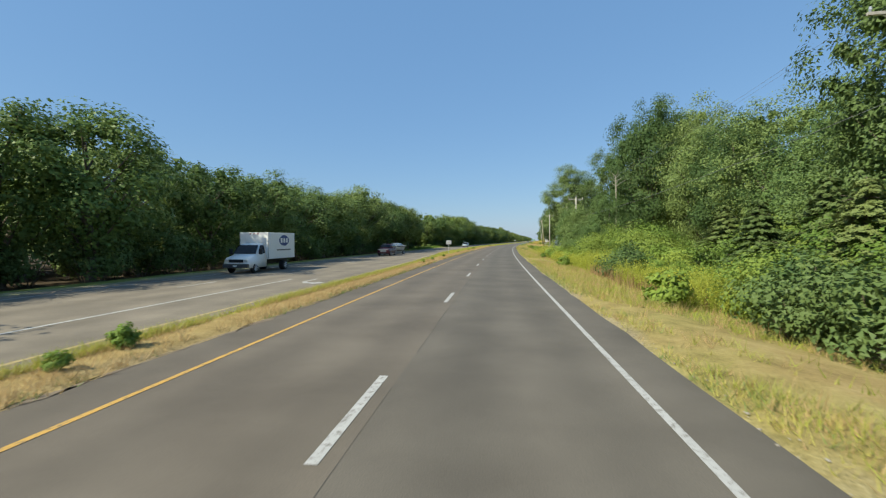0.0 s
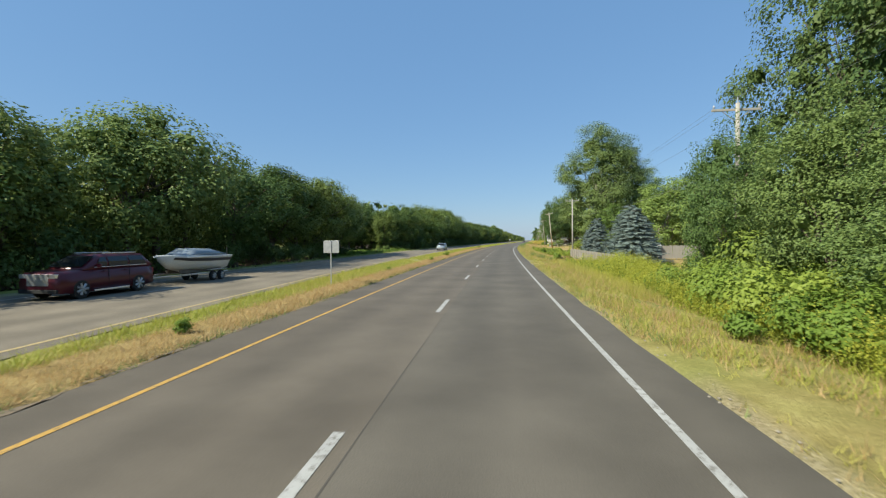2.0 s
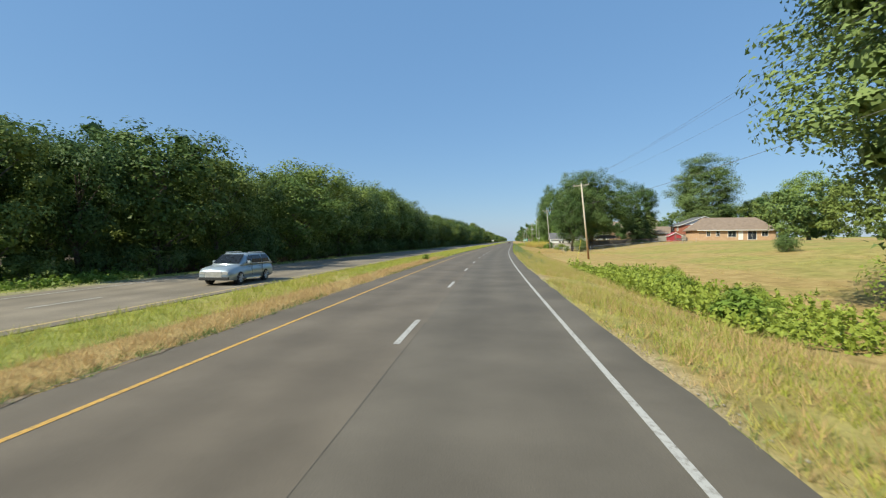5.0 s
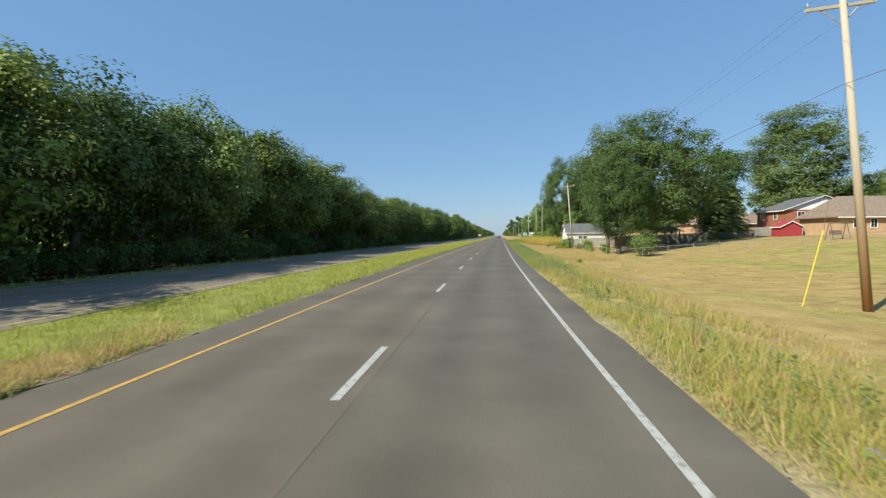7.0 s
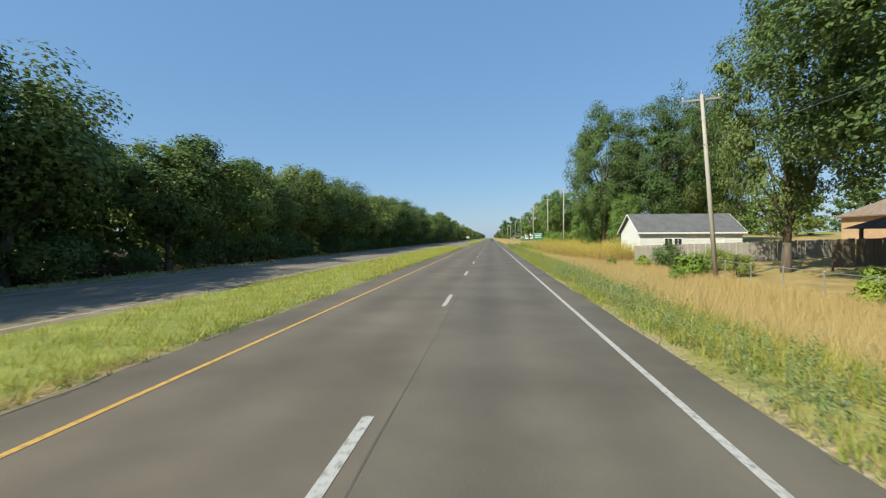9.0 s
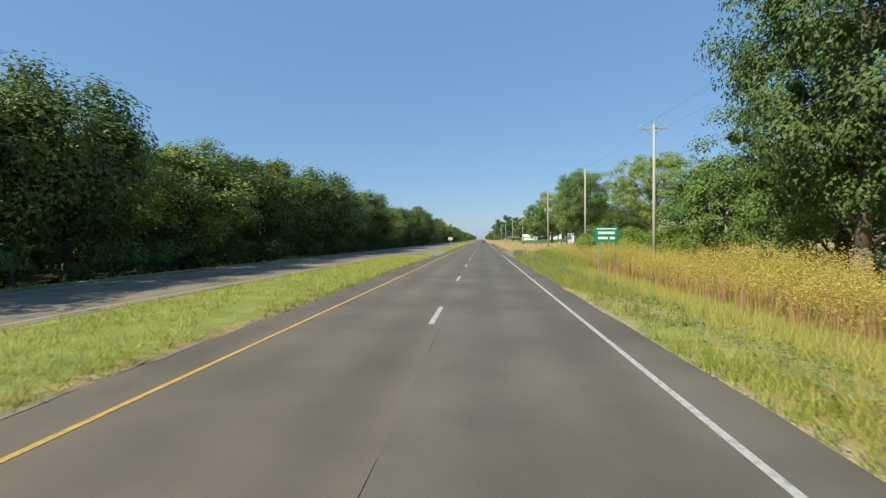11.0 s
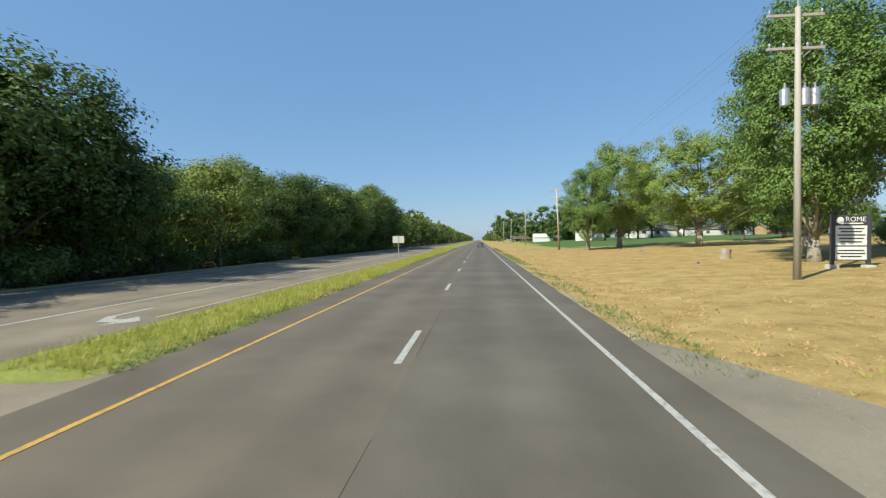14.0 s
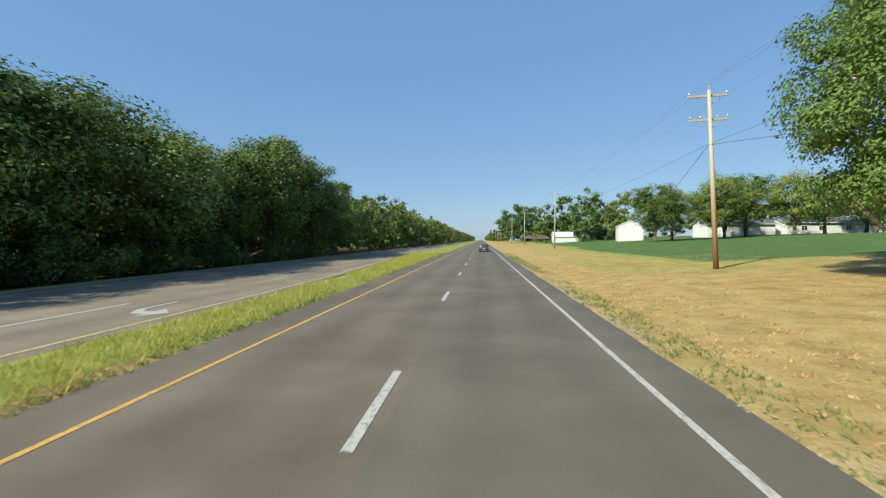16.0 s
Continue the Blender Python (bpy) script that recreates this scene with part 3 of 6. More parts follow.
def tree(name, seed, h, r, base, clumps, leaves, material, bark, label, shape="round", size=1.6, ln=0.34, wd=0.24, trunk_r=0.28, limbs=14, category="tree", dense=0.85):
    rng = np.random.default_rng(seed)
    root = empty(name, 0, 0, 0)
    cs, rs, pts, nor, inner = crown_points(rng, h, r, base, clumps, leaves, shape, size)
    quads("crown", leaf_tris(pts, nor, ln, wd, rng), material, root, cores(cs[inner], rs[inner] * dense, rng, per=20))
    bm = bmesh.new()
    top = base + (h - base) * 0.62
    prev, n = Vector((0, 0, -0.4)), 6
    for i in range(1, n + 1):
        z = -0.4 + (top + 0.4) * i / n
        q = Vector((rng.normal() * 0.06 * i, rng.normal() * 0.06 * i, z))
        tube(bm, prev, q, trunk_r * (1 - 0.8 * (i - 1) / n) * (1.35 if i == 1 else 1), trunk_r * (1 - 0.8 * i / n), 8)
        prev = q
    for i in rng.choice(len(cs), min(limbs, len(cs)), replace=False):
        c = Vector(cs[i])
        z0 = min(max(base * 0.75, c.z - rng.uniform(0.25, 0.5) * (h - base)), top)
        a = Vector((0, 0, z0))
        m = a.lerp(c, 0.5) + Vector((0, 0, -0.1 * (c - a).length * 0.5))
        tube(bm, a, m, trunk_r * 0.3, trunk_r * 0.2, 6)
        tube(bm, m, c, trunk_r * 0.2, trunk_r * 0.05, 5)
    part("trunk", bm, bark, root, smooth_it=True)
    return tagged(root, label, category)


def place(thing, s, l, scale=1.0, turn=0.0, wide=1.0, z=None, group=""):
    x, y = on_road(s, l)
    zz = float(ground_z(s, l)) if z is None else z
    ob = copy_thing(thing, pose(x, y, zz, 0, 0, turn) @ Matrix.Diagonal((scale * wide, scale * wide, scale, 1)))
    if group:
        ob["group"] = group
    return ob


STASH = []


def keep(thing):
    """A pattern that is copied; it is removed at the end."""
    STASH.append(thing)
    return thing


WOOD = [
    keep(tree("tree", 1, 13.0, 4.6, 2.6, 110, 11500, M_LEAF, M_BARK, "tall leafy tree in the dense roadside wood", size=1.3, ln=0.27, wd=0.22)),
    keep(tree("tree", 2, 13.0, 4.4, 3.0, 110, 11500, M_LEAF_D, M_BARK, "dark leafy tree in the dense roadside wood", size=1.3, ln=0.27, wd=0.22)),
    keep(tree("tree", 3, 13.0, 4.2, 3.4, 110, 11500, M_LEAF, M_BARK, "tall leafy tree in the dense roadside wood", "column", size=1.26, ln=0.27, wd=0.22)),
    keep(tree("tree", 4, 13.0, 4.8, 2.4, 110, 11500, M_LEAF_M, M_BARK, "light green leafy tree in the dense roadside wood", size=1.3, ln=0.27, wd=0.22)),
    keep(tree("tree", 6, 13.0, 4.9, 2.2, 110, 11500, M_LEAF_W, M_BARK, "grey-green willowy tree in the dense roadside wood", "spread", size=1.3, ln=0.27, wd=0.2)),
    keep(tree("tree", 5, 13.0, 5.0, 3.0, 110, 11500, M_LEAF_D, M_BARK, "dark leafy tree in the dense roadside wood", "spread", size=1.3, ln=0.27, wd=0.22)),
]
# height of the left wood's skyline along the road
SKY_S = (-30, 5, 31, 50, 65, 80, 92, 104, 126, 155, 187, 200, 232, 243, 260, 267, 277, 284, 300, 345, 364, 380, 392, 400, 435, 445, 460, 2000)
SKY_H = (10.3, 10.2, 11.0, 11.2, 12.1, 12.0, 12, 11.2, 10.5, 12.3, 12.9, 14.4, 14, 11.3, 11.5, 10.8, 13, 11.2, 12.8, 12.7, 13.8, 10.4, 11.6, 12.4, 13.2, 14.4, 14.3, 14.3)


def wood_scale(s):
    return float(np.interp(s, SKY_S, SKY_H)) / 12.7


def far_wood(name, spots, label, seed, materials):
    """Woods too far to count: joined crowns with trunks hidden in the leaves, one mesh per kind of leaf."""
    rng = np.random.default_rng(seed)
    heaps = [([], []) for _ in materials]
    for x, y, z, k in spots:
        which = int(rng.integers(0, len(materials)))
        few, hidden = y > 760, k < 0.7 or x < -36
        cs, rs, pts, nor, inner = crown_points(rng, 13.0, 4.8, 0.4, 40, 420 if few or hidden else 620 if x < 0 else 1300, "round", 1.4)
        heaps[which][0].append(leaf_tris(pts, nor, 0.72 if few or hidden else 0.58, 0.58 if few or hidden else 0.46, rng) * k + np.array([x, y, z]))
        # oversized clump insides, mostly unseen, keep sun off the front row
        heaps[which][1].append(cores(cs, rs * 1.3, rng, per=9) * k + np.array([x, y, z]))
    for m, (a, c) in zip(materials, heaps):
        if a:
            tagged(quads(name, np.concatenate(a), m, None, np.concatenate(c)), label, "trees", kind="stuff")


def shrub(seed, h, r, leaves, material, label, name="shrub", ln=0.22, wd=0.15, category="shrub", clumps=14):
    rng = np.random.default_rng(seed)
    root = empty(name, 0, 0, 0)
    cs, rs, pts, nor, inner = crown_points(rng, h * 0.9, r * 0.8, 0.12 * h, clumps, leaves, "round", 0.3 * h)
    pts[:, 2] = np.maximum(pts[:, 2], 0.03)
    quads("foliage", leaf_tris(pts, nor, ln, wd, rng), material, root, cores(cs[inner], rs[inner] * 0.8, rng))
    bm = bmesh.new()
    for i in range(min(7, len(cs))):
        c = Vector(cs[i])
        tube(bm, (c.x * 0.15, c.y * 0.15, -0.1), c, 0.03, 0.01, 5)
    part("stem", bm, M_BARK, root)
    return tagged(root, label, category)


SHRUBS = [
    keep(shrub(31, 2.6, 2.2, 1200, M_LEAF_D, "dark leafy shrub at the wood's edge", ln=0.2, wd=0.14)),
    keep(shrub(32, 2.0, 1.9, 1100, M_LEAF, "leafy shrub at the wood's edge", ln=0.2, wd=0.14)),
    keep(shrub(33, 3.2, 2.2, 1300, M_LEAF_D, "tall dark shrub at the wood's edge", ln=0.2, wd=0.14)),
]
# left wood
rng = np.random.default_rng(5)
back = []
s = -30.0
while s < 470:
    for row, (l0, jit) in enumerate(((-25.0, 0.9), (-31.5, 1.2), (-40.0, 1.5))):
        q = s + rng.uniform(-1.4, 1.4) + row * 2.0
        if GAP[0] - 1 < q < GAP[1] + 1:
            continue
        l = l0 + rng.normal() * jit
        k = rng.uniform(0.9, 1.06) * wood_scale(q)
        if row < 1 or GAP[0] - 14 < q < GAP[1] + 14:
            place(WOOD[int(rng.choice((0, 2, 3, 4, 4) if q < 102 else (0, 1, 2, 3, 5)))], q, l, k * rng.uniform(0.84, 1.07), rng.uniform(0, 360), rng.uniform(0.92, 1.36), group="trees of the wood beyond the opposite road")
        else:
            x, y = on_road(q, l)
            back.append((x, y, -0.4, k))
    # low masses and a deep row, mostly unseen, added to block light from behind
    for l0, k in ((-28.0, 0.38), (-34.5, 0.5), (-37.5, 0.42), (-46.0, 1.0)):
        q = s + rng.uniform(-1.5, 1.5)
        if not GAP[0] - 2 < q < GAP[1] + 2:
            x, y = on_road(q, l0 + rng.normal() * 0.8)
            back.append((x, y, -0.5, k * rng.uniform(0.85, 1.2)))
    s += 5.2
s = -30.0
while s < 470:
    if not GAP[0] < s < GAP[1]:
        place(SHRUBS[int(rng.integers(0, 3))], s, -24.4 + rng.normal() * 1.1, rng.uniform(0.6, 1.35), rng.uniform(0, 360), group="shrubs at the edge of the wood")
    s += 1.75
s = 474.0
while s < 1900:
    for l0 in (-25.5, -34):
        x, y = on_road(s + rng.uniform(-2, 2), l0 + rng.normal() * 1.4)
        back.append((x, y, -0.4, rng.uniform(0.92, 1.12)))
    s += 4.7 if s < 680 else 12
far_wood("far_wood", back, "dense leafy wood beyond the opposite road", 8, (M_LEAF, M_LEAF_D, M_LEAF_W))
for k in range(11):  # back of the clearing
    place(WOOD[k % 5], 92 + k * 7, -50 - 4 * math.sin(k * 1.7), rng.uniform(1.0, 1.2), k * 77, group="trees behind the clearing")
for k, (q, l) in enumerate(((113, -45), (118, -47), (123, -44), (128, -46), (135, -44), (141, -47))):
    place(WOOD[k % 3], q, l, 1.12, k * 91, group="trees behind the clearing")
for k in range(15):
    place(SHRUBS[k % 3], 96 + k * 2.7, -46.5 + 2 * math.sin(k * 2.3), 1.2, k * 50, group="shrubs behind the clearing")
for k in range(9):
    place(SHRUBS[1], GAP[0] + 1 + k * 2.4, -22.6 + rng.normal() * 0.6, rng.uniform(0.25, 0.5), k * 50, group="low shrubs before the clearing")

# right side trees
BIG = {
    "maple": keep(tree("maple_tree", 41, 20, 8.0, 2.6, 270, 52000, M_LEAF_D, M_BARK, "large dense dark green maple beside the houses", size=1.4, ln=0.25, wd=0.2, trunk_r=0.5, limbs=12)),
    "cotton": keep(tree("cottonwood_tree", 42, 26, 6.0, 1.2, 330, 62000, M_LEAF_C, M_BARK_PALE, "very tall cottonwood with rustling grey-green leaves", "column", size=1.3, ln=0.22, wd=0.17, trunk_r=0.45, limbs=14)),
    "walnut": keep(tree("walnut_tree", 43, 20, 8.0, 3.0, 240, 36000, M_LEAF_D, M_BARK, "open-crowned tall tree with bare limbs showing", "spread", size=1.3, ln=0.24, wd=0.18, trunk_r=0.42, limbs=16)),
    "lawn": keep(tree("lawn_tree", 44, 17, 5.6, 1.9, 230, 40000, M_LEAF_B, M_BARK_PALE, "full green shade tree standing on the dry lawn", size=1.02, ln=0.22, wd=0.17, trunk_r=0.42, limbs=16)),
    "locust": keep(tree("locust_tree", 45, 17.5, 10.0, 3.0, 330, 62000, M_LEAF_B, M_BARK_PALE, "wide spreading tree with a layered bright crown", "spread", size=1.1, ln=0.24, wd=0.18, trunk_r=0.42, limbs=22)),
    "maple_far": keep(tree("maple_tree", 47, 20, 8.0, 2.6, 200, 20000, M_LEAF_D, M_BARK, "dense dark green maple behind the houses", size=1.5, ln=0.4, wd=0.32, trunk_r=0.5, limbs=10)),
    "sapling": keep(tree("young_tree", 48, 17, 5.6, 1.0, 170, 18000, M_LEAF_B, M_BARK_PALE, "young bright green tree among taller ones", size=1.2, ln=0.34, wd=0.26, trunk_r=0.34, limbs=10)),
    "wood": keep(tree("tree", 46, 16, 5.8, 0.6, 260, 38000, M_LEAF_W, M_BARK, "tall leafy tree in the roadside thicket", size=1.15, ln=0.2, wd=0.15, trunk_r=0.35)),
}
def plant(*spots):
    """Trees of the right side: chainage, offset, pattern, scale, width."""
    for s, l, kind, k, w in spots:
        place(BIG[kind], s + 0.07 * l, l, k, 53 * s + 31 * l, w)


# the thicket
plant((52, 28, "wood", 1.52, 0.8), (44.5, 30, "wood", 1.42, 0.8), (57.4, 22.2, "maple", 1.0, 0.72), (49, 24.5, "maple", 1.18, 0.72), (40.6, 16.4, "wood", 0.6, 0.75), (37, 29, "wood", 1.2, 0.9), (29, 27, "maple", 0.8, 0.8),
      (20, 27, "wood", 1.0, 1), (11, 25, "wood", 0.8, 1.05), (3.5, 21, "wood", 0.6, 1.1), (0.5, 22.0, "walnut", 0.95, 0.8), (-9, 28, "maple", 0.7, 0.9), (66, 27, "wood", 0.55, 1.1),
      (53.4, 13.3, "wood", 0.56, 0.8), (47.5, 13.6, "wood", 0.52, 1.0), (58.5, 16.2, "wood", 0.46, 0.9), (42.5, 13.4, "wood", 0.38, 1.2), (36.5, 13.4, "wood", 0.34, 1.3))
# behind the board fence
plant((125, 21.5, "cotton", 1.06, 1.25), (131, 27, "cotton", 1.0, 1.3), (119, 23, "sapling", 0.6, 1.15), (127, 27, "sapling", 0.65, 1.2), (113, 31, "sapling", 0.85, 1.3),
      (124, 38, "wood", 0.9, 1.1), (133, 49.5, "maple", 0.98, 1.4), (158, 62, "walnut", 0.95, 1.4), (130, 70, "walnut", 0.95, 1.4), (112, 76, "maple_far", 0.8, 1),
      (92, 70, "maple_far", 0.75, 1))
# round the gardens
plant((235, 26.5, "maple", 1.08, 1.2), (229, 20.5, "maple", 0.78, 0.85), (247.5, 23.2, "walnut", 1.15, 0.66), (250, 42, "maple_far", 0.9, 1), (266, 68.5, "cotton", 1.13, 1.8),
      (258, 84, "maple_far", 0.75, 1), (242, 87, "sapling", 1.15, 1.2))
# behind the goldenrod
plant((288, 20.2, "maple", 1.2, 0.66), (283, 28, "walnut", 1.22, 0.8), (290, 35, "maple", 1.18, 0.72), (283, 35, "maple", 1.05, 0.75), (298, 27, "wood", 1.2, 1),
      (281.5, 21.5, "sapling", 0.55, 0.85), (293, 19.6, "sapling", 0.5, 0.9), (301, 20.5, "sapling", 0.55, 1.0), (309, 23, "sapling", 0.6, 1.1))
# on the dry lawn
plant((370.5, 22.6, "lawn", 1.0, 0.8), (376, 26.4, "lawn", 1.1, 1.0), (367.2, 40.7, "locust", 1.15, 0.95), (412, 18.5, "lawn", 0.8, 0.88), (417, 25.0, "lawn", 1.05, 1.0),
      (403, 31.3, "locust", 0.9, 1.1), (349, 52, "wood", 0.8, 1))
# beyond the lawn
plant((418, 46, "maple_far", 0.55, 1), (421, 55, "maple_far", 0.55, 1), (430, 64, "maple_far", 0.55, 1))
# far trees on the right
back = []
for s, l, k in ((577, 34, 1.55), (572, 43, 1.6), (580, 50, 1.5), (573, 57, 1.55), (568, 63, 1.4), (590, 28, 1.2), (640, 19, 1.6), (655, 24, 1.7), (630, 27, 1.55), (665, 17, 1.35), (646, 30, 1.6)):
    x, y = on_road(s, l)
    back.append((x, y, 0.8, k))
for k in range(26):
    x, y = on_road(545 + k * 11 + rng.uniform(-3, 3), 36 + 14 * abs(math.sin(k * 2.1)) + k * 0.3)
    back.append((x, y, 0.6, rng.uniform(0.85, 1.2)))
for k in range(60):
    x, y = on_road(840 + k * 18, 22 + 7 * math.sin(k * 1.7))
    back.append((x, y, 0.2, rng.uniform(0.85, 1.15)))
for k in range(34):
    x, y = on_road(560 + 10 * math.sin(k * 3.3), 70 + k * 9)
    back.append((x, y, 2.5, rng.uniform(0.9, 1.3)))
for k in range(40):  # beyond the gardens
    x, y = on_road(70 + k * 5.5, 78 + 7 * math.sin(k * 1.9))
    back.append((x, y, 0.5 if k < 14 else 2.0, rng.uniform(0.85, 1.15)))
for k in range(14):
    x, y = on_road(300 + k * 5, 66 + 5 * math.sin(k * 1.9))
    back.append((x, y, 2.0, rng.uniform(0.7, 1.0)))
far_wood("far_trees", back, "distant leafy trees behind gardens and fields", 9, (M_LEAF, M_LEAF_D, M_LEAF_W))
for k in range(17):
    place(WOOD[3 * (k % 2)], 497 + 5 * math.sin(k * 2.2), 40 + k * 5.2, 1.02 + 0.12 * math.sin(k * 5), k * 40, 1.15, group="row of trees beyond the field")


# ---- utility poles ----
def utility_pole(h=11.8, arms=1, transformers=0, tan=False):
    m = M_POLE_TAN if tan else M_POLE
    root = empty("utility_pole", 0, 0, 0)
    bm = bmesh.new()
    tube(bm, (0, 0, -0.5), (0, 0, h), 0.16, 0.1, 12)
    part("pole", bm, m, root, smooth_it=True)
    for k in range(arms):
        z = h - 0.3 - 1.45 * k
        bm = bmesh.new()
        box(bm, -1.2, 1.2, 0.1, 0.2, z - 0.06, z + 0.06, 0.01)
        arm = part("crossarm", bm, m, root)
        bm = bmesh.new()
        for sx in (-1, 1):
            tube(bm, (0, 0.15, z - 0.65), (0.7 * sx, 0.15, z - 0.05), 0.02, 0.02, 5)
        part("brace", bm, m, root)
        for x in (-1.1, -0.5, 0.5, 1.1) if k else (-1.1, 1.1):
            bm = bmesh.new()
            tube(bm, (x, 0.15, z + 0.05), (x, 0.15, z + 0.16), 0.035, 0.055, 8)
            tube(bm, (x, 0.15, z + 0.16), (x, 0.15, z + 0.26), 0.055, 0.03, 8)
            part("insulator", bm, M_METAL, arm)
    bm = bmesh.new()
    tube(bm, (0, 0, h), (0, 0, h + 0.3), 0.04, 0.03, 8)
    part("insulator", bm, M_METAL, root)
    for k in range(transformers):
        a = (-0.55, 0.3, 0.72)[k]
        bm = bmesh.new()
        tube(bm, (a, 0.0, h - 4.3), (a, 0.0, h - 3.6), 0.19, 0.19, 12)
        tube(bm, (a, 0.0, h - 3.6), (a, 0.0, h - 3.52), 0.19, 0.08, 12)
        tube(bm, (a, 0.0, h - 3.52), (a, 0.0, h - 3.3), 0.04, 0.03, 8)
        part("transformer", bm, M_METAL, root)
    return root


POLES = [(-2, 16.4, 11.6, 1, 0, 0), (56.2, 14.3, 10.3, 1, 0, 0), (118, 15.1, 10.9, 1, 0, 0), (179.7, 16.2, 11.7, 1, 0, 1),
         (244.2, 16, 12, 1, 0, 0), (305.5, 16.2, 12.6, 1, 0, 0), (332, 16.4, 12.2, 1, 0, 0), (363.2, 15.6, 12, 2, 3, 0),
         (423, 15.8, 10.9, 2, 0, 1), (485, 16.1, 11.4, 1, 0, 0)]
POLES += [(485 + 63 * k, 16.1, 11.5, 1, 0, 0) for k in range(1, 7)]
tops = []
for s, l, h, arms, trafo, tan in POLES:
    x, y = on_road(s, l)
    z = float(ground_z(s, l)) if s < 520 else 0.3
    p = utility_pole(h, arms, trafo, tan)
    lean = {179.7: -5.6, 244.2: -4.9, 423.0: -2.7}.get(s, 0.6 * math.sin(s))
    p.matrix_world = pose(x, y, z, 0, lean, heading(s))
    tagged(p, "brown weathered wooden utility pole with crossarm" if tan else "grey weathered wooden utility pole with crossarm", "utility pole", "utility poles along the verge")
    out = h * math.sin(radians(lean))
    tops.append((x + out * math.cos(radians(heading(s))), y + out * math.sin(radians(heading(s))), z + h * math.cos(radians(lean)), heading(s)))


def wire(a, b, sag, r=0.012, name="overhead_wire"):
    a, b = Vector(a), Vector(b)
    cu = bpy.data.curves.new(name, "CURVE")
    cu.dimensions, cu.bevel_depth, cu.bevel_resolution = "3D", r, 0
    sp = cu.splines.new("POLY")
    n = 14
    sp.points.add(n)
    for i in range(n + 1):
        t = i / n
        q = a.lerp(b, t) - Vector((0, 0, sag * 4 * t * (1 - t)))
        sp.points[i].co = (*q, 1)
    cu.materials.append(M_WIRE)
    return tagged(new(name, cu), "thin dark overhead power wire", "wire", "overhead wires")


for (x0, y0, z0, a0), (x1, y1, z1, a1) in zip(tops[:10], tops[1:11]):
    for off, dz in ((-1.1, -0.2), (1.1, -0.2), (0, 0.3), (0.15, -3.2)):
        wire((x0 + off, y0 + 0.15, z0 + dz), (x1 + off, y1 + 0.15, z1 + dz), 0.6, 0.012 if dz < -3 else 0.006)


# ---- conifers ----
def spruce(seed, h, r, material, label, name="spruce_tree", levels=26, arms=14, per=36, ln=0.3, wd=0.1, droop=0.12, category="tree", blunt=0.74):
    rng = np.random.default_rng(seed)
    root = empty(name, 0, 0, 0)
    pts, nor, inner, rad = [], [], [], []
    bm = bmesh.new()
    tube(bm, (0, 0, -0.3), (0, 0, h * 0.97), 0.16, 0.02, 8)
    for i in range(levels):
        f = i / levels
        z0, rr = 0.25 + f * (h - 0.5), r * (1 - f) ** blunt + 0.1
        inner.append((0, 0, z0))
        rad.append(rr * 0.4)
        for a in range(arms):
            t = 6.283 * (a / arms + rng.uniform(-0.04, 0.04)) + i * 1.1
            reach = rr * rng.uniform(0.78, 1.12)
            d = np.array([math.cos(t), math.sin(t), 0])
            side = np.array([-d[1], d[0], 0])
            if i % 3 == 0 and a % 2 == 0:
                tube(bm, (0, 0, z0), tuple(d * reach * 0.9 + np.array([0, 0, z0 - droop * reach])), 0.03, 0.008, 5)
            u = rng.uniform(0.25, 1.0, per) ** 0.7
            spread = rng.uniform(-1, 1, per) * 0.3 * reach * (1.1 - u)
            p = d * (u * reach)[:, None] + side * spread[:, None]
            lift = rng.uniform(-0.9, 0.9) * (h / levels)
            p[:, 2] = z0 + lift - droop * reach * u * u * 1.6 + 0.5 * droop * reach * u**6 + rng.normal(0, 0.035, per) + 0.08 * u * reach
            pts.append(p)
            nor.append(unit(np.array([0, 0, 0.75]) + d * 0.8 + rng.normal(size=(per, 3)) * 0.3))
    pts, nor = np.concatenate(pts), np.concatenate(nor)
    low = cores(np.array(inner), np.array(rad), rng, 0.4, 20)
    quads("needle_mass", leaf_tris(pts, nor, ln, wd * 1.4, rng), material, root, low)
    part("trunk", bm, M_BARK, root)
    return tagged(root, label, category)


SP = keep(spruce(51, 7.6, 3.1, M_SPRUCE, "blue spruce with silvery needles behind a board fence", levels=25, arms=17, per=110, ln=0.15, wd=0.05, droop=0.2, blunt=0.52))
CEDAR = keep(spruce(52, 7.5, 2.6, M_JUNIPER, "green cedar with drooping sprays in the thicket", "cedar_tree", 24, 13, 60, 0.19, 0.07, 0.25))
for s, l, k, w in ((92.4, 19.2, 1.0, 1.42), (97.2, 20.0, 1.1, 1.3), (111, 18.2, 0.95, 1.1), (116.5, 17.6, 0.7, 0.85), (100, 23.0, 0.8, 1.0), (246, 41.0, 1.6, 1.0), (248, 44.5, 1.35, 1.0)):
    place(SP if s < 200 else CEDAR, s, l, k, 40 * s, w)
for s, l, k in ((-6, 15.2, 0.78), (-2.6, 14.6, 0.74), (0.6, 15.6, 0.8), (4.5, 15.0, 0.72), (10, 16, 0.74), (44, 15.5, 0.76), (47.5, 16.5, 0.8), (51, 15.5, 0.72), (62, 18.0, 0.85), (66, 21, 1.1), (29, 15.5, 0.72)):
    place(CEDAR, s, l, k, 70 * s, 1.35, group="cedars of the thicket")

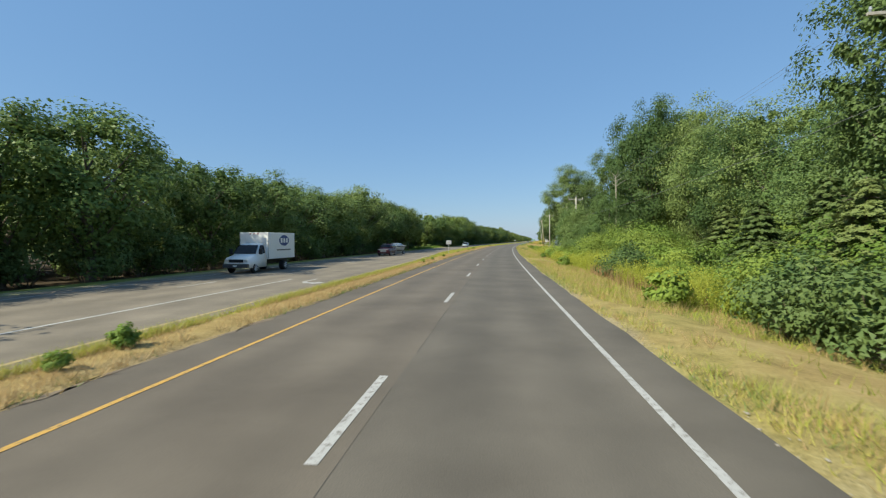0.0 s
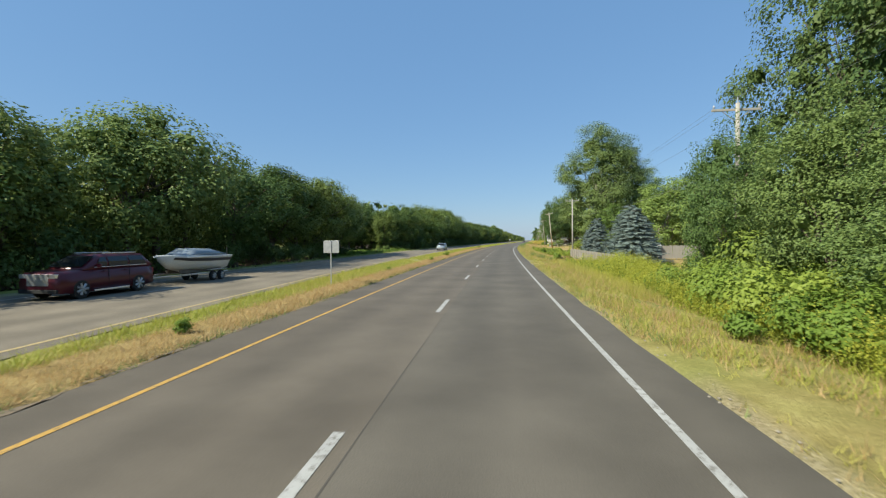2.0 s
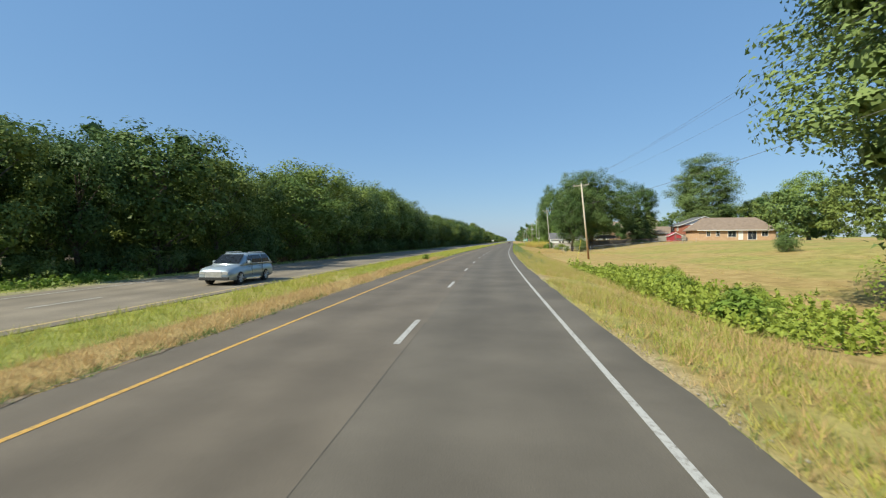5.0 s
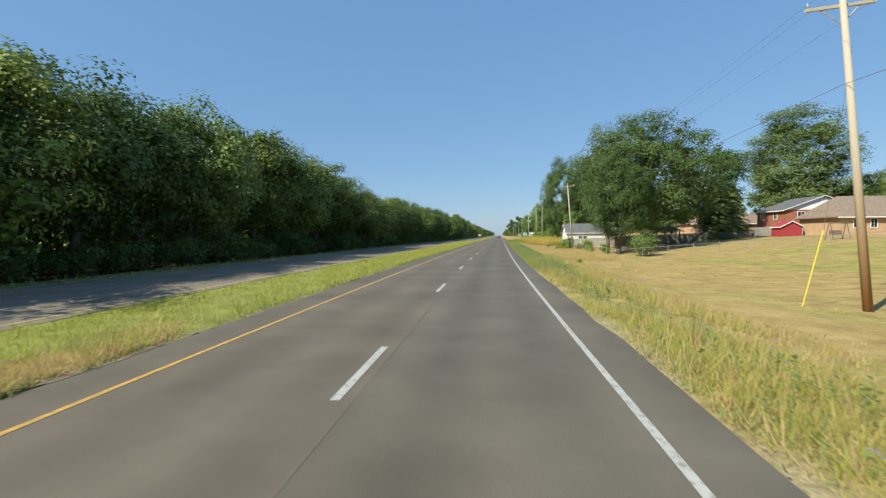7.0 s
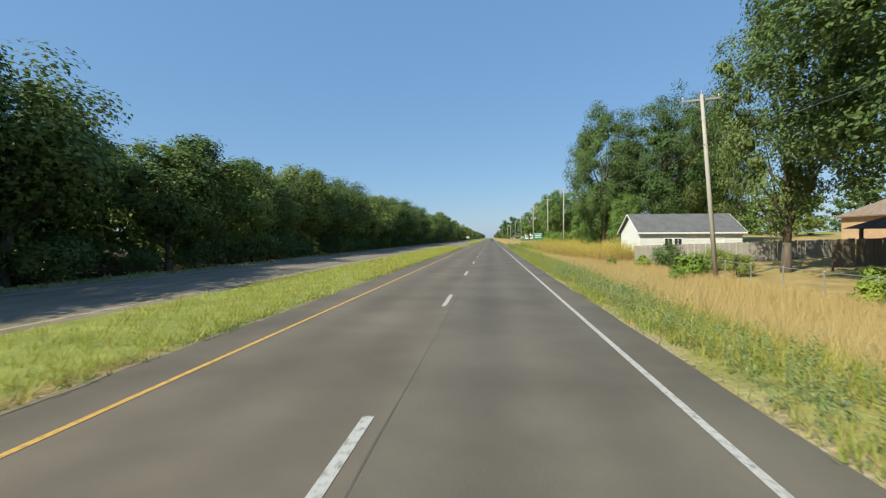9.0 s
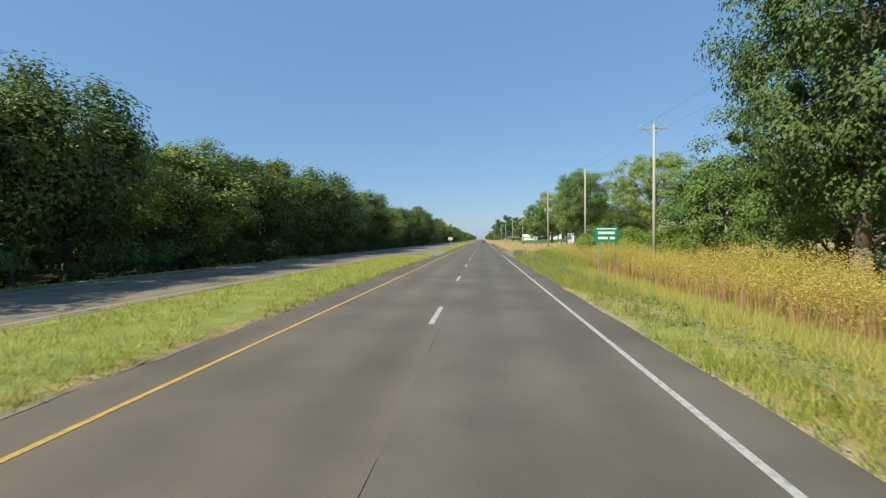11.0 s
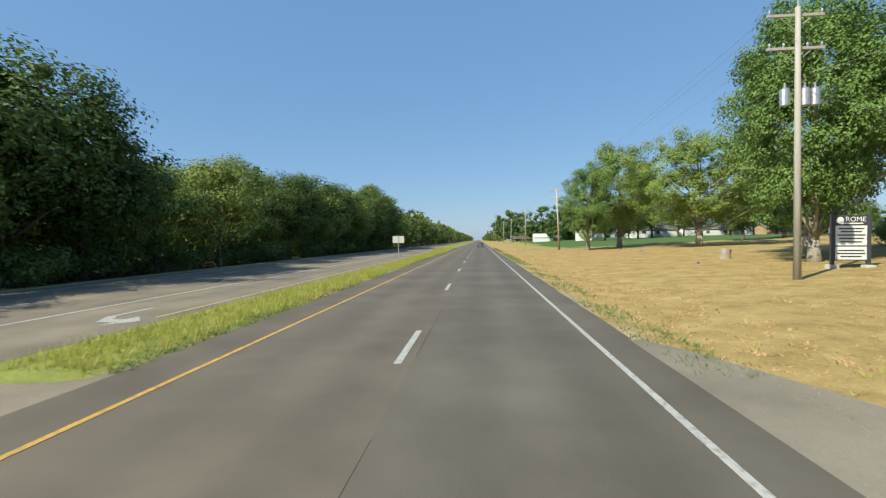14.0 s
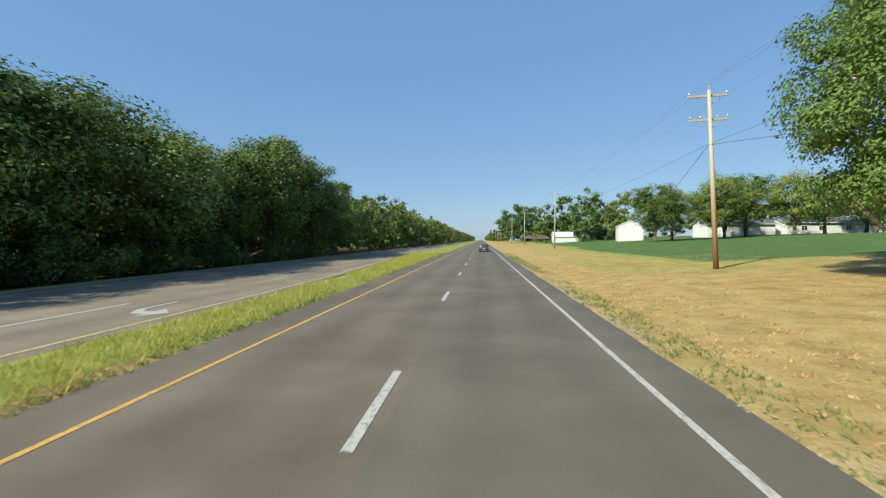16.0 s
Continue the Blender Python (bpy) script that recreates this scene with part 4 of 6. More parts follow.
# ---- the thicket on the right ----
THICK = [
    keep(shrub(61, 2.6, 2.1, 4600, M_THICK, "dark green leafy shrub in the roadside thicket", ln=0.14, wd=0.1)),
    keep(shrub(62, 2.2, 2.0, 4200, M_SHRUB, "bright green leafy shrub in the roadside thicket", ln=0.15, wd=0.11)),
    keep(shrub(63, 3.0, 2.1, 5200, M_THICK, "tall green shrub in the roadside thicket", ln=0.13, wd=0.1)),
    keep(shrub(64, 1.2, 0.8, 900, M_SHRUB, "small leafy sapling on the verge", "verge_sapling", 0.22, 0.14)),
    keep(shrub(65, 2.4, 1.3, 2600, M_LEAF_D, "dense rounded evergreen bush", "evergreen_bush", 0.16, 0.1)),
]
rng = np.random.default_rng(17)
s = -14.0
while s < 64:
    front = 11.8 + 0.5 * math.sin(s * 0.4) + (1.2 if -10 < s < 16 else 0) - (1.0 if 28 < s < 54 else 0) + max(0, s - 55) * 0.09
    which = 0 if -4 < s < 1 or 15 < s < 19 else 1
    if s < 54:
        place(THICK[which], s, front + rng.normal() * 0.3, rng.uniform(0.8, 1.05), rng.uniform(0, 360), group="shrubs of the thicket")
    if s < 58:
        place(THICK[int(rng.integers(0, 3))], s + 1.2, front + 2.6, rng.uniform(1.2, 1.5), rng.uniform(0, 360), group="shrubs of the thicket")
    if rng.random() < 0.6:
        place(THICK[2], s, front + 5.4, rng.uniform(1.4, 1.75), rng.uniform(0, 360), 0.95, group="shrubs of the thicket")
    s += 2.7
def bushes(*spots):
    for s, l, k, w in spots:
        place(THICK[k], s, l, w, 61 * s + l)


# before the thicket
bushes((-8.5, 10.8, 4, 1.15), (-6.3, 10.4, 4, 1.1), (-4.6, 11.2, 4, 1.2), (10.8, 10.4, 4, 1.1), (12.8, 10.9, 4, 1.25), (-2, 8.2, 3, 1.1), (22, 7.8, 3, 0.8), (43, 8, 3, 0.6))
# on the verge by the board fence
bushes((92, 9.3, 3, 0.8), (124, 10, 3, 1), (127, 12, 1, 0.5), (131, 14, 1, 0.55), (134, 11.5, 3, 1), (138, 13.5, 1, 0.5), (122.5, 15.5, 1, 0.7),
       (143, 15, 1, 0.6), (148, 12, 3, 0.9), (121.5, 18.5, 1, 0.9), (126, 18, 2, 1.1))
# in the gardens
place(THICK[4], 222, 21.3, 1.5, 40, 1.05)
bushes((206, 10.5, 3, 0.4), (166, 36, 4, 1), (168.5, 37.5, 4, 0.9), (237, 20, 3, 1.1), (234, 17, 3, 0.8), (231, 19, 3, 0.6))
# before the garage
bushes((254, 16.6, 4, 1.1), (246, 15, 3, 1.45), (243, 13.2, 3, 0.7), (249, 16.2, 3, 0.8), (247.5, 19, 0, 0.6), (253, 20, 0, 0.7), (250.5, 18.2, 3, 1.1), (256, 15.4, 3, 1.0), (258, 13, 3, 0.7))
# by the side road
bushes((314, 17, 1, 1.3), (317, 16, 1, 1.45), (320, 18, 0, 1.4), (322, 20.5, 1, 1.5), (325, 18.5, 1, 1.25), (326, 22, 1, 1.3), (321, 25, 2, 1.3), (312, 20, 2, 1.3),
       (327, 25.5, 1, 1.2), (324.5, 15.8, 1, 1.2), (327.5, 17, 1, 1.4), (323, 16.5, 0, 1.5), (329, 18.8, 1, 1.55), (330, 21.5, 1, 1.6), (308, 14, 1, 0.8),
       (306, 12.5, 3, 0.9), (311, 11.5, 3, 1.0))
# evergreens before the white building
bushes((384, 37.3, 4, 1.25), (384.5, 39.4, 4, 1.3), (385, 41.6, 4, 1.3), (385.5, 43.6, 4, 1.2))
for s, l, k in ((-11.2, -5.9, 0.42), (-12.8, -5.7, 0.3), (25.2, -5.7, 0.3), (31.4, -5.7, 0.28), (41.4, -5.8, 0.3), (64, -6.3, 0.25), (81, -5.8, 0.35), (95.6, -5.8, 0.5), (96.8, -6.4, 0.3), (161, -5.9, 0.55), (163, -6.6, 0.3)):
    place(THICK[3], s, l, k, 61 * s, z=0.08, group="weeds on the median")


# ---- grasses and weeds ----
def scatter(rng, n, s0, s1, l0, l1):
    s = rng.uniform(s0, s1, n)
    a = l0(s) if callable(l0) else l0
    b = l1(s) if callable(l1) else l1
    return s, a + (b - a) * rng.random(n)


def blades(name, spots, height, width, material, label, rng, lean=0.35, per=4, patch=0.0, flat_z=None, category="grass"):
    """Tufts of grass: a few tapering blades from each spot."""
    s, l = spots
    if patch:
        keep_it = (np.sin(s * 0.9 + 2.3 * l) + np.sin(s * 0.31 + l) + np.sin(s * 0.13) * 1.3 + rng.normal(0, 0.7, len(s))) > -patch
        s, l = s[keep_it], l[keep_it]
    s, l = np.repeat(s, per) + rng.normal(0, 0.06, len(s) * per), np.repeat(l, per) + rng.normal(0, 0.06, len(l) * per)
    x, y = on_road(s, l)
    z = ground_z(s, l) - 0.03 if flat_z is None else np.full(len(s), flat_z)
    p = np.stack([x, y, z], -1)
    n = len(p)
    t = rng.uniform(0, 6.283, n)
    side = np.stack([np.cos(t), np.sin(t), 0 * t], -1)
    h = height * rng.uniform(0.5, 1.25, n)
    bend = np.stack([rng.normal(0, lean, n), rng.normal(0, lean, n), np.ones(n)], -1) * h[:, None]
    w = (width * rng.uniform(0.7, 1.3, n))[:, None]
    tri = np.stack([p - side * w, p + side * w, p + bend], 1)
    return tagged(quads(name, tri, material), label, category, kind="stuff")


def stalks(name, spots, height, material, label, rng, leaves=14, ln=0.14, wd=0.06, top=None, flower_label="", bare=0.1, flowers=10, fs=0.1):
    """Tall weeds: thin stems set with leaves, and flower heads where they bloom."""
    s, l = spots
    x, y = on_road(s, l)
    n = len(s)
    base = np.stack([x, y, ground_z(s, l) - 0.05], -1)
    roll = 0.78 + 0.2 * np.sin(s * 0.8 + l * 1.9) + 0.14 * np.sin(s * 0.27 - l * 0.9)  # stands of uneven height
    h = height * roll * rng.uniform(0.6, 1.3, n)
    bend = np.stack([rng.normal(0, 0.1, n), rng.normal(0, 0.1, n), np.ones(n)], -1) * h[:, None]
    side = unit(np.cross(bend, rng.normal(size=(n, 3)))) * 0.012
    stem = np.stack([base - side, base + side, base + bend], 1)
    u = rng.uniform(bare, 1.0, (n, leaves))
    pts = base[:, None] + bend[:, None] * u[..., None] + rng.normal(0, 0.07, (n, leaves, 3)) * (1.15 - u[..., None] * 0.6)
    nor = unit(rng.normal(size=(n * leaves, 3)) + np.array([0, 0, 0.9]))
    ob = quads(name, leaf_tris(pts.reshape(-1, 3), nor, ln, wd * 1.5, rng), material, None, stem)
    tagged(ob, label, "weeds", kind="stuff")
    if top:
        u = 1.06 - 0.32 * rng.random((n, flowers)) ** 1.5
        pts = base[:, None] + bend[:, None] * u[..., None] + rng.normal(0, 0.1, (n, flowers, 3))
        nor = unit(rng.normal(size=(n * flowers, 3)) + np.array([0, 0, 1.2]))
        tagged(quads(name + "_bloom", leaf_tris(pts.reshape(-1, 3), nor, fs, fs * 0.7, rng), top, None), flower_label, "flowers", kind="stuff")


M_WEED = leaf("weeds_grey_green", (0.15, 0.205, 0.06), (0.31, 0.38, 0.13), 0.35)
M_BLUEWEED = leaf("weeds_blue_green", (0.125, 0.19, 0.085), (0.25, 0.33, 0.145), 0.3)
M_YG = leaf("goldenrod_leaves", (0.29, 0.33, 0.045), (0.5, 0.52, 0.095), 0.4)
M_MUSTARD = leaf("goldenrod_mustard", (0.41, 0.37, 0.07), (0.66, 0.58, 0.16), 0.45)
M_TALL = leaf("grass_tall_straw", (0.48, 0.35, 0.14), (0.76, 0.59, 0.3), 0.4)
M_BLUE = leaf("chicory_blue", (0.16, 0.2, 0.5), (0.3, 0.36, 0.75), 0.2)
M_PALEY = leaf("grass_yellow_green", (0.29, 0.31, 0.065), (0.53, 0.5, 0.14), 0.35)
rng = np.random.default_rng(23)
med_far = lambda s: np.minimum(opp_yellow(s) + 1.15, -5.4)
cut = lambda sl: (sl[0][(sl[0] < 325.5) | (sl[0] > 349.5)], sl[1][(sl[0] < 325.5) | (sl[0] > 349.5)])
# median
blades("median_grass", cut(scatter(rng, 17000, -22, 470, med_far, lambda s: np.where(s < 165, -6.4, -5.0))), 0.3, 0.012, M_GRASS_G, "green grass growing on the median", rng, 0.5, 6, 2.2, 0.0)
blades("median_grass_pale", cut(scatter(rng, 17000, -22, 470, med_far, lambda s: np.where(s < 165, -6.2, -4.9))), 0.29, 0.011, M_PALEY, "yellowish grass growing on the median", rng, 0.5, 6, 1.8, 0.0)
blades("median_straw", scatter(rng, 21000, -22, 172, -6.5, -4.88), 0.24, 0.008, M_GRASS_S, "dry straw grass along the median's edge", rng, 0.6, 4, 2.4, 0.0)
blades("median_edge_weeds", cut(scatter(rng, 7500, -22, 470, -5.2, -4.78)), 0.15, 0.011, M_WEED, "low green weeds along the pavement edge", rng, 0.8, 4, 0.9, -0.01)
# right verge
blades("verge_straw", scatter(rng, 15000, -22, 322, 5.7, 10.5), 0.34, 0.008, M_GRASS_S, "dry straw grass on the verge", rng, 0.45, 6, 0.4)
blades("verge_grass", scatter(rng, 16000, -22, 326, 5.6, 10.5), 0.3, 0.009, M_PALEY, "yellow-green grass on the verge", rng, 0.45, 6, 0.5)
blades("verge_short", scatter(rng, 15000, -22, 324, 5.2, 7.2), 0.16, 0.008, M_PALEY, "short yellow-green grass by the pavement edge", rng, 0.6, 5, 0.9)
blades("verge_short_straw", scatter(rng, 11000, -22, 324, 5.2, 7.4), 0.18, 0.007, M_GRASS_S, "short dry grass by the pavement edge", rng, 0.6, 5, 0.7)
blades("verge_green", scatter(rng, 17000, -22, 326, 5.6, 9.5), 0.26, 0.01, M_GRASS_G, "green grass on the verge", rng, 0.5, 4, 0.2)
blades("verge_green_north", scatter(rng, 10500, 192, 326, 5.15, 8.0), 0.36, 0.009, M_GRASS_G, "tall green grass along the road's edge", rng, 0.45, 5, 0.9)
blades("verge_straw_north", scatter(rng, 7000, 126, 205, 5.4, 9.6), 0.36, 0.008, M_TALL, "straw-coloured seeding grass along the road's edge", rng, 0.45, 5, 1.0)
blades("verge_pale_north", scatter(rng, 11000, 126, 326, 5.5, 8.8), 0.4, 0.008, M_PALEY, "yellow-green seeding grass along the road's edge", rng, 0.4, 5, 0.8)
blades("verge_edge_weeds", scatter(rng, 5200, -22, 326, 5.15, 6.1), 0.18, 0.011, M_WEED, "low weeds by the pavement edge", rng, 0.7, 4, 0.3)
blades("lawn_edge_weeds", scatter(rng, 2600, 350, 470, 5.2, 6.3), 0.13, 0.014, M_WEED, "low green weeds by the pavement edge", rng, 0.8, 4, 0.7)
blades("lawn_stubble", scatter(rng, 14000, 344.5, 440, 6.0, 24), 0.07, 0.02, M_GRASS_S, "short dry mown grass", rng, 0.9, 3)
blades("lawn_stubble_green", scatter(rng, 2500, 344, 440, 6.0, 24), 0.09, 0.02, M_PALEY, "short yellow-green mown grass", rng, 0.9, 3, -0.6)
blades("meadow_stubble", scatter(rng, 12000, 84, 214, 9.5, 26), 0.1, 0.02, M_GRASS_S, "short dry grass of the mown strip", rng, 0.9, 3, 0.2)
blades("garden_grass", scatter(rng, 9000, 150, 214, 12, 40), 0.09, 0.022, M_PALEY, "short pale lawn grass", rng, 0.9, 3, 0.5)
blades("tall_straw", scatter(rng, 13000, 213, 268, 7.6, 16.5), 0.6, 0.008, M_TALL, "knee-high straw-coloured grass", rng, 0.35, 6)
blades("tall_straw_reddish", scatter(rng, 600, 213, 300, 8.4, 13.0), 0.62, 0.007, M_REED, "reddish seed-headed grass", rng, 0.35, 4, 0.4)
blades("tall_straw_north", scatter(rng, 6000, 268, 326, 7.4, 11.0), 0.5, 0.008, M_PALEY, "tall yellow-green grass", rng, 0.35, 4)
stalks("roadside_weeds", scatter(rng, 1000, 150, 316, 5.5, 7.4), 0.55, M_WEED, "grey-green tall weeds along the road's edge", rng, 20, 0.075, 0.02)
stalks("roadside_weed_stand", scatter(rng, 760, 190, 252, 5.35, 7.0), 0.75, M_BLUEWEED, "scattered blue-green weeds along the road's edge", rng, 34, 0.075, 0.017, bare=0.03)
stalks("roadside_weed_stand", scatter(rng, 240, 290, 323, 5.35, 6.8), 0.6, M_BLUEWEED, "scattered blue-green weeds along the road's edge", rng, 34, 0.075, 0.017, bare=0.03)
stalks("chicory", scatter(rng, 420, 150, 325, 5.7, 7.0), 0.6, M_WEED, "weeds with blue chicory flowers", rng, 8, 0.1, 0.04, M_BLUE, "pale blue chicory flowers", flowers=4, fs=0.04)
stands = lambda sl: (sl[0][(sl[0] < 9.5) | (sl[0] > 14.5)], sl[1][(sl[0] < 9.5) | (sl[0] > 14.5)])
stalks("goldenrod_south", stands(scatter(rng, 2100, -2, 28, 9.1, 12.4)), 1.5, M_YG, "tall yellow-green goldenrod before the thicket", rng, 26, 0.1, 0.03, M_GOLD, "yellow goldenrod blooms", 0.25, 24, 0.055)
stalks("goldenrod_middle", scatter(rng, 2000, 26, 60, 8.7, 11.0), 1.0, M_YG, "goldenrod stems before the thicket", rng, 22, 0.1, 0.03, M_GOLD, "yellow goldenrod blooms", 0.15, 22, 0.055)
stalks("goldenrod_patch", scatter(rng, 3300, 54, 79, 10.0, 15.8), 1.5, M_YG, "goldenrod stand beside the mown strip", rng, 18, 0.1, 0.03, M_GOLD, "yellow goldenrod blooms", 0.2, 23, 0.062)
stalks("goldenrod_front", scatter(rng, 900, 53, 78, 8.4, 10.6), 0.95, M_YG, "shorter goldenrod at the front of the stand", rng, 18, 0.09, 0.026, M_GOLD, "yellow goldenrod blooms", 0.1, 14, 0.05)
blades("stand_grass", scatter(rng, 3000, 50, 80, 7.6, 11), 0.6, 0.008, M_PALEY, "long yellow-green grass before the goldenrod", rng, 0.4, 5)
stalks("verge_weed_stand", scatter(rng, 700, 50, 80, 8.6, 14), 1.1, M_SHRUB, "leafy green weeds among the goldenrod", rng, 30, 0.13, 0.05)
blades("grass_tufts", (np.repeat((91.5, 93.2, 88.7, 97.5, 103, 86.2), 26) + rng.normal(0, 0.22, 156), np.repeat((6.9, 7.6, 7.2, 6.6, 7.0, 8.0), 26) + rng.normal(0, 0.16, 156)), 0.55, 0.012, M_WEED, "tall green tufts of coarse grass", rng, 0.4, 6)
blades("reeds_south", scatter(rng, 900, 0, 16, 8.9, 11), 0.9, 0.02, M_REED, "brown dry stalks under the goldenrod", rng, 0.12, 3)
blades("reeds", scatter(rng, 3600, 262, 316, lambda s: 10.4 + np.maximum(0, 279 - s) * 0.2, 17.5), 1.35, 0.018, M_REED, "stand of tall brown stalks", rng, 0.1, 3)
stalks("goldenrod_field", scatter(rng, 5200, 262, 318, lambda s: 10.4 + np.maximum(0, 279 - s) * 0.2, 18.5), 1.95, M_MUSTARD, "tall goldenrod stand", rng, 8, 0.1, 0.028, M_MUSTARD, "mustard-yellow goldenrod tops", 0.5, 28, 0.066)
CORNER = lambda s: np.interp(s, (323, 324.4, 326.5, 329, 330.4, 331.6, 332.3), (5.02, 5.2, 5.6, 6.36, 7.3, 8.5, 9.4))
stalks("corner_weeds", scatter(rng, 150, 324.6, 330.6, lambda s: CORNER(s) + 0.1, lambda s: CORNER(s) + 1.0), 0.85, M_BLUEWEED, "bushy blue-green weeds at the side road's corner", rng, 50, 0.075, 0.018, bare=0.02)
blades("corner_straw", scatter(rng, 2400, 304, 331, lambda s: np.maximum(6.9, CORNER(s) + 0.9), 10.4), 0.5, 0.008, M_TALL, "dry straw grass by the side road", rng, 0.35, 6)
blades("corner_grass", scatter(rng, 2200, 304, 331.5, lambda s: np.maximum(6.7, CORNER(s) + 0.8), 13), 0.6, 0.008, M_PALEY, "yellow-green seeding grass by the side road", rng, 0.35, 6)
stalks("goldenrod_corner", scatter(rng, 2200, 304, 331.5, lambda s: np.maximum(9.0, CORNER(s) + 1.6), 16), 1.3, M_PALEY, "yellow-green goldenrod by the side road", rng, 26, 0.085, 0.022, M_MUSTARD, "mustard goldenrod tops", 0.2, 14, 0.05)
blades("reeds_corner", scatter(rng, 500, 304, 331.5, lambda s: np.maximum(9.0, CORNER(s) + 1.6), 16), 1.1, 0.012, M_REED, "brown dry stalks by the side road", rng, 0.15, 3)
stalks("leafy_weeds", scatter(rng, 420, 300, 323, 7.0, 10.5), 1.05, M_SHRUB, "leafy green weeds among the grass by the side road", rng, 34, 0.11, 0.035, bare=0.05)
stalks("clearing_weeds", scatter(rng, 5000, 98, 137, -31, -20.5), 0.6, M_SHRUB, "bright green weeds before the clearing", rng, 8, 0.22, 0.12)
stalks("verge_weeds", scatter(rng, 1500, 122, 152, 9, 16), 0.9, M_SHRUB, "leafy weeds on the verge", rng, 14, 0.2, 0.1)
stalks("far_verge_weeds", scatter(rng, 1200, 60, 330, -19.9, -19.2), 0.35, M_WEED, "low weeds by the far pavement edge", rng, 8, 0.14, 0.07)


M_GRAVEL = mottled("gravel", (0.22, 0.19, 0.15), (0.42, 0.38, 0.31), 3, 30, 0.95)


def gravel(name, s0, s1, l0, l1, n, seed, label):
    rng = np.random.default_rng(seed)
    s, l = scatter(rng, n, s0, s1, l0, l1)
    keep_it = np.sin(s * 0.35) + np.sin(s * 1.1 + 1) + rng.normal(0, 0.6, n) > -0.3
    s, l = s[keep_it], l[keep_it]
    x, y = on_road(s, l)
    z = ground_z(s, l)
    k = rng.uniform(0.008, 0.03, len(s))
    tri = ICO[None] * (k[:, None, None, None] * np.array([1, 1, 0.6])) + np.stack([x, y, z], -1)[:, None, None]
    tagged(quads(name, np.zeros((0, 4, 3)), M_GRAVEL, None, tri.reshape(-1, 3, 3)), label, "gravel", kind="stuff")


gravel("verge_gravel", -20, 322, 5.05, 5.45, 1500, 71, "pale broken gravel along the pavement edge")
gravel("lawn_gravel", 350, 440, 5.05, 5.6, 1200, 72, "pale gravel along the pavement edge")


def crack(s0, l0, ds, dl, n, seed, width=0.012):
    """A thin sealed crack that wanders over the asphalt."""
    rng = np.random.default_rng(seed)
    pts = [(s0, l0)]
    for i in range(n):
        a, b = pts[-1]
        pts.append((a + ds / n + rng.normal(0, 0.06), b + dl / n + rng.normal(0, 0.045)))
    verts, faces = [], []
    for i, (a, b) in enumerate(pts):
        da, db = (pts[min(i + 1, n)][0] - pts[max(i - 1, 0)][0]), (pts[min(i + 1, n)][1] - pts[max(i - 1, 0)][1])
        ln = math.hypot(da, db) or 1
        w = width * rng.uniform(0.5, 1.4)
        for k in (-1, 1):
            x, y = on_road(a - k * w * db / ln, b + k * w * da / ln)
            verts.append((float(x), float(y), 0.004))
    for i in range(n):
        faces.append((2 * i, 2 * i + 1, 2 * i + 3, 2 * i + 2))
    tagged(link_mesh("crack", verts, faces, M_TAR), "thin dark sealed crack in the asphalt", "crack", "cracks in the asphalt", kind="structure")


rngc = np.random.default_rng(19)
for k in range(13):
    s0 = -8 + k * 32.2 + rngc.uniform(-8, 8)
    if k % 4 == 0:
        crack(s0, rngc.uniform(-4.4, -3.8), rngc.uniform(-0.6, 0.6), rngc.uniform(2, 3.5), 18, 200 + k, 0.003)
    elif k % 4 == 1:
        crack(s0, rngc.uniform(-1.0, 3.0), rngc.uniform(2, 5), rngc.uniform(-0.5, 0.5), 16, 200 + k, 0.0025)


# ---- fences ----
def board_fence(name, a, b, z0, z1, h, material, label, board=0.19):
    """Upright boards side by side on posts and rails, from a to b."""
    a, b = Vector((*a, 0)), Vector((*b, 0))
    d = (b - a)
    n = int(d.length / board)
    turn = math.degrees(math.atan2(d.y, d.x))
    root = empty(name, a.x, a.y, 0, turn)
    rng = np.random.default_rng(n)
    kinds = []
    for v in range(5):
        bm = bmesh.new()
        top = h * (1 + rng.uniform(-0.025, 0.025))
        box(bm, 0, board - 0.012, -0.012, 0.012, 0.0, top)
        me = bpy.data.meshes.new("board")
        bm.to_mesh(me)
        bm.free()
        me.materials.append(material)
        kinds.append(me)
    for i in range(n):
        ob = new("board", kinds[int(rng.integers(0, 5))])
        ob.parent = root
        z = z0 + (z1 - z0) * i / n
        ob.matrix_basis = pose(i * board, rng.normal(0, 0.006), z, 0, rng.normal(0, 0.5), 0)
    for i in range(0, n + 1, max(1, int(2.4 / board))):
        z = z0 + (z1 - z0) * i / n
        bm = bmesh.new()
        box(bm, i * board - 0.05, i * board + 0.05, 0.02, 0.12, z - 0.3, z + h * 0.98)
        part("post", bm, material, root)
    for f in (0.2, 0.8):
        bm = bmesh.new()
        for i in range(0, n, 6):
            z = z0 + (z1 - z0) * i / n + h * f
            box(bm, i * board, min(n, i + 6) * board, 0.013, 0.05, z - 0.04, z + 0.04)
        part("rail", bm, material, root)
    return tagged(root, label, "fence")


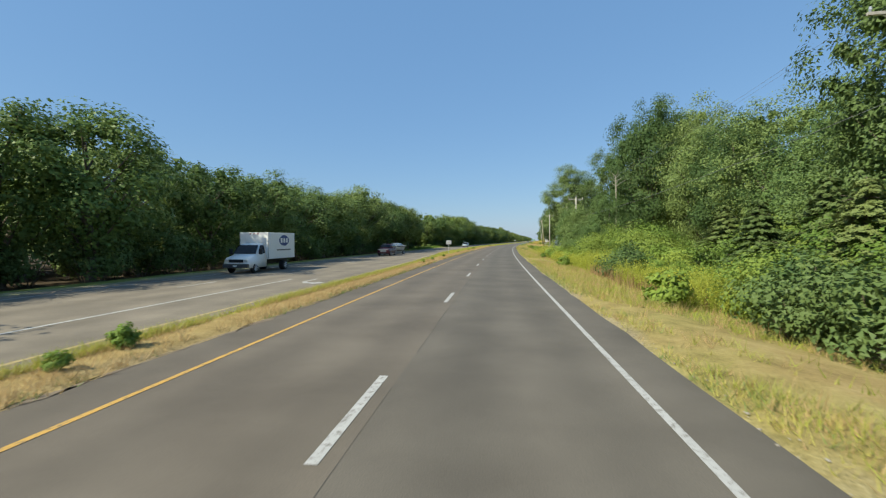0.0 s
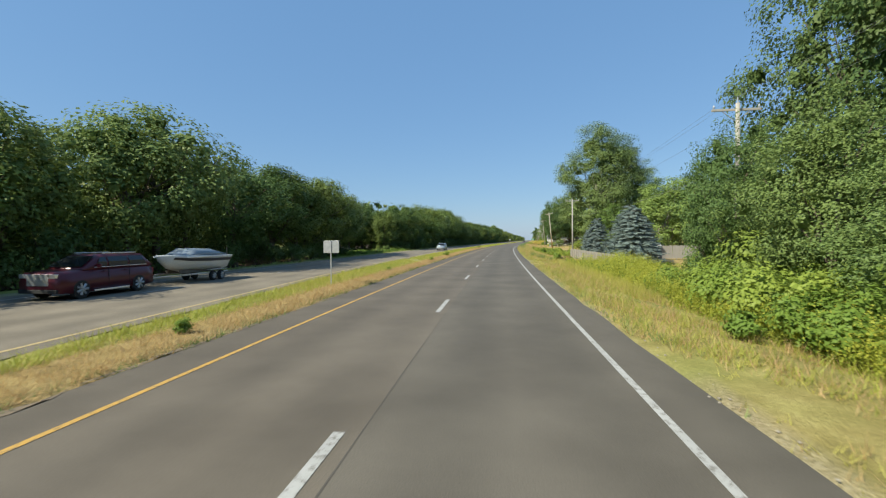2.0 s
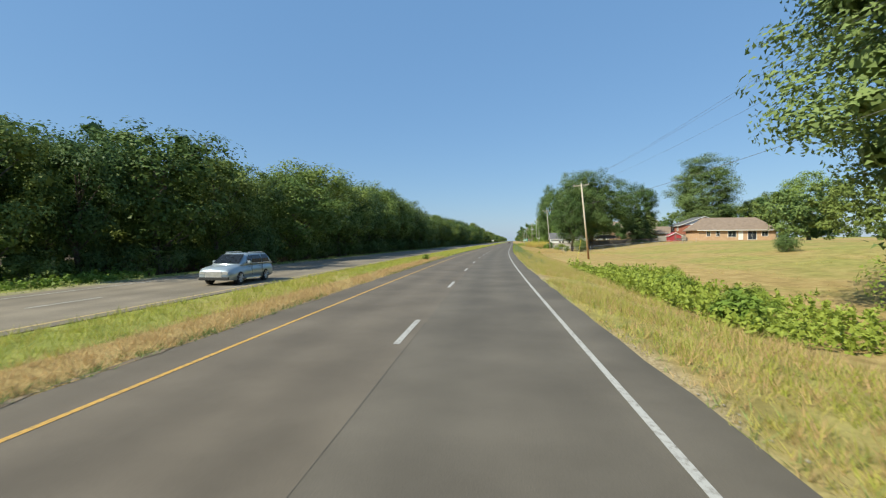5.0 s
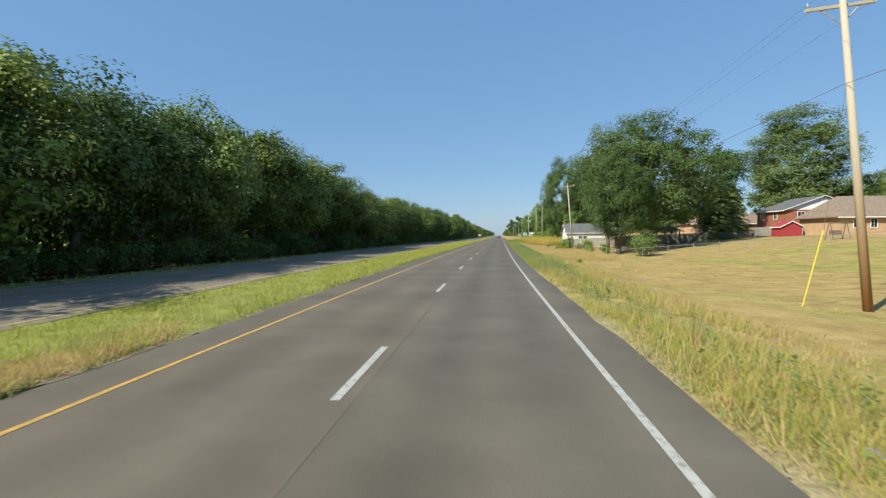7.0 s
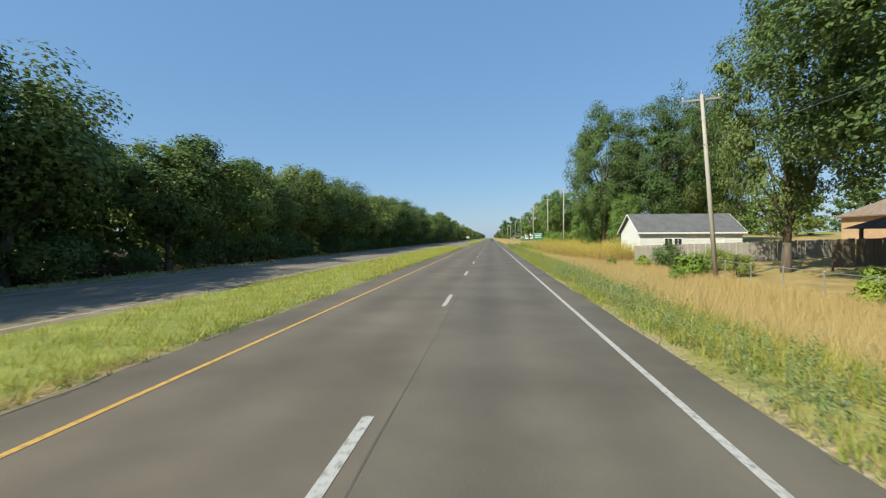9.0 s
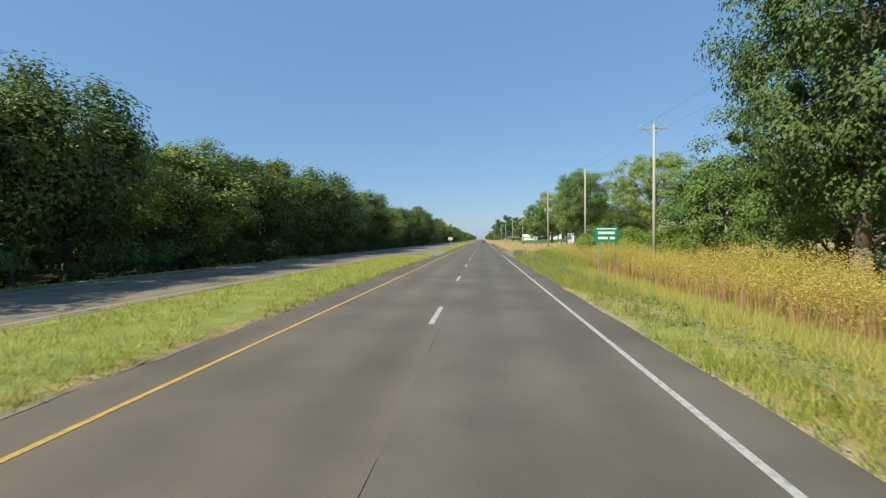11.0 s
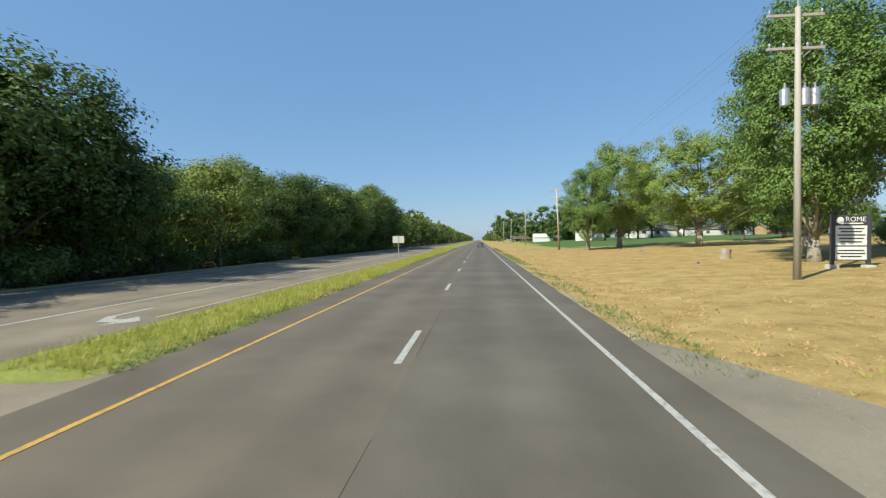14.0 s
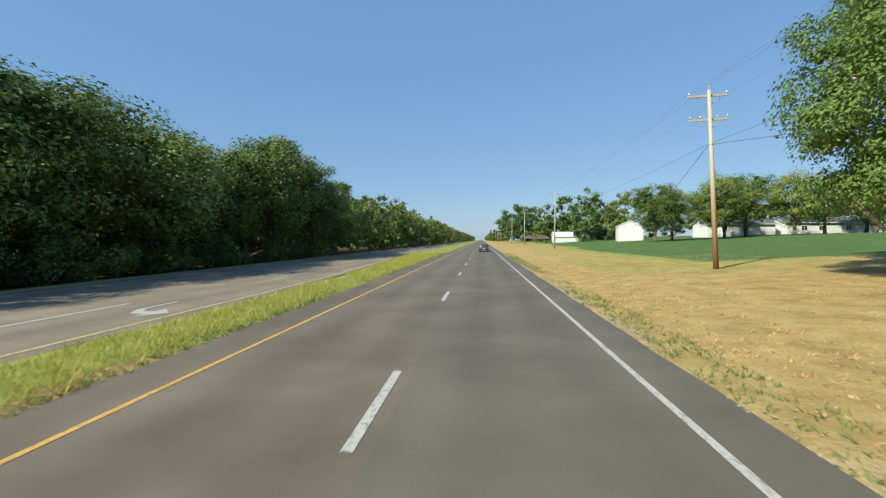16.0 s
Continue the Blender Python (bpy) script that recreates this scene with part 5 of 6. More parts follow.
P = lambda s, l: tuple(float(v) for v in on_road(s, l))
board_fence("board_fence", P(84, 14.9), P(117.2, 14.7), -0.95, -0.95, 1.6, M_FENCE, "weathered grey board fence along the mown strip", 0.2)
board_fence("board_fence", P(106, 25), P(106, 46), -0.7, -0.45, 2.05, M_FENCE, "tan weathered board fence before a house", 0.22)
board_fence("board_fence", P(261, 16.2), P(258, 33), -0.35, 0.3, 1.75, M_FENCE, "pale grey board fence beside the white garage", 0.2)
board_fence("board_fence", P(245, 23.5), P(243, 60), 0.3, 1.6, 1.8, M_FENCED, "dark weathered board fence behind the gardens", 0.25)
board_fence("board_fence", P(243.5, 46), P(242.5, 53), 2.0, 2.3, 1.5, M_FENCE, "grey board fence beside the brick house", 0.25)


def chain_fence(a, b, za, zb, label, h=1.1):
    a, b = Vector((*a, za)), Vector((*b, zb))
    root = empty("chain_link_fence", a.x, a.y, a.z)
    d = b - a
    n = int(d.length / 2.8)
    for i in range(n + 1):
        q = d * (i / n)
        bm = bmesh.new()
        tube(bm, q + Vector((0, 0, -0.2)), q + Vector((0, 0, h)), 0.03, 0.03, 8)
        tube(bm, q + Vector((0, 0, h)), q + Vector((0, 0, h + 0.05)), 0.04, 0.015, 8)
        part("post", bm, M_METAL, root)
    bm = bmesh.new()
    tube(bm, (0, 0, h - 0.03), d + Vector((0, 0, h - 0.03)), 0.022, 0.022, 6)
    part("top_rail", bm, M_METAL, root)
    lines = []
    step, w = 0.16, 0.003
    along, up = d.normalized(), Vector((0, 0, 1))
    k, length = 0, d.length
    x = -h
    while x < length:
        for sgn in (1, -1):
            x0, x1 = (x, x + h) if sgn > 0 else (x + h, x)
            c0, c1 = max(0, min(length, x0)), max(0, min(length, x1))
            if abs(c1 - c0) < 0.05:
                continue
            h0, h1 = (c0 - x0) / (x1 - x0) * h, (c1 - x0) / (x1 - x0) * h
            p0, p1 = along * c0 + up * h0 * 0.97, along * c1 + up * h1 * 0.97
            o = along * w
            lines.append((tuple(p0 - o), tuple(p0 + o), tuple(p1 + o), tuple(p1 - o)))
        x += step
    quads("mesh", np.array(lines), M_METAL, root)
    return tagged(root, label, "fence")


chain_fence(P(219, 17.5), P(217, 46), -0.55, 1.6, "low chain-link fence across the gardens")
chain_fence(P(219, 17.5), P(258, 17.4), -0.55, -0.4, "low chain-link fence along the garden")


# ---- buildings ----
def gable_house(name, label, s, l, turn, length, width, eave, ridge, wall, roof_m, z=None, over=0.4, windows=(), doors=(), siding=0.0, gable=None, category="house", hip=0.0):
    """A house whose ridge runs along its own x; windows: (side, place along it, sill, width, height); sides: front (-y), left (-x), right (+x)."""
    x, y = P(s, l)
    z = float(ground_z(s, l)) if z is None else z
    root = empty(name, x, y, z - 0.05, turn)
    hx, hy = length / 2, width / 2
    bm = bmesh.new()
    if hip:
        box(bm, -hx, hx, -hy, hy, -0.6, eave)
    else:
        ring = [(-hy, -0.6), (hy, -0.6), (hy, eave), (0, ridge - 0.1), (-hy, eave)]
        a = [bm.verts.new((-hx, p, q)) for p, q in ring]
        b = [bm.verts.new((hx, p, q)) for p, q in ring]
        bm.faces.new(a)
        bm.faces.new(b[::-1])
        for i in range(5):
            bm.faces.new((a[i], b[i], b[(i + 1) % 5], a[(i + 1) % 5]))
    part("wall", bm, wall, root)
    slope = (ridge - eave) / hy
    low, t = eave - slope * over, 0.14
    for sy in (-1, 1):
        bm = bmesh.new()
        e0, e1 = -hx - over, hx + over
        r0, r1 = e0 + hip, e1 - hip
        pts = [(e0, sy * (hy + over), low), (e1, sy * (hy + over), low), (r1, 0, ridge), (r0, 0, ridge)]
        lo = [bm.verts.new(p) for p in pts]
        hi = [bm.verts.new((p[0], p[1], p[2] + t)) for p in pts]
        bm.faces.new(lo)
        bm.faces.new(hi)
        for i in range(4):
            bm.faces.new((lo[i], lo[(i + 1) % 4], hi[(i + 1) % 4], hi[i]))
        part("roof", bm, roof_m, root)
        bm = bmesh.new()
        box(bm, e0, e1, sy * (hy + over) - 0.03, sy * (hy + over) + 0.03, low - 0.06, low + t * 0.7)
        part("fascia", bm, M_TRIMW, root)
    if hip:
        for sx in (-1, 1):
            bm = bmesh.new()
            pts = [(sx * (hx + over), -hy - over, low), (sx * (hx + over), hy + over, low), (sx * (hx + over - hip), 0, ridge)]
            lo = [bm.verts.new(p) for p in pts]
            hi = [bm.verts.new((p[0], p[1], p[2] + t)) for p in pts]
            bm.faces.new(lo)
            bm.faces.new(hi)
            for i in range(3):
                bm.faces.new((lo[i], lo[(i + 1) % 3], hi[(i + 1) % 3], hi[i]))
            part("roof", bm, roof_m, root)
    else:
        for sx in (-1, 1):
            for sy in (-1, 1):
                bm = bmesh.new()
                q = sx * (hx + over)
                pts = [(sy * (hy + over), low), (0, ridge), (0, ridge + t), (sy * (hy + over), low + t)]
                a = [bm.verts.new((q - 0.03, p, w)) for p, w in pts]
                b = [bm.verts.new((q + 0.03, p, w)) for p, w in pts]
                bm.faces.new(a)
                bm.faces.new(b)
                for i in range(4):
                    bm.faces.new((a[i], a[(i + 1) % 4], b[(i + 1) % 4], b[i]))
                part("bargeboard", bm, M_TRIMW, root)
    if gable:
        for sx in (-1, 1):
            bm = bmesh.new()
            for q in (sx * (hx + 0.03),):
                bm.faces.new([bm.verts.new(p) for p in ((q, -hy, eave), (q, hy, eave), (q, 0, ridge - 0.1))])
            part("gable_panel", bm, gable, root)
    if siding:
        k = 0
        zz = -0.3
        while zz < ridge - 0.2:
            half = hy if zz < eave else hy * (ridge - 0.1 - zz - siding) / (ridge - 0.1 - eave)
            if half > 0.1:
                for sx in (-1, 1):
                    bm = bmesh.new()
                    q = sx * hx
                    box(bm, q - 0.012, q + 0.02 + 0.004 * (k % 2), -half, half, zz, zz + siding - 0.026)
                    part("siding_board", bm, wall, root)
            if zz + siding < eave:
                for sy in (-1, 1):
                    bm = bmesh.new()
                    q = sy * hy
                    box(bm, -hx, hx, q - 0.02, q + 0.02, zz, zz + siding - 0.026)
                    part("siding_board", bm, wall, root)
            zz += siding
            k += 1
    turn_of = {"front": 0, "right": 90, "back": 180, "left": -90}
    for kind, rows in (("window", windows), ("door", doors)):
        for side, along, sill, w, h in rows:
            face = hy if side in ("front", "back") else hx
            m = pose(0, 0, 0, 0, 0, turn_of[side]) @ pose(along, -face, sill)
            bm = bmesh.new()
            f = 0.08
            for bx in ((-w / 2 - f, -w / 2, 0, h), (w / 2, w / 2 + f, 0, h), (-w / 2 - f, w / 2 + f, -f, 0), (-w / 2 - f, w / 2 + f, h, h + f)):
                box(bm, bx[0], bx[1], -0.07, 0.03, bx[2], bx[3])
            if kind == "window":
                box(bm, -0.02, 0.02, -0.055, -0.02, 0, h)
            bm.transform(m)
            win = part(kind, bm, M_TRIMW, root)
            bm = bmesh.new()
            box(bm, -w / 2, w / 2, -0.035, -0.01, 0, h)
            bm.transform(m)
            part("pane" if kind == "window" else "leaf", bm, M_GLASS if kind == "window" else M_SHED, win)
    return tagged(root, label, category)


gable_house("garage", "white-sided garage with a grey shingle gable roof", 268.4, 23.2, 0, 10.6, 7.0, 2.9, 4.85, M_SHED, M_ROOF, 0.05, 0.35,
            windows=(("front", -2.3, 1.35, 0.75, 0.75), ("front", -1.3, 1.35, 0.75, 0.75)), doors=(("front", 2.9, 0.1, 1.0, 2.0),), siding=0.2, category="garage")
gable_house("brick_house", "two-storey red brick house with a white gable", 253.4, 60.2, 90, 8.6, 12.6, 4.5, 6.9, M_BRICKR, M_ROOF, 2.3, 0.45,
            windows=(("left", -3.6, 2.9, 1.1, 1.2), ("left", 3.9, 3.0, 1.5, 1.0), ("back", -2.5, 2.9, 1.0, 1.2), ("back", 1.6, 2.9, 1.0, 1.2), ("left", 1.2, 0.6, 1.1, 1.2)), gable=M_TRIMW)
gable_house("garden_shed", "small red garden shed with a white-edged gable", 240, 48.9, 90, 2.6, 3.0, 1.9, 2.7, M_RED, M_RED, 1.7, 0.2, category="shed")
gable_house("ranch_house", "low tan brick house with a brown hipped roof", 240, 62.8, 0, 18.5, 9.0, 2.9, 5.9, M_BRICKT, M_ROOFB, 2.4, 0.6,
            windows=(("front", -6.9, 1.0, 0.8, 1.2), ("front", -4.6, 1.0, 0.8, 1.3), ("front", -1.2, 0.8, 1.9, 1.5), ("front", 6.6, 1.0, 1.4, 1.2), ("front", 3.6, 0.1, 2.0, 2.2)), doors=(("front", 0.9, 0.1, 0.95, 2.1),), hip=3.2)
gable_house("ranch_house", "orange-tan brick house with a brown roof behind trees", 270, 53.5, 0, 17, 8.5, 3.4, 5.4, M_BRICKT, M_ROOFB, 1.5, 0.5,
            windows=(("front", -6, 1.4, 1.0, 1.2), ("front", -3.2, 1.4, 1.0, 1.2), ("front", 2, 1.2, 1.8, 1.3)), doors=(("front", -0.6, 0.1, 1.0, 2.1),), hip=3)
gable_house("small_house", "grey-green sided house with a dark gable behind a fence", 147, 71, 0, 12, 9.5, 2.9, 5.0, plain("siding_grey_green", (0.36, 0.39, 0.34), 0.6), M_ROOF, 1.0, 0.6, windows=(("left", -2.8, 1.0, 1.2, 1.2), ("left", 1.4, 1.0, 1.2, 1.2), ("front", -3, 1.0, 1.2, 1.1), ("front", 2, 1.0, 1.2, 1.1)), gable=plain("gable_dark", (0.12, 0.12, 0.1), 0.7))
gable_house("garden_shed", "pale low garden shed with a grey roof behind spruces", 107.5, 23.6, 0, 6.2, 3.6, 2.3, 2.5, plain("pale_siding", (0.5, 0.49, 0.43), 0.6), M_ROOF, -0.85, 0.25, category="shed")
gable_house("white_building", "white gabled building behind the evergreen bushes", 391, 57.6, 58, 14, 15, 4.6, 9.2, M_SHED, M_ROOFB, 1.9, 0.4, windows=(("left", 3.5, 3.2, 0.7, 1.3),), doors=(("left", 0.5, 0.1, 1.0, 2.1),), category="building")
gable_house("brick_house", "tall brick house with a brown roof behind trees", 379, 74.4, -32, 24, 12, 6.8, 11.0, plain("brick_brown", (0.2, 0.12, 0.085), 0.9), M_ROOFB, 2.4, 0.5, windows=(("front", -8, 1.2, 1.2, 1.8), ("front", -4, 1.2, 1.2, 1.8), ("front", 2, 1.2, 1.2, 1.8)))
gable_house("white_house", "low white house beyond the green field", 515, 66, 0, 16, 8, 2.8, 4.2, M_SHED, M_ROOF, 3.4, 0.4, windows=(("front", -4, 1.0, 1.2, 1.1), ("front", 1, 1.0, 1.2, 1.1)))
gable_house("white_house", "long low white house beyond the green field", 514, 86, 0, 20, 8, 2.9, 4.2, M_SHED, M_ROOF, 3.5, 0.4, windows=(("front", -6, 1.0, 1.2, 1.1), ("front", -2, 1.0, 1.2, 1.1), ("front", 4, 1.0, 1.2, 1.1)))
gable_house("ranch_house", "tan brick house beyond the dry lawn", 512, 112, 0, 18, 8, 2.9, 4.4, M_BRICKT, M_ROOFB, 3.6, 0.4, windows=(("front", -4, 1.0, 1.4, 1.1),))
gable_house("white_barn", "tall white metal barn beyond the field", 527, 44, 78, 9, 6.5, 4.0, 5.4, M_SHED, M_SHED, 2.2, 0.15, category="barn", doors=(("left", 0, 0.1, 2.6, 3.0),))
gable_house("garage", "white garage far along the road", 562, 32.5, 0, 9, 7, 2.7, 4.2, M_SHED, M_TRIMW, 0.9, 0.3, category="garage", doors=(("front", 0, 0.1, 4.6, 2.1),))
gable_house("garage", "second white garage far along the road", 585, 42, 0, 7, 6, 2.7, 3.9, M_SHED, M_TRIMW, 0.9, 0.3, category="garage")


def shelter(s, l, z, hx, hy, eave, ridge, name, label, category):
    """An open roof on posts, hipped at its ends."""
    x, y = P(s, l)
    root = empty(name, x, y, z)
    for px in (-hx, 0, hx):
        for py in (-hy, hy):
            bm = bmesh.new()
            box(bm, px - 0.1, px + 0.1, py - 0.1, py + 0.1, -0.3, eave + 0.1, 0.01)
            part("post", bm, M_FENCED, root)
    ex, ey, top = hx + 0.8, hy + 0.8, hx * 0.8
    for pts in ([(-ex, -ey, eave), (ex, -ey, eave), (top, 0, ridge), (-top, 0, ridge)], [(ex, ey, eave), (-ex, ey, eave), (-top, 0, ridge), (top, 0, ridge)],
                [(ex, -ey, eave), (ex, ey, eave), (top, 0, ridge)], [(-ex, ey, eave), (-ex, -ey, eave), (-top, 0, ridge)]):
        bm = bmesh.new()
        bm.faces.new([bm.verts.new(p) for p in pts])
        bmesh.ops.solidify(bm, geom=bm.faces[:], thickness=0.12)
        part("roof", bm, M_ROOFB, root)
    tagged(root, label, category)


shelter(566, 22.5, 0.5, 4, 2.6, 2.2, 3.6, "carport", "open carport with a low brown roof", "carport")
shelter(250, 33.0, 0.6, 2.6, 2.0, 2.3, 3.3, "garden_shelter", "open garden shelter with a brown hipped roof", "shelter")


# ---- signs ----
M_BOARD = plain("sign_back", (0.5, 0.49, 0.44), 0.5, 0, 0.08)


def board_sign(s, l, z, w, h, top, material, label, name, posts=(0,), bars=(), back=None, turn=180.0, double=False):
    """A sign board on posts; its face looks to its own -y."""
    x, y = P(s, l)
    root = empty(name, x, y, z, turn)
    for px in posts:
        bm = bmesh.new()
        box(bm, px - 0.03, px + 0.03, 0.02, 0.06, -0.3, top, 0.004)
        part("post", bm, M_METAL, root)
    for k in ((-0.25, 0.25) if double else (0,)):
        ww = w / (2.04 if double else 1)
        bm = bmesh.new()
        box(bm, k * w * 1.0 - ww / 2, k * w * 1.0 + ww / 2, 0.0, 0.018, top - h, top, 0.006)
        part("panel", bm, material, root)
    for x0, x1, z0, z1, m in bars:
        bm = bmesh.new()
        box(bm, x0, x1, -0.006, 0.0, z0, z1)
        part("text_bar", bm, m, root)
    return tagged(root, label, "sign")


board_sign(53.4, -6.6, 0.05, 0.9, 0.64, 2.3, M_METAL, "grey back of a road sign on the median", "road_sign", turn=176, double=True)
board_sign(392.6, -7.7, 0.03, 1.35, 0.8, 2.75, M_BOARD, "pale back of a double road sign on the median", "road_sign", turn=180, double=True)
board_sign(299, 10.4, -0.5, 1.7, 1.05, 3.6, M_SIGNG, "green highway guide sign on two posts", "guide_sign", (-0.55, 0.55), turn=0,
           bars=((-0.7, 0.7, 3.44, 3.52, M_SIGNW), (-0.6, 0.6, 3.1, 3.28, M_SIGNW), (-0.6, 0.1, 2.72, 2.9, M_SIGNW), (0.25, 0.6, 2.72, 2.9, M_SIGNW)))
board_sign(343.4, 10.5, 0.1, 0.72, 0.62, 2.55, M_SIGNW, "white and green street sign on a post", "street_sign", turn=0,
           bars=((-0.32, 0.32, 2.26, 2.4, M_SIGNG), (-0.3, 0.3, 2.44, 2.5, M_SIGNG), (-0.24, 0.24, 2.02, 2.18, M_SIGNG)))


def stop_sign_back():
    x, y = P(343.7, 10.85)
    root = empty("stop_sign", x, y, 0.1, 70)
    bm = bmesh.new()
    box(bm, -0.03, 0.03, 0.02, 0.06, -0.3, 2.6)
    part("post", bm, M_METAL, root)
    bm = bmesh.new()
    bmesh.ops.create_cone(bm, cap_ends=True, segments=8, radius1=0.41, radius2=0.41, depth=0.012, matrix=pose(0, 0, 2.25, 90, 22.5, 0))
    part("panel", bm, M_METAL, root)
    tagged(root, "octagonal sign seen from its bare metal back", "sign")


stop_sign_back()


def place_sign():
    x, y = P(367.6, 21.2)
    root = empty("notice_board", x, y, 0.72, -4)
    for px in (-0.86, 0.86):
        bm = bmesh.new()
        box(bm, px - 0.08, px + 0.08, -0.08, 0.08, -0.3, 2.9, 0.01)
        part("post", bm, M_INK, root)
        bm = bmesh.new()
        box(bm, px - 0.22, px + 0.22, -0.22, 0.22, -0.3, 0.22, 0.03)
        part("footing", bm, M_CONC, root)
    bm = bmesh.new()
    box(bm, -0.78, 0.78, -0.05, 0.05, 0.45, 2.85, 0.01)
    part("frame", bm, M_INK, root)
    bm = bmesh.new()
    box(bm, -0.74, 0.74, -0.065, -0.05, 1.25, 2.3)
    part("upper_panel", bm, M_SIGNW, root, "white lettered panel")
    bm = bmesh.new()
    box(bm, -0.74, 0.74, -0.065, -0.05, 0.5, 1.18)
    part("lower_panel", bm, M_SIGNW, root, "white lettered panel")
    bm = bmesh.new()
    bmesh.ops.create_cone(bm, cap_ends=True, segments=20, radius1=0.18, radius2=0.18, depth=0.02, matrix=pose(-0.52, -0.06, 2.58, 90, 0, 0))
    part("emblem", bm, M_SIGNW, root)
    cu = bpy.data.curves.new("lettering", "FONT")
    cu.body, cu.size, cu.extrude = "ROME", 0.36, 0.004
    cu.materials.append(M_SIGNW)
    ob = new("lettering", cu)
    ob.parent = root
    ob.matrix_basis = pose(-0.28, -0.06, 2.52, 90, 0, 0)
    for z, w in ((2.42, 0.55), (2.14, 0.6), (1.98, 0.5), (1.8, 0.66), (1.62, 0.58), (1.44, 0.5), (0.98, 0.6), (0.82, 0.66), (0.66, 0.5)):
        bm = bmesh.new()
        box(bm, -w, w, -0.072, -0.066, z - 0.035, z + 0.035)
        part("text_bar", bm, M_INK if z < 2.3 else M_SIGNW, root)
    tagged(root, "black-framed notice board with white lettered panels on posts", "sign")


place_sign()


# ---- small things on the verges ----
def pin_flag(s, l, m):
    x, y = P(s, l)
    root = empty("marker_flag", x, y, float(ground_z(s, l)))
    bm = bmesh.new()
    tube(bm, (0, 0, -0.05), (0, 0, 0.45), 0.004, 0.004, 5)
    part("wire", bm, M_METAL, root)
    bm = bmesh.new()
    box(bm, 0.0, 0.13, -0.002, 0.002, 0.34, 0.45)
    part("flag", bm, m, root)
    tagged(root, "small blue plastic marker flag on a wire", "flag", "marker flags on the lawn")


M_FLAG = plain("flag_blue", (0.02, 0.03, 0.55), 0.6)
for s, l in ((350, 15.5), (351, 17.2), (392, 19), (398, 18.5), (402, 20), (415.7, 20.7), (414, 21.6), (371, 15), (356.5, 19)):
    pin_flag(s, l, M_FLAG)


def stump():
    x, y = P(379, 20.9)
    root = empty("tree_stump", x, y, float(ground_z(379, 20.9)))
    bm = bmesh.new()
    tube(bm, (0, 0, -0.1), (0, 0, 0.35), 0.42, 0.36, 14)
    tube(bm, (0, 0, 0.35), (0.05, 0, 0.78), 0.36, 0.33, 14)
    part("stump_body", bm, M_BARK_PALE, root, smooth_it=False)
    bm = bmesh.new()
    tube(bm, (0.3, 0.1, 0.3), (0.5, 0.1, 0.72), 0.1, 0.06, 8)
    part("snag", bm, M_BARK, root)
    tagged(root, "weathered cut tree stump on the dry lawn", "stump")


stump()


def brush_pile(s, l, r, seed, litter):
    rng = np.random.default_rng(seed)
    x, y = P(s, l)
    root = empty("brush_pile", x, y, float(ground_z(s, l)))
    for i in range(22):
        bm = bmesh.new()
        t, e = rng.uniform(0, 6.28), rng.uniform(-0.05, 0.35)
        c = Vector((rng.normal(0, r * 0.4), rng.normal(0, r * 0.35), abs(rng.normal(0.15, 0.16))))
        d = Vector((math.cos(t), math.sin(t), e)) * rng.uniform(0.2, 0.55)
        tube(bm, c - d, c + d, 0.022, 0.011, 5)
        part("stick", bm, M_BARK, root)
    n = 420
    pts = rng.normal(size=(n, 3)) * np.array([r * 0.45, r * 0.4, 0.14]) + np.array([0, 0, 0.2])
    quads("leaf_litter", leaf_quads(pts, unit(rng.normal(size=(n, 3)) + np.array([0, 0, 0.8])), 0.13, 0.06, rng), litter, root)["kind"] = "stuff"
    tagged(root, "heap of cut brush and dead sticks", "brush pile")


brush_pile(101, 11.0, 0.75, 81, M_BARK)
brush_pile(98.4, 11.4, 0.85, 82, M_REED)
brush_pile(97, 12.9, 0.6, 84, M_GRASS_S)
brush_pile(109.6, 13.4, 0.6, 83, M_REED)


def dead_tree(s, l, h):
    """A bare snag whose pale top stands out of the thicket."""
    rng = np.random.default_rng(95)
    x, y = P(s, l)
    root = empty("dead_tree", x, y, float(ground_z(s, l)))
    bm = bmesh.new()
    tube(bm, (0, 0, -0.2), (0.1, 0, h * 0.6), 0.17, 0.12, 8)
    tube(bm, (0.1, 0, h * 0.6), (0, 0, h), 0.12, 0.05, 8)
    part("trunk", bm, M_BARK_PALE, root, smooth_it=True)
    for k in range(11):
        bm = bmesh.new()
        z, a = h - 1.5 + 0.16 * k, 2.4 * k
        q = Vector((math.cos(a), math.sin(a), rng.uniform(0.4, 1.2))) * rng.uniform(0.5, 1.1)
        tube(bm, (0, 0, z), Vector((0, 0, z)) + q * 0.6, 0.04, 0.028, 5)
        tube(bm, Vector((0, 0, z)) + q * 0.6, Vector((0, 0, z)) + q + Vector((rng.normal() * 0.15, rng.normal() * 0.15, 0.15)), 0.028, 0.01, 5)
        part("branch", bm, M_BARK_PALE, root)
    tagged(root, "bare pale dead tree among the leafy thicket", "tree")


dead_tree(46.6, 18.3, 12.3)


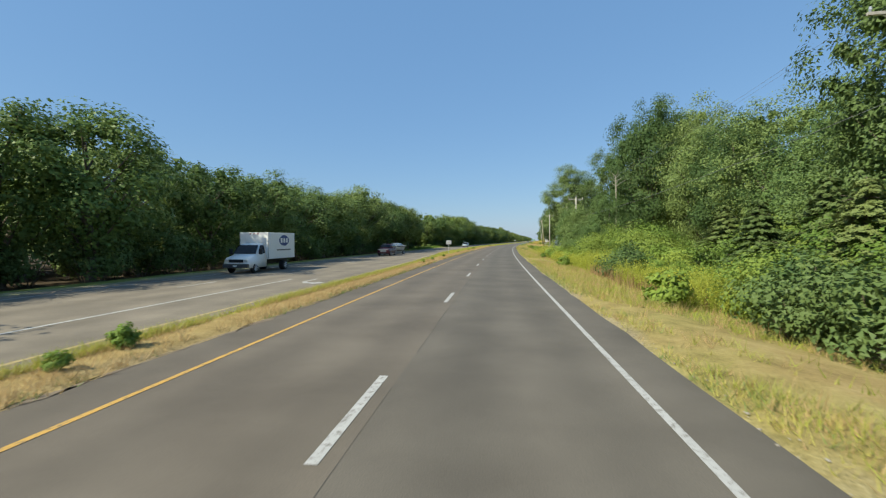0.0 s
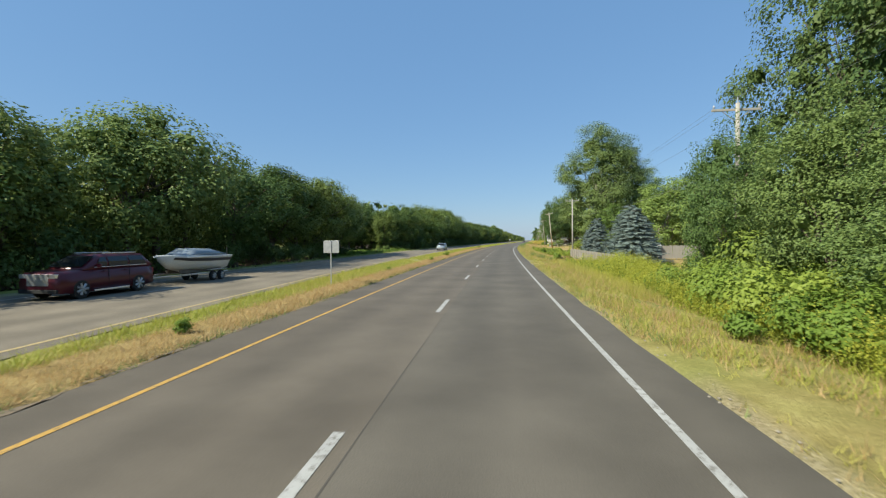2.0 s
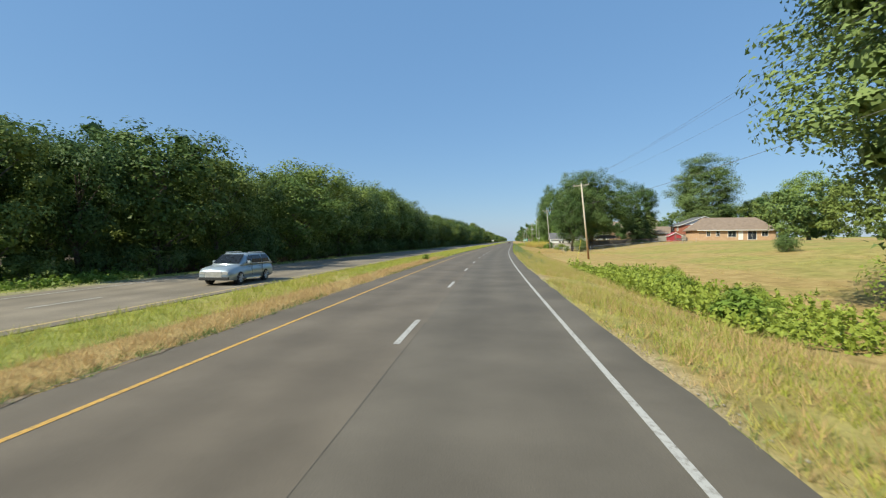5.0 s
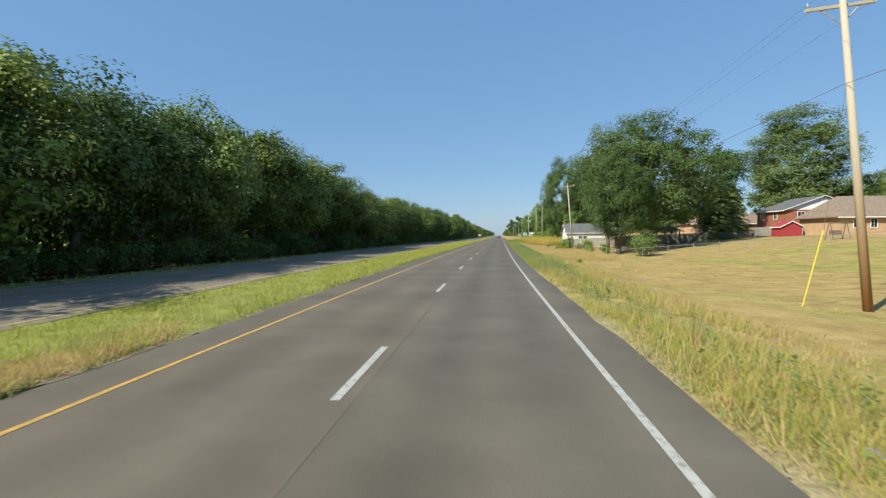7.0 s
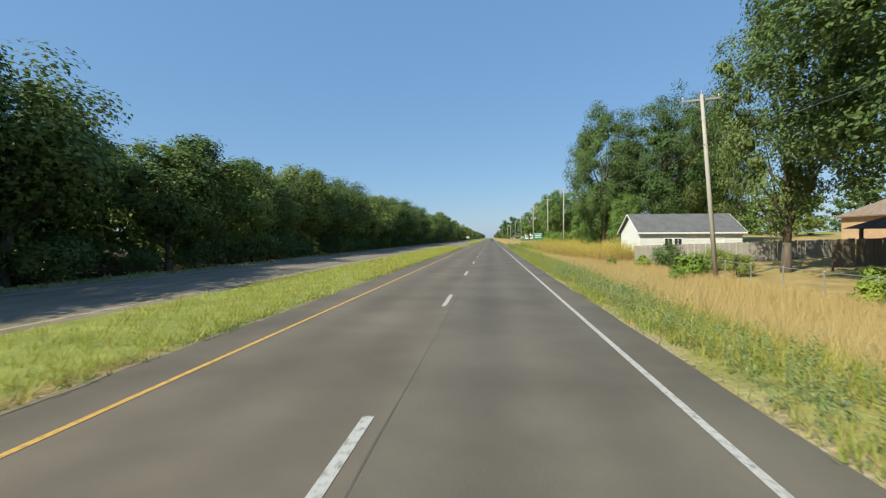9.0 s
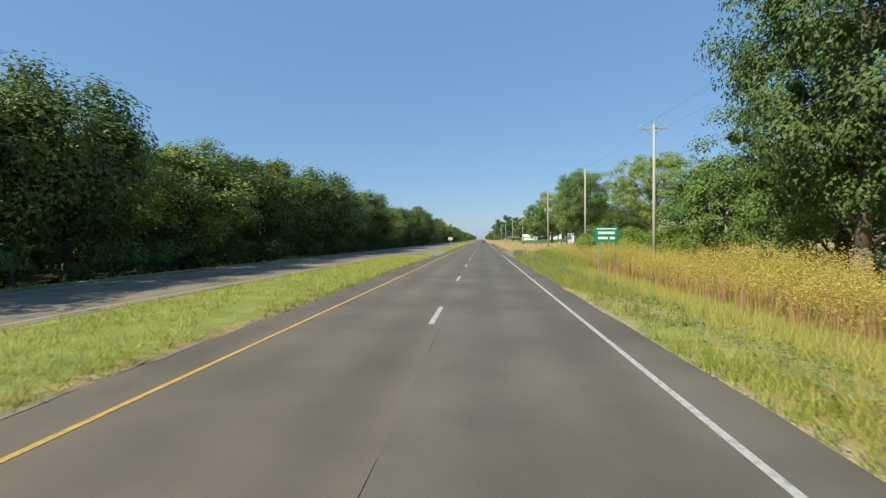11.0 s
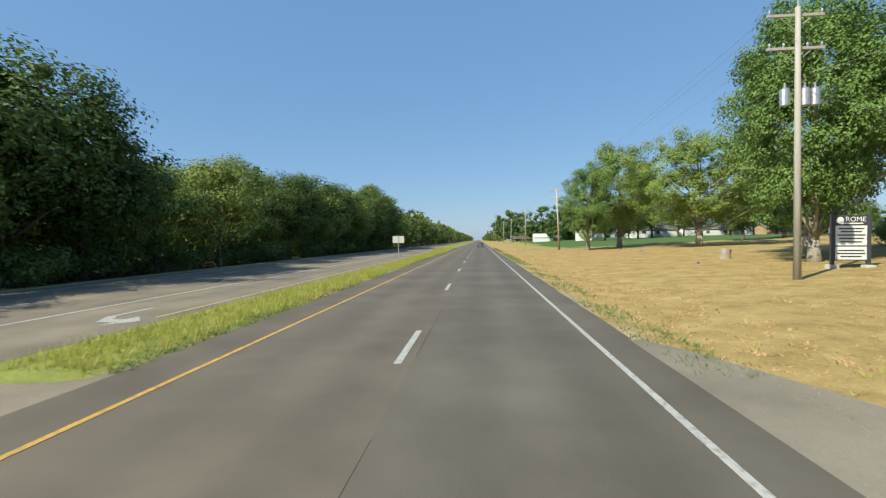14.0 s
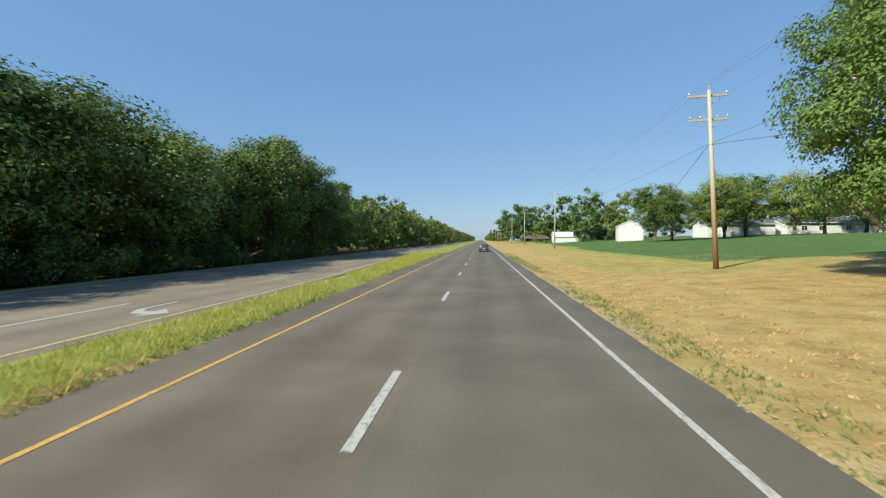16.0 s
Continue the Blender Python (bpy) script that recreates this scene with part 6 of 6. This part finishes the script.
def guy_wire():
    x, y = P(179.7, 16.2)
    root = empty("guy_wire", x, y, -0.5)
    bm = bmesh.new()
    tube(bm, (-0.75, 0, 9.8), (-1.02, 0.85, 2.9), 0.008, 0.008, 5)
    part("cable", bm, M_WIRE, root)
    bm = bmesh.new()
    tube(bm, (-1.02, 0.85, 3.0), (-1.5, 1.2, -0.1), 0.024, 0.024, 8)
    part("guard", bm, plain("guard_yellow", (0.75, 0.62, 0.08), 0.5), root, "yellow plastic guard")
    tagged(root, "anchor cable of a pole with a yellow guard", "guy wire")


guy_wire()
x0, y0, z0, _ = tops[8]
wire((x0, y0, z0 - 3.3), (x0 + 26, y0 - 22, z0 - 1.5), 0.5, 0.02)
wire((x0, y0, z0 - 3.3), (*P(520, 44), 6.4), 1.0, 0.018)
x0, y0, z0, _ = tops[7]
wire((x0, y0, z0 - 3.6), (x0 + 22, y0 + 8, z0 - 5.0), 0.4, 0.018)


def turn_arrow(s, l):
    """A painted arrow for traffic that comes the other way and turns to its left."""
    pts = [(-0.1, 0.0), (0.1, 0.0), (0.1, 1.3), (0.5, 1.75), (1.0, 1.75), (1.0, 1.35), (1.75, 1.95), (1.0, 2.55), (1.0, 2.15), (0.4, 2.15), (-0.1, 1.5)]
    x, y = P(s, l)
    bm = bmesh.new()
    bm.faces.new([bm.verts.new((0.85 * px, -1.25 * py, 0.007)) for px, py in pts])
    bmesh.ops.triangulate(bm, faces=bm.faces[:])
    ob = part("turn_arrow", bm, M_WHITE)
    ob.matrix_world = pose(x, y, 0, 0, 0, heading(s))
    tagged(ob, "white painted turning arrow on pale asphalt", "road marking", kind="structure")


turn_arrow(410.5, float(opp_yellow(410)) - 1.9)
turn_arrow(6.3, float(opp_yellow(6)) - 1.7)
turn_arrow(356.8, float(opp_yellow(355)) - 1.5)


def garden_swing(s, l):
    """A wooden swing bench hung in its frame."""
    x, y = P(s, l)
    root = empty("garden_swing", x, y, float(ground_z(s, l)), 12)
    for sx in (-1.15, 1.15):
        for sy in (-0.55, 0.55):
            bm = bmesh.new()
            tube(bm, (sx, sy, -0.1), (sx * 0.97, sy * 0.12, 2.0), 0.05, 0.045, 8)
            part("leg", bm, M_FENCED, root)
    bm = bmesh.new()
    tube(bm, (-1.25, 0, 2.0), (1.25, 0, 2.0), 0.055, 0.055, 8)
    part("top_beam", bm, M_FENCED, root)
    bm = bmesh.new()
    for k in range(5):
        box(bm, -0.85, 0.85, -0.3 + 0.12 * k, -0.2 + 0.12 * k, 0.48, 0.51)
    part("seat", bm, M_FENCED, root)
    bm = bmesh.new()
    for k in range(5):
        box(bm, -0.85, 0.85, 0.3, 0.33, 0.56 + 0.11 * k, 0.65 + 0.11 * k)
    part("backrest", bm, M_FENCED, root)
    for sx in (-0.8, 0.8):
        bm = bmesh.new()
        tube(bm, (sx, -0.25, 0.5), (sx, 0, 2.0), 0.012, 0.012, 5)
        tube(bm, (sx, 0.3, 0.5), (sx, 0, 2.0), 0.012, 0.012, 5)
        part("chain", bm, M_WIRE, root)
    tagged(root, "dark wooden garden swing on the lawn", "swing")


garden_swing(222, 44.2)


# ---- vehicles ----
M_RIM = plain("alloy", (0.5, 0.5, 0.5), 0.4, 0.6)
def wheel(root, x, y, r, w):
    bm = bmesh.new()
    bmesh.ops.create_cone(bm, cap_ends=True, segments=24, radius1=r, radius2=r, depth=w, matrix=pose(x, y, r, 0, 90, 0))
    bmesh.ops.bevel(bm, geom=[e for e in bm.edges if len(e.link_faces) == 2 and any(len(f.verts) > 4 for f in e.link_faces)], offset=0.04, segments=2, affect="EDGES")
    tyre = part("wheel", bm, M_BLACK, root)
    bm = bmesh.new()
    sx = 1 if x > 0 else -1
    # flat black disc stands for the shaded hollow between the spokes
    bmesh.ops.create_cone(bm, cap_ends=True, segments=18, radius1=r * 0.66, radius2=r * 0.66, depth=0.012, matrix=pose(x + sx * (w / 2 + 0.002), y, r, 0, 90 * sx, 0))
    part("spoke_gap_shade", bm, M_BLACK, tyre)
    bm = bmesh.new()
    for k in range(7):
        a = 6.283 * k / 7
        c, q = (x + sx * (w / 2 + 0.02)), r * 0.62
        tube(bm, (c, y, r), (c - sx * 0.008, y + q * math.cos(a), r + q * math.sin(a)), r * 0.1, r * 0.13, 5)
    part("rim", bm, M_RIM, tyre)


def loft(bm, rings):
    """A closed body through rings of equal length."""
    rows = [[bm.verts.new(p) for p in ring] for ring in rings]
    n = len(rows[0])
    for a, b in zip(rows, rows[1:]):
        for i in range(n):
            bm.faces.new((a[i], a[(i + 1) % n], b[(i + 1) % n], b[i]))
    bm.faces.new(rows[0][::-1])
    bm.faces.new(rows[-1])


def section(y, z0, z1, w0, w1, r=0.12):
    """Cross-section at y, from z0 to z1, half widths w0 below and w1 above."""
    return [(-w0, y, z0), (-w0 - 0.02, y, (z0 + z1) / 2), (-w1, y, z1 - r), (-w1 + r, y, z1), (w1 - r, y, z1), (w1, y, z1 - r), (w0 + 0.02, y, (z0 + z1) / 2), (w0, y, z0)]


def car(name, paint, label, length=4.9, width=1.9, h=1.75, hood=1.05, wheel_r=0.37, category="car", grille_h=0.35, nose=0.28):
    """Front towards its own -y, standing on z = 0."""
    root = empty(name, 0, 0, 0)
    w, L = width / 2, length / 2
    bm = bmesh.new()
    loft(bm, [section(-L, 0.38, hood - nose, w * 0.84, w * 0.8), section(-L + 0.12, 0.28, hood - nose * 0.36, w * 0.95, w * 0.88), section(-L + 0.6, 0.26, hood - 0.03, w, w * 0.92),
              section(-L + 1.35, 0.26, hood + 0.04, w, w * 0.95), section(0, 0.26, hood + 0.06, w, w * 0.96), section(L - 0.5, 0.28, hood + 0.06, w, w * 0.95),
              section(L - 0.08, 0.34, hood, w * 0.95, w * 0.9), section(L, 0.42, hood - 0.2, w * 0.88, w * 0.84)])
    part("body", bm, paint, root, smooth_it=True)
    bm = bmesh.new()
    loft(bm, [section(-L + 1.15, hood - 0.02, hood + 0.08, w * 0.9, w * 0.86, 0.03), section(-L + 1.95, hood - 0.02, h - 0.05, w * 0.93, w * 0.78), section(-0.1, hood - 0.02, h, w * 0.94, w * 0.8),
              section(L - 0.5, hood - 0.02, h - 0.04, w * 0.93, w * 0.78), section(L - 0.1, hood - 0.02, hood + 0.15, w * 0.9, w * 0.8, 0.04)])
    part("cabin", bm, paint, root, smooth_it=True)

    def glass(pts, nm="window"):
        b2 = bmesh.new()
        b2.faces.new([b2.verts.new(p) for p in pts])
        bmesh.ops.solidify(b2, geom=b2.faces[:], thickness=0.01)
        part(nm, b2, M_GLASS, root)

    z0, z1 = hood + 0.1, h - 0.14
    glass([(-w * 0.82, -L + 1.12, z0 + 0.03), (w * 0.82, -L + 1.12, z0 + 0.03), (w * 0.68, -L + 1.82, z1 + 0.07), (-w * 0.68, -L + 1.82, z1 + 0.07)], "windscreen")
    glass([(-w * 0.78, L - 0.1, z0 + 0.1), (w * 0.78, L - 0.1, z0 + 0.1), (w * 0.66, L - 0.62, z1 + 0.06), (-w * 0.66, L - 0.62, z1 + 0.06)], "rear_window")
    for sx in (-1, 1):
        for y0, y1, k in ((-L + 1.75, -0.25, 0.3), (-0.15, 0.85, 0.0), (0.95, L - 0.75, -0.25)):
            zm = (hood - 0.02 + h) / 2
            a, c, b = sx * (w * 0.94 + 0.032), sx * (w * 0.94 + 0.034), sx * (w * 0.83 + 0.03)
            low, high = (y0 - max(k, 0) * 0.6, y1 + max(-k, 0)), (y0 + max(k, 0) * 0.6, y1)
            mid = ((low[0] + high[0]) / 2, (low[1] + high[1]) / 2)
            b2 = bmesh.new()
            v = [b2.verts.new(p) for p in ((a, low[0], z0), (a, low[1], z0), (c, mid[0], zm), (c, mid[1], zm), (b, high[0], z1 + 0.02), (b, high[1], z1 + 0.02))]
            b2.faces.new((v[0], v[1], v[3], v[2]))
            b2.faces.new((v[2], v[3], v[5], v[4]))
            part("window", b2, M_GLASS, root)
        bm = bmesh.new()
        tube(bm, (sx * w * 0.985, -L + 1.55, z0 - 0.02), (sx * w * 0.985, L - 0.5, z0 - 0.02), 0.014, 0.014, 5)
        part("window_trim", bm, M_CHROME, root)
        bm = bmesh.new()
        tube(bm, (sx * w * 0.72, -L + 2.2, h + 0.03), (sx * w * 0.72, L - 0.9, h + 0.03), 0.022, 0.022, 6)
        part("roof_rail", bm, M_CHROME, root)
        for y in (-0.2, 0.9):
            bm = bmesh.new()
            box(bm, sx * (w - 0.005), sx * (w + 0.024), y - 0.006, y + 0.006, 0.45, hood, 0.002)
            part("door_seam", bm, M_BLACK, root)
            bm = bmesh.new()
            box(bm, sx * (w + 0.0), sx * (w + 0.045), y - 0.28, y - 0.1, hood - 0.1, hood - 0.07, 0.006)
            part("door_handle", bm, paint, root)
        bm = bmesh.new()
        box(bm, sx * w * 0.94, sx * (w + 0.03), -L + 1.5, L - 1.55, 0.25, 0.32, 0.01)
        part("running_board", bm, M_CHROME, root)
        bm = bmesh.new()
        box(bm, sx * w * 0.52, sx * w * 0.86, -L - 0.015, -L + 0.12, hood - nose - 0.14, hood - nose + 0.02, 0.02)
        part("headlight", bm, M_CHROME, root)
        bm = bmesh.new()
        box(bm, sx * w * 0.7, sx * w * 0.9, L - 0.1, L + 0.015, hood - 0.35, hood - 0.1, 0.02)
        part("tail_light", bm, M_RED, root)
        bm = bmesh.new()
        box(bm, sx * (w + 0.02), sx * (w + 0.2), -L + 1.6, -L + 1.72, hood + 0.08, hood + 0.24, 0.03)
        part("door_mirror", bm, paint, root)
        for y in (-L + 0.95, L - 1.0):
            wheel(root, sx * (w - 0.1), y, wheel_r, 0.24)
    bm = bmesh.new()
    box(bm, -w * 0.5, w * 0.5, -L - 0.02, -L + 0.1, hood - nose - 0.02 - grille_h, hood - nose + 0.02, 0.02)
    part("grille", bm, M_CHROME if grille_h > 0.3 else M_BLACK, root)
    bm = bmesh.new()
    box(bm, -w * 0.9, w * 0.9, -L - 0.03, -L + 0.15, 0.3, 0.46, 0.03)
    part("bumper", bm, M_BLACK, root)
    bm = bmesh.new()
    box(bm, -w * 0.9, w * 0.9, L - 0.15, L + 0.03, 0.34, 0.5, 0.03)
    part("bumper", bm, M_BLACK, root)
    bm = bmesh.new()
    box(bm, -0.16, 0.16, L + 0.005, L + 0.02, hood - 0.45, hood - 0.33)
    part("number_plate", bm, M_SIGNW, root)
    return tagged(root, label, category)


def stand(thing, s, l, turn=0.0):
    x, y = P(s, l)
    thing.matrix_world = pose(x, y, 0.0, 0, 0, heading(s) + turn)


M_SILVER = plain("paint_silver_blue", (0.36, 0.42, 0.46), 0.28, 0.5, 0.04)
M_MAROON = plain("paint_maroon", (0.085, 0.012, 0.02), 0.3, 0.1, 0.05)
M_VAN = plain("paint_white", (0.8, 0.79, 0.75), 0.35, 0, 0.04)
M_GREYCAR = plain("paint_grey", (0.12, 0.12, 0.125), 0.3, 0.4, 0.05)
stand(car("suv", M_SILVER, "silver-blue suv driving on the opposite road", 4.6, 1.85, 1.68, 1.02), 133, -12.3)
stand(car("suv", M_MAROON, "dark maroon suv towing a boat trailer", 4.85, 1.9, 1.8, 1.17, 0.4, grille_h=0.42, nose=0.13), 49.0, float(inner_line(60)) - 5.4)
ahead = car("car", M_GREYCAR, "grey car ahead in the same lane", 4.7, 1.85, 1.6, 0.98)
stand(ahead, 483, 1.9, 180)


def boat_trailer():
    x, y = P(55.4, float(inner_line(60)) - 5.4)
    boat, trailer = empty("boat", x, y, 0, heading(69)), empty("boat_trailer", x, y, 0, heading(69))
    hull = mottled("hull_white", (0.6, 0.6, 0.57), (0.7, 0.7, 0.67), 1, 20, 0.3)
    bm = bmesh.new()
    rings = []
    for y, keel, w0, w1, top in ((-3.1, 1.5, 0.02, 0.12, 1.75), (-2.4, 0.95, 0.2, 0.7, 1.75), (-1.2, 0.68, 0.5, 1.08, 1.7), (0.4, 0.62, 0.7, 1.18, 1.66), (2.6, 0.62, 0.75, 1.16, 1.64)):
        rings.append([(0, y, keel), (-w0, y, keel + 0.22), (-w1, y, top), (-w1 * 0.9, y, top + 0.04), (w1 * 0.9, y, top + 0.04), (w1, y, top), (w0, y, keel + 0.22)])
    loft(bm, rings)
    part("hull", bm, hull, boat, smooth_it=True)
    for sx, (i, j) in ((-1, (1, 2)), (1, (6, 5))):
        verts, faces = [], []
        for ring in rings[1:]:
            a, b = Vector(ring[i]), Vector(ring[j])
            for f in (0.6, 0.84):
                q = a.lerp(b, f)
                verts.append((q.x + sx * 0.03, q.y, q.z))
        for k in range(len(verts) // 2 - 1):
            faces.append((2 * k, 2 * k + 1, 2 * k + 3, 2 * k + 2))
        link_mesh("stripe", verts, faces, M_INK, boat, "dark painted stripe")
    bm = bmesh.new()
    tube(bm, (1.0, 2.2, 1.6), (1.0, 2.25, 2.25), 0.03, 0.03, 6)
    part("pole", bm, M_BLACK, boat)
    bm = bmesh.new()
    loft(bm, [section(-1.5, 1.66, 1.8, 0.85, 0.8, 0.05), section(-0.7, 1.66, 2.2, 0.95, 0.72), section(0.8, 1.66, 2.15, 1.0, 0.75), section(2.4, 1.64, 1.8, 1.0, 0.9, 0.05)])
    part("cover", bm, plain("boat_screen", (0.2, 0.24, 0.28), 0.15), boat, "blue-grey tinted windscreen and cockpit", smooth_it=True)
    for sx in (-1, 1):
        bm = bmesh.new()
        box(bm, sx * 1.12, sx * 1.2, -2.0, 2.6, 1.62, 1.7, 0.02)
        part("rub_rail", bm, M_TRIMW, boat)
    bm = bmesh.new()
    box(bm, -0.25, 0.25, 2.55, 3.0, 0.7, 1.8, 0.08)
    part("outboard_motor", bm, M_BLACK, boat)
    tagged(boat, "white motor boat with a dark stripe on a trailer", "boat")
    for sx in (-1, 1):
        bm = bmesh.new()
        box(bm, sx * 0.85, sx * 0.95, -2.2, 2.4, 0.5, 0.6, 0.01)
        part("frame_rail", bm, M_METAL, trailer)
        bm = bmesh.new()
        box(bm, sx * 0.86, sx * 1.16, 0.2, 2.0, 0.72, 0.77, 0.02)
        part("mudguard", bm, M_METAL, trailer)
        for y in (0.65, 1.5):
            wheel(trailer, sx * 1.0, y, 0.33, 0.2)
        bm = bmesh.new()
        box(bm, sx * 0.4, sx * 0.5, -1.8, 2.3, 0.6, 0.85, 0.01)
        part("bunk", bm, M_FENCED, trailer)
    bm = bmesh.new()
    tube(bm, (0.85, -2.1, 0.55), (0, -4.1, 0.5), 0.05, 0.05, 6)
    tube(bm, (-0.85, -2.1, 0.55), (0, -4.1, 0.5), 0.05, 0.05, 6)
    part("drawbar", bm, M_METAL, trailer)
    for ob in (boat, trailer):
        ob.scale = (0.88, 0.88, 0.88)
    tagged(trailer, "galvanised boat trailer with twin axles", "trailer")


boat_trailer()


def box_truck():
    root = empty("box_truck", 0, 0, 0)
    bm = bmesh.new()
    loft(bm, [section(-3.3, 0.5, 0.95, 0.86, 0.84), section(-3.2, 0.4, 1.15, 0.96, 0.9), section(-2.4, 0.4, 1.3, 1.0, 0.92), section(-2.2, 0.4, 1.36, 1.0, 0.94), section(-1.55, 0.4, 2.1, 1.0, 0.8), section(-0.9, 0.4, 2.2, 1.0, 0.85)])
    part("cab", bm, M_VAN, root, smooth_it=True)
    bm = bmesh.new()
    box(bm, -1.15, 1.15, -0.9, 3.4, 0.95, 3.0, 0.03)
    part("cargo_box", bm, M_VAN, root)
    for x in (-1.15, 1.15):
        for y in (-0.9, 3.4):
            bm = bmesh.new()
            box(bm, x - 0.025, x + 0.025, y - 0.025, y + 0.025, 0.95, 3.02, 0.006)
            part("corner_trim", bm, M_METAL, root)
    bm = bmesh.new()
    box(bm, -0.5, 0.5, -0.9, 3.4, 0.6, 0.95)
    part("chassis", bm, M_BLACK, root)
    blue = plain("logo_blue", (0.03, 0.06, 0.2), 0.5)
    for sx in (-1, 1):
        bm = bmesh.new()
        bmesh.ops.create_cone(bm, cap_ends=True, segments=28, radius1=0.6, radius2=0.6, depth=0.012, matrix=pose(sx * 1.156, 1.6, 2.38, 0, 90, 0) @ Matrix.Diagonal((0.72, 1.35, 1, 1)))
        part("emblem", bm, blue, root)
        for y in (1.15, 1.6, 2.05):
            bm = bmesh.new()
            box(bm, sx * 1.163, sx * 1.168, y - 0.15, y + 0.15, 2.2, 2.56, 0.002)
            part("emblem_bar", bm, M_VAN, root)
        bm = bmesh.new()
        box(bm, sx * 1.151, sx * 1.157, 0.4, 2.7, 1.58, 1.68)
        part("text_bar", bm, M_GREYCAR, root)
        bm = bmesh.new()
        bm.faces.new([bm.verts.new(p) for p in ((sx * 1.0, -2.05, 1.42), (sx * 1.0, -1.1, 1.42), (sx * 0.89, -1.1, 2.02), (sx * 0.86, -1.6, 2.02))])
        bmesh.ops.solidify(bm, geom=bm.faces[:], thickness=0.02)
        part("side_window", bm, M_GLASS, root)
        bm = bmesh.new()
        box(bm, sx * 1.05, sx * 1.3, -2.1, -2.0, 1.35, 1.75, 0.03)
        part("door_mirror", bm, M_BLACK, root)
        bm = bmesh.new()
        box(bm, sx * 0.6, sx * 0.88, -3.32, -3.2, 0.85, 1.02, 0.02)
        part("headlight", bm, M_CHROME, root)
        wheel(root, sx * 0.88, -2.45, 0.38, 0.25)
        wheel(root, sx * 0.88, 1.9, 0.38, 0.4)
    bm = bmesh.new()
    bm.faces.new([bm.verts.new(p) for p in ((-0.88, -2.2, 1.4), (0.88, -2.2, 1.4), (0.74, -1.62, 2.04), (-0.74, -1.62, 2.04))])
    bmesh.ops.solidify(bm, geom=bm.faces[:], thickness=-0.03)
    part("windscreen", bm, M_GLASS, root)
    bm = bmesh.new()
    box(bm, -0.55, 0.55, -3.33, -3.2, 0.8, 1.02, 0.02)
    part("grille", bm, M_BLACK, root)
    bm = bmesh.new()
    box(bm, -0.95, 0.95, -3.45, -3.2, 0.42, 0.7, 0.04)
    part("bumper", bm, M_GREYCAR, root)
    bm = bmesh.new()
    box(bm, -0.15, 0.15, -3.46, -3.45, 0.5, 0.62)
    part("number_plate", bm, M_SIGNW, root)
    for x in (-0.3, 0, 0.3):
        bm = bmesh.new()
        box(bm, x - 0.06, x + 0.06, -0.93, -0.9, 2.86, 2.92)
        part("marker_lamp", bm, M_RED, root)
    return tagged(root, "white box truck with a dark oval emblem on its side", "truck")


stand(box_truck(), 13.2, float(inner_line(10)) - 6.1)


# ---- concrete apron at the side road's corner ----
def apron():
    verts, faces = [], []
    ls = list(np.arange(9.4, 12.6, 0.5))
    rng = np.random.default_rng(91)
    for l in ls:
        s1 = float(side_near(l)) + 0.05
        s0 = s1 - 0.5 - 0.2 * math.sin(2 * l) + rng.normal(0, 0.08)
        for s in (s0, s1):
            x, y = P(s, l)
            verts += [(x, y, float(ground_z(s, l)) + 0.03), (x, y, float(ground_z(s, l)) - 0.12)]
    for i in range(len(ls) - 1):
        a = 4 * i
        faces += [(a, a + 2, a + 6, a + 4), (a + 1, a, a + 4, a + 5), (a + 2, a + 3, a + 7, a + 6)]
    tagged(link_mesh("concrete_apron", verts, faces, M_GRAVEL), "broken pale concrete edging beside the side road", "edging", kind="structure")


apron()


def sand_apron():
    """Sandy dirt between the weeds and the curve of the side road."""
    rng = np.random.default_rng(92)
    outer = [(323.2, 5.04), (324.2, 5.05), (325.2, 5.06), (326.4, 5.08)] + [(float(side_near(l)) + 0.06, l) for l in np.arange(5.1, 9.6, 0.3)]
    k = np.linspace(0, 1, len(outer))
    inner_s = np.interp(k, np.linspace(0, 1, 8), (323.2, 324.2, 325.6, 327.2, 329, 330.4, 331.6, 332.4))
    verts, faces = [], []
    for (so, lo), si in zip(outer, inner_s):
        li = float(CORNER(si)) + rng.normal(0.12, 0.06)
        for f in (0.0, 0.5, 1.0):
            s, l = so + (si - so) * f, lo + (li - lo) * f
            verts.append((*P(s, l), max(0.012, float(ground_z(s, l)) + 0.012) + 0.02 * f * (1 - f) + rng.normal(0, 0.004)))
    for i in range(len(outer) - 1):
        for j in (0, 1):
            a = 3 * i + j
            faces.append((a, a + 3, a + 4, a + 1))
    tagged(link_mesh("sand_apron", verts, faces, mottled("sandy_dirt", (0.27, 0.2, 0.125), (0.45, 0.35, 0.235), 2.5, 30, 0.95)), "sandy tan dirt at the side road's corner", "dirt", kind="structure")


sand_apron()


# ---- the patterns themselves go ----
for thing in STASH:
    for o in list(thing.children_recursive):
        bpy.data.objects.remove(o)
    bpy.data.objects.remove(thing)
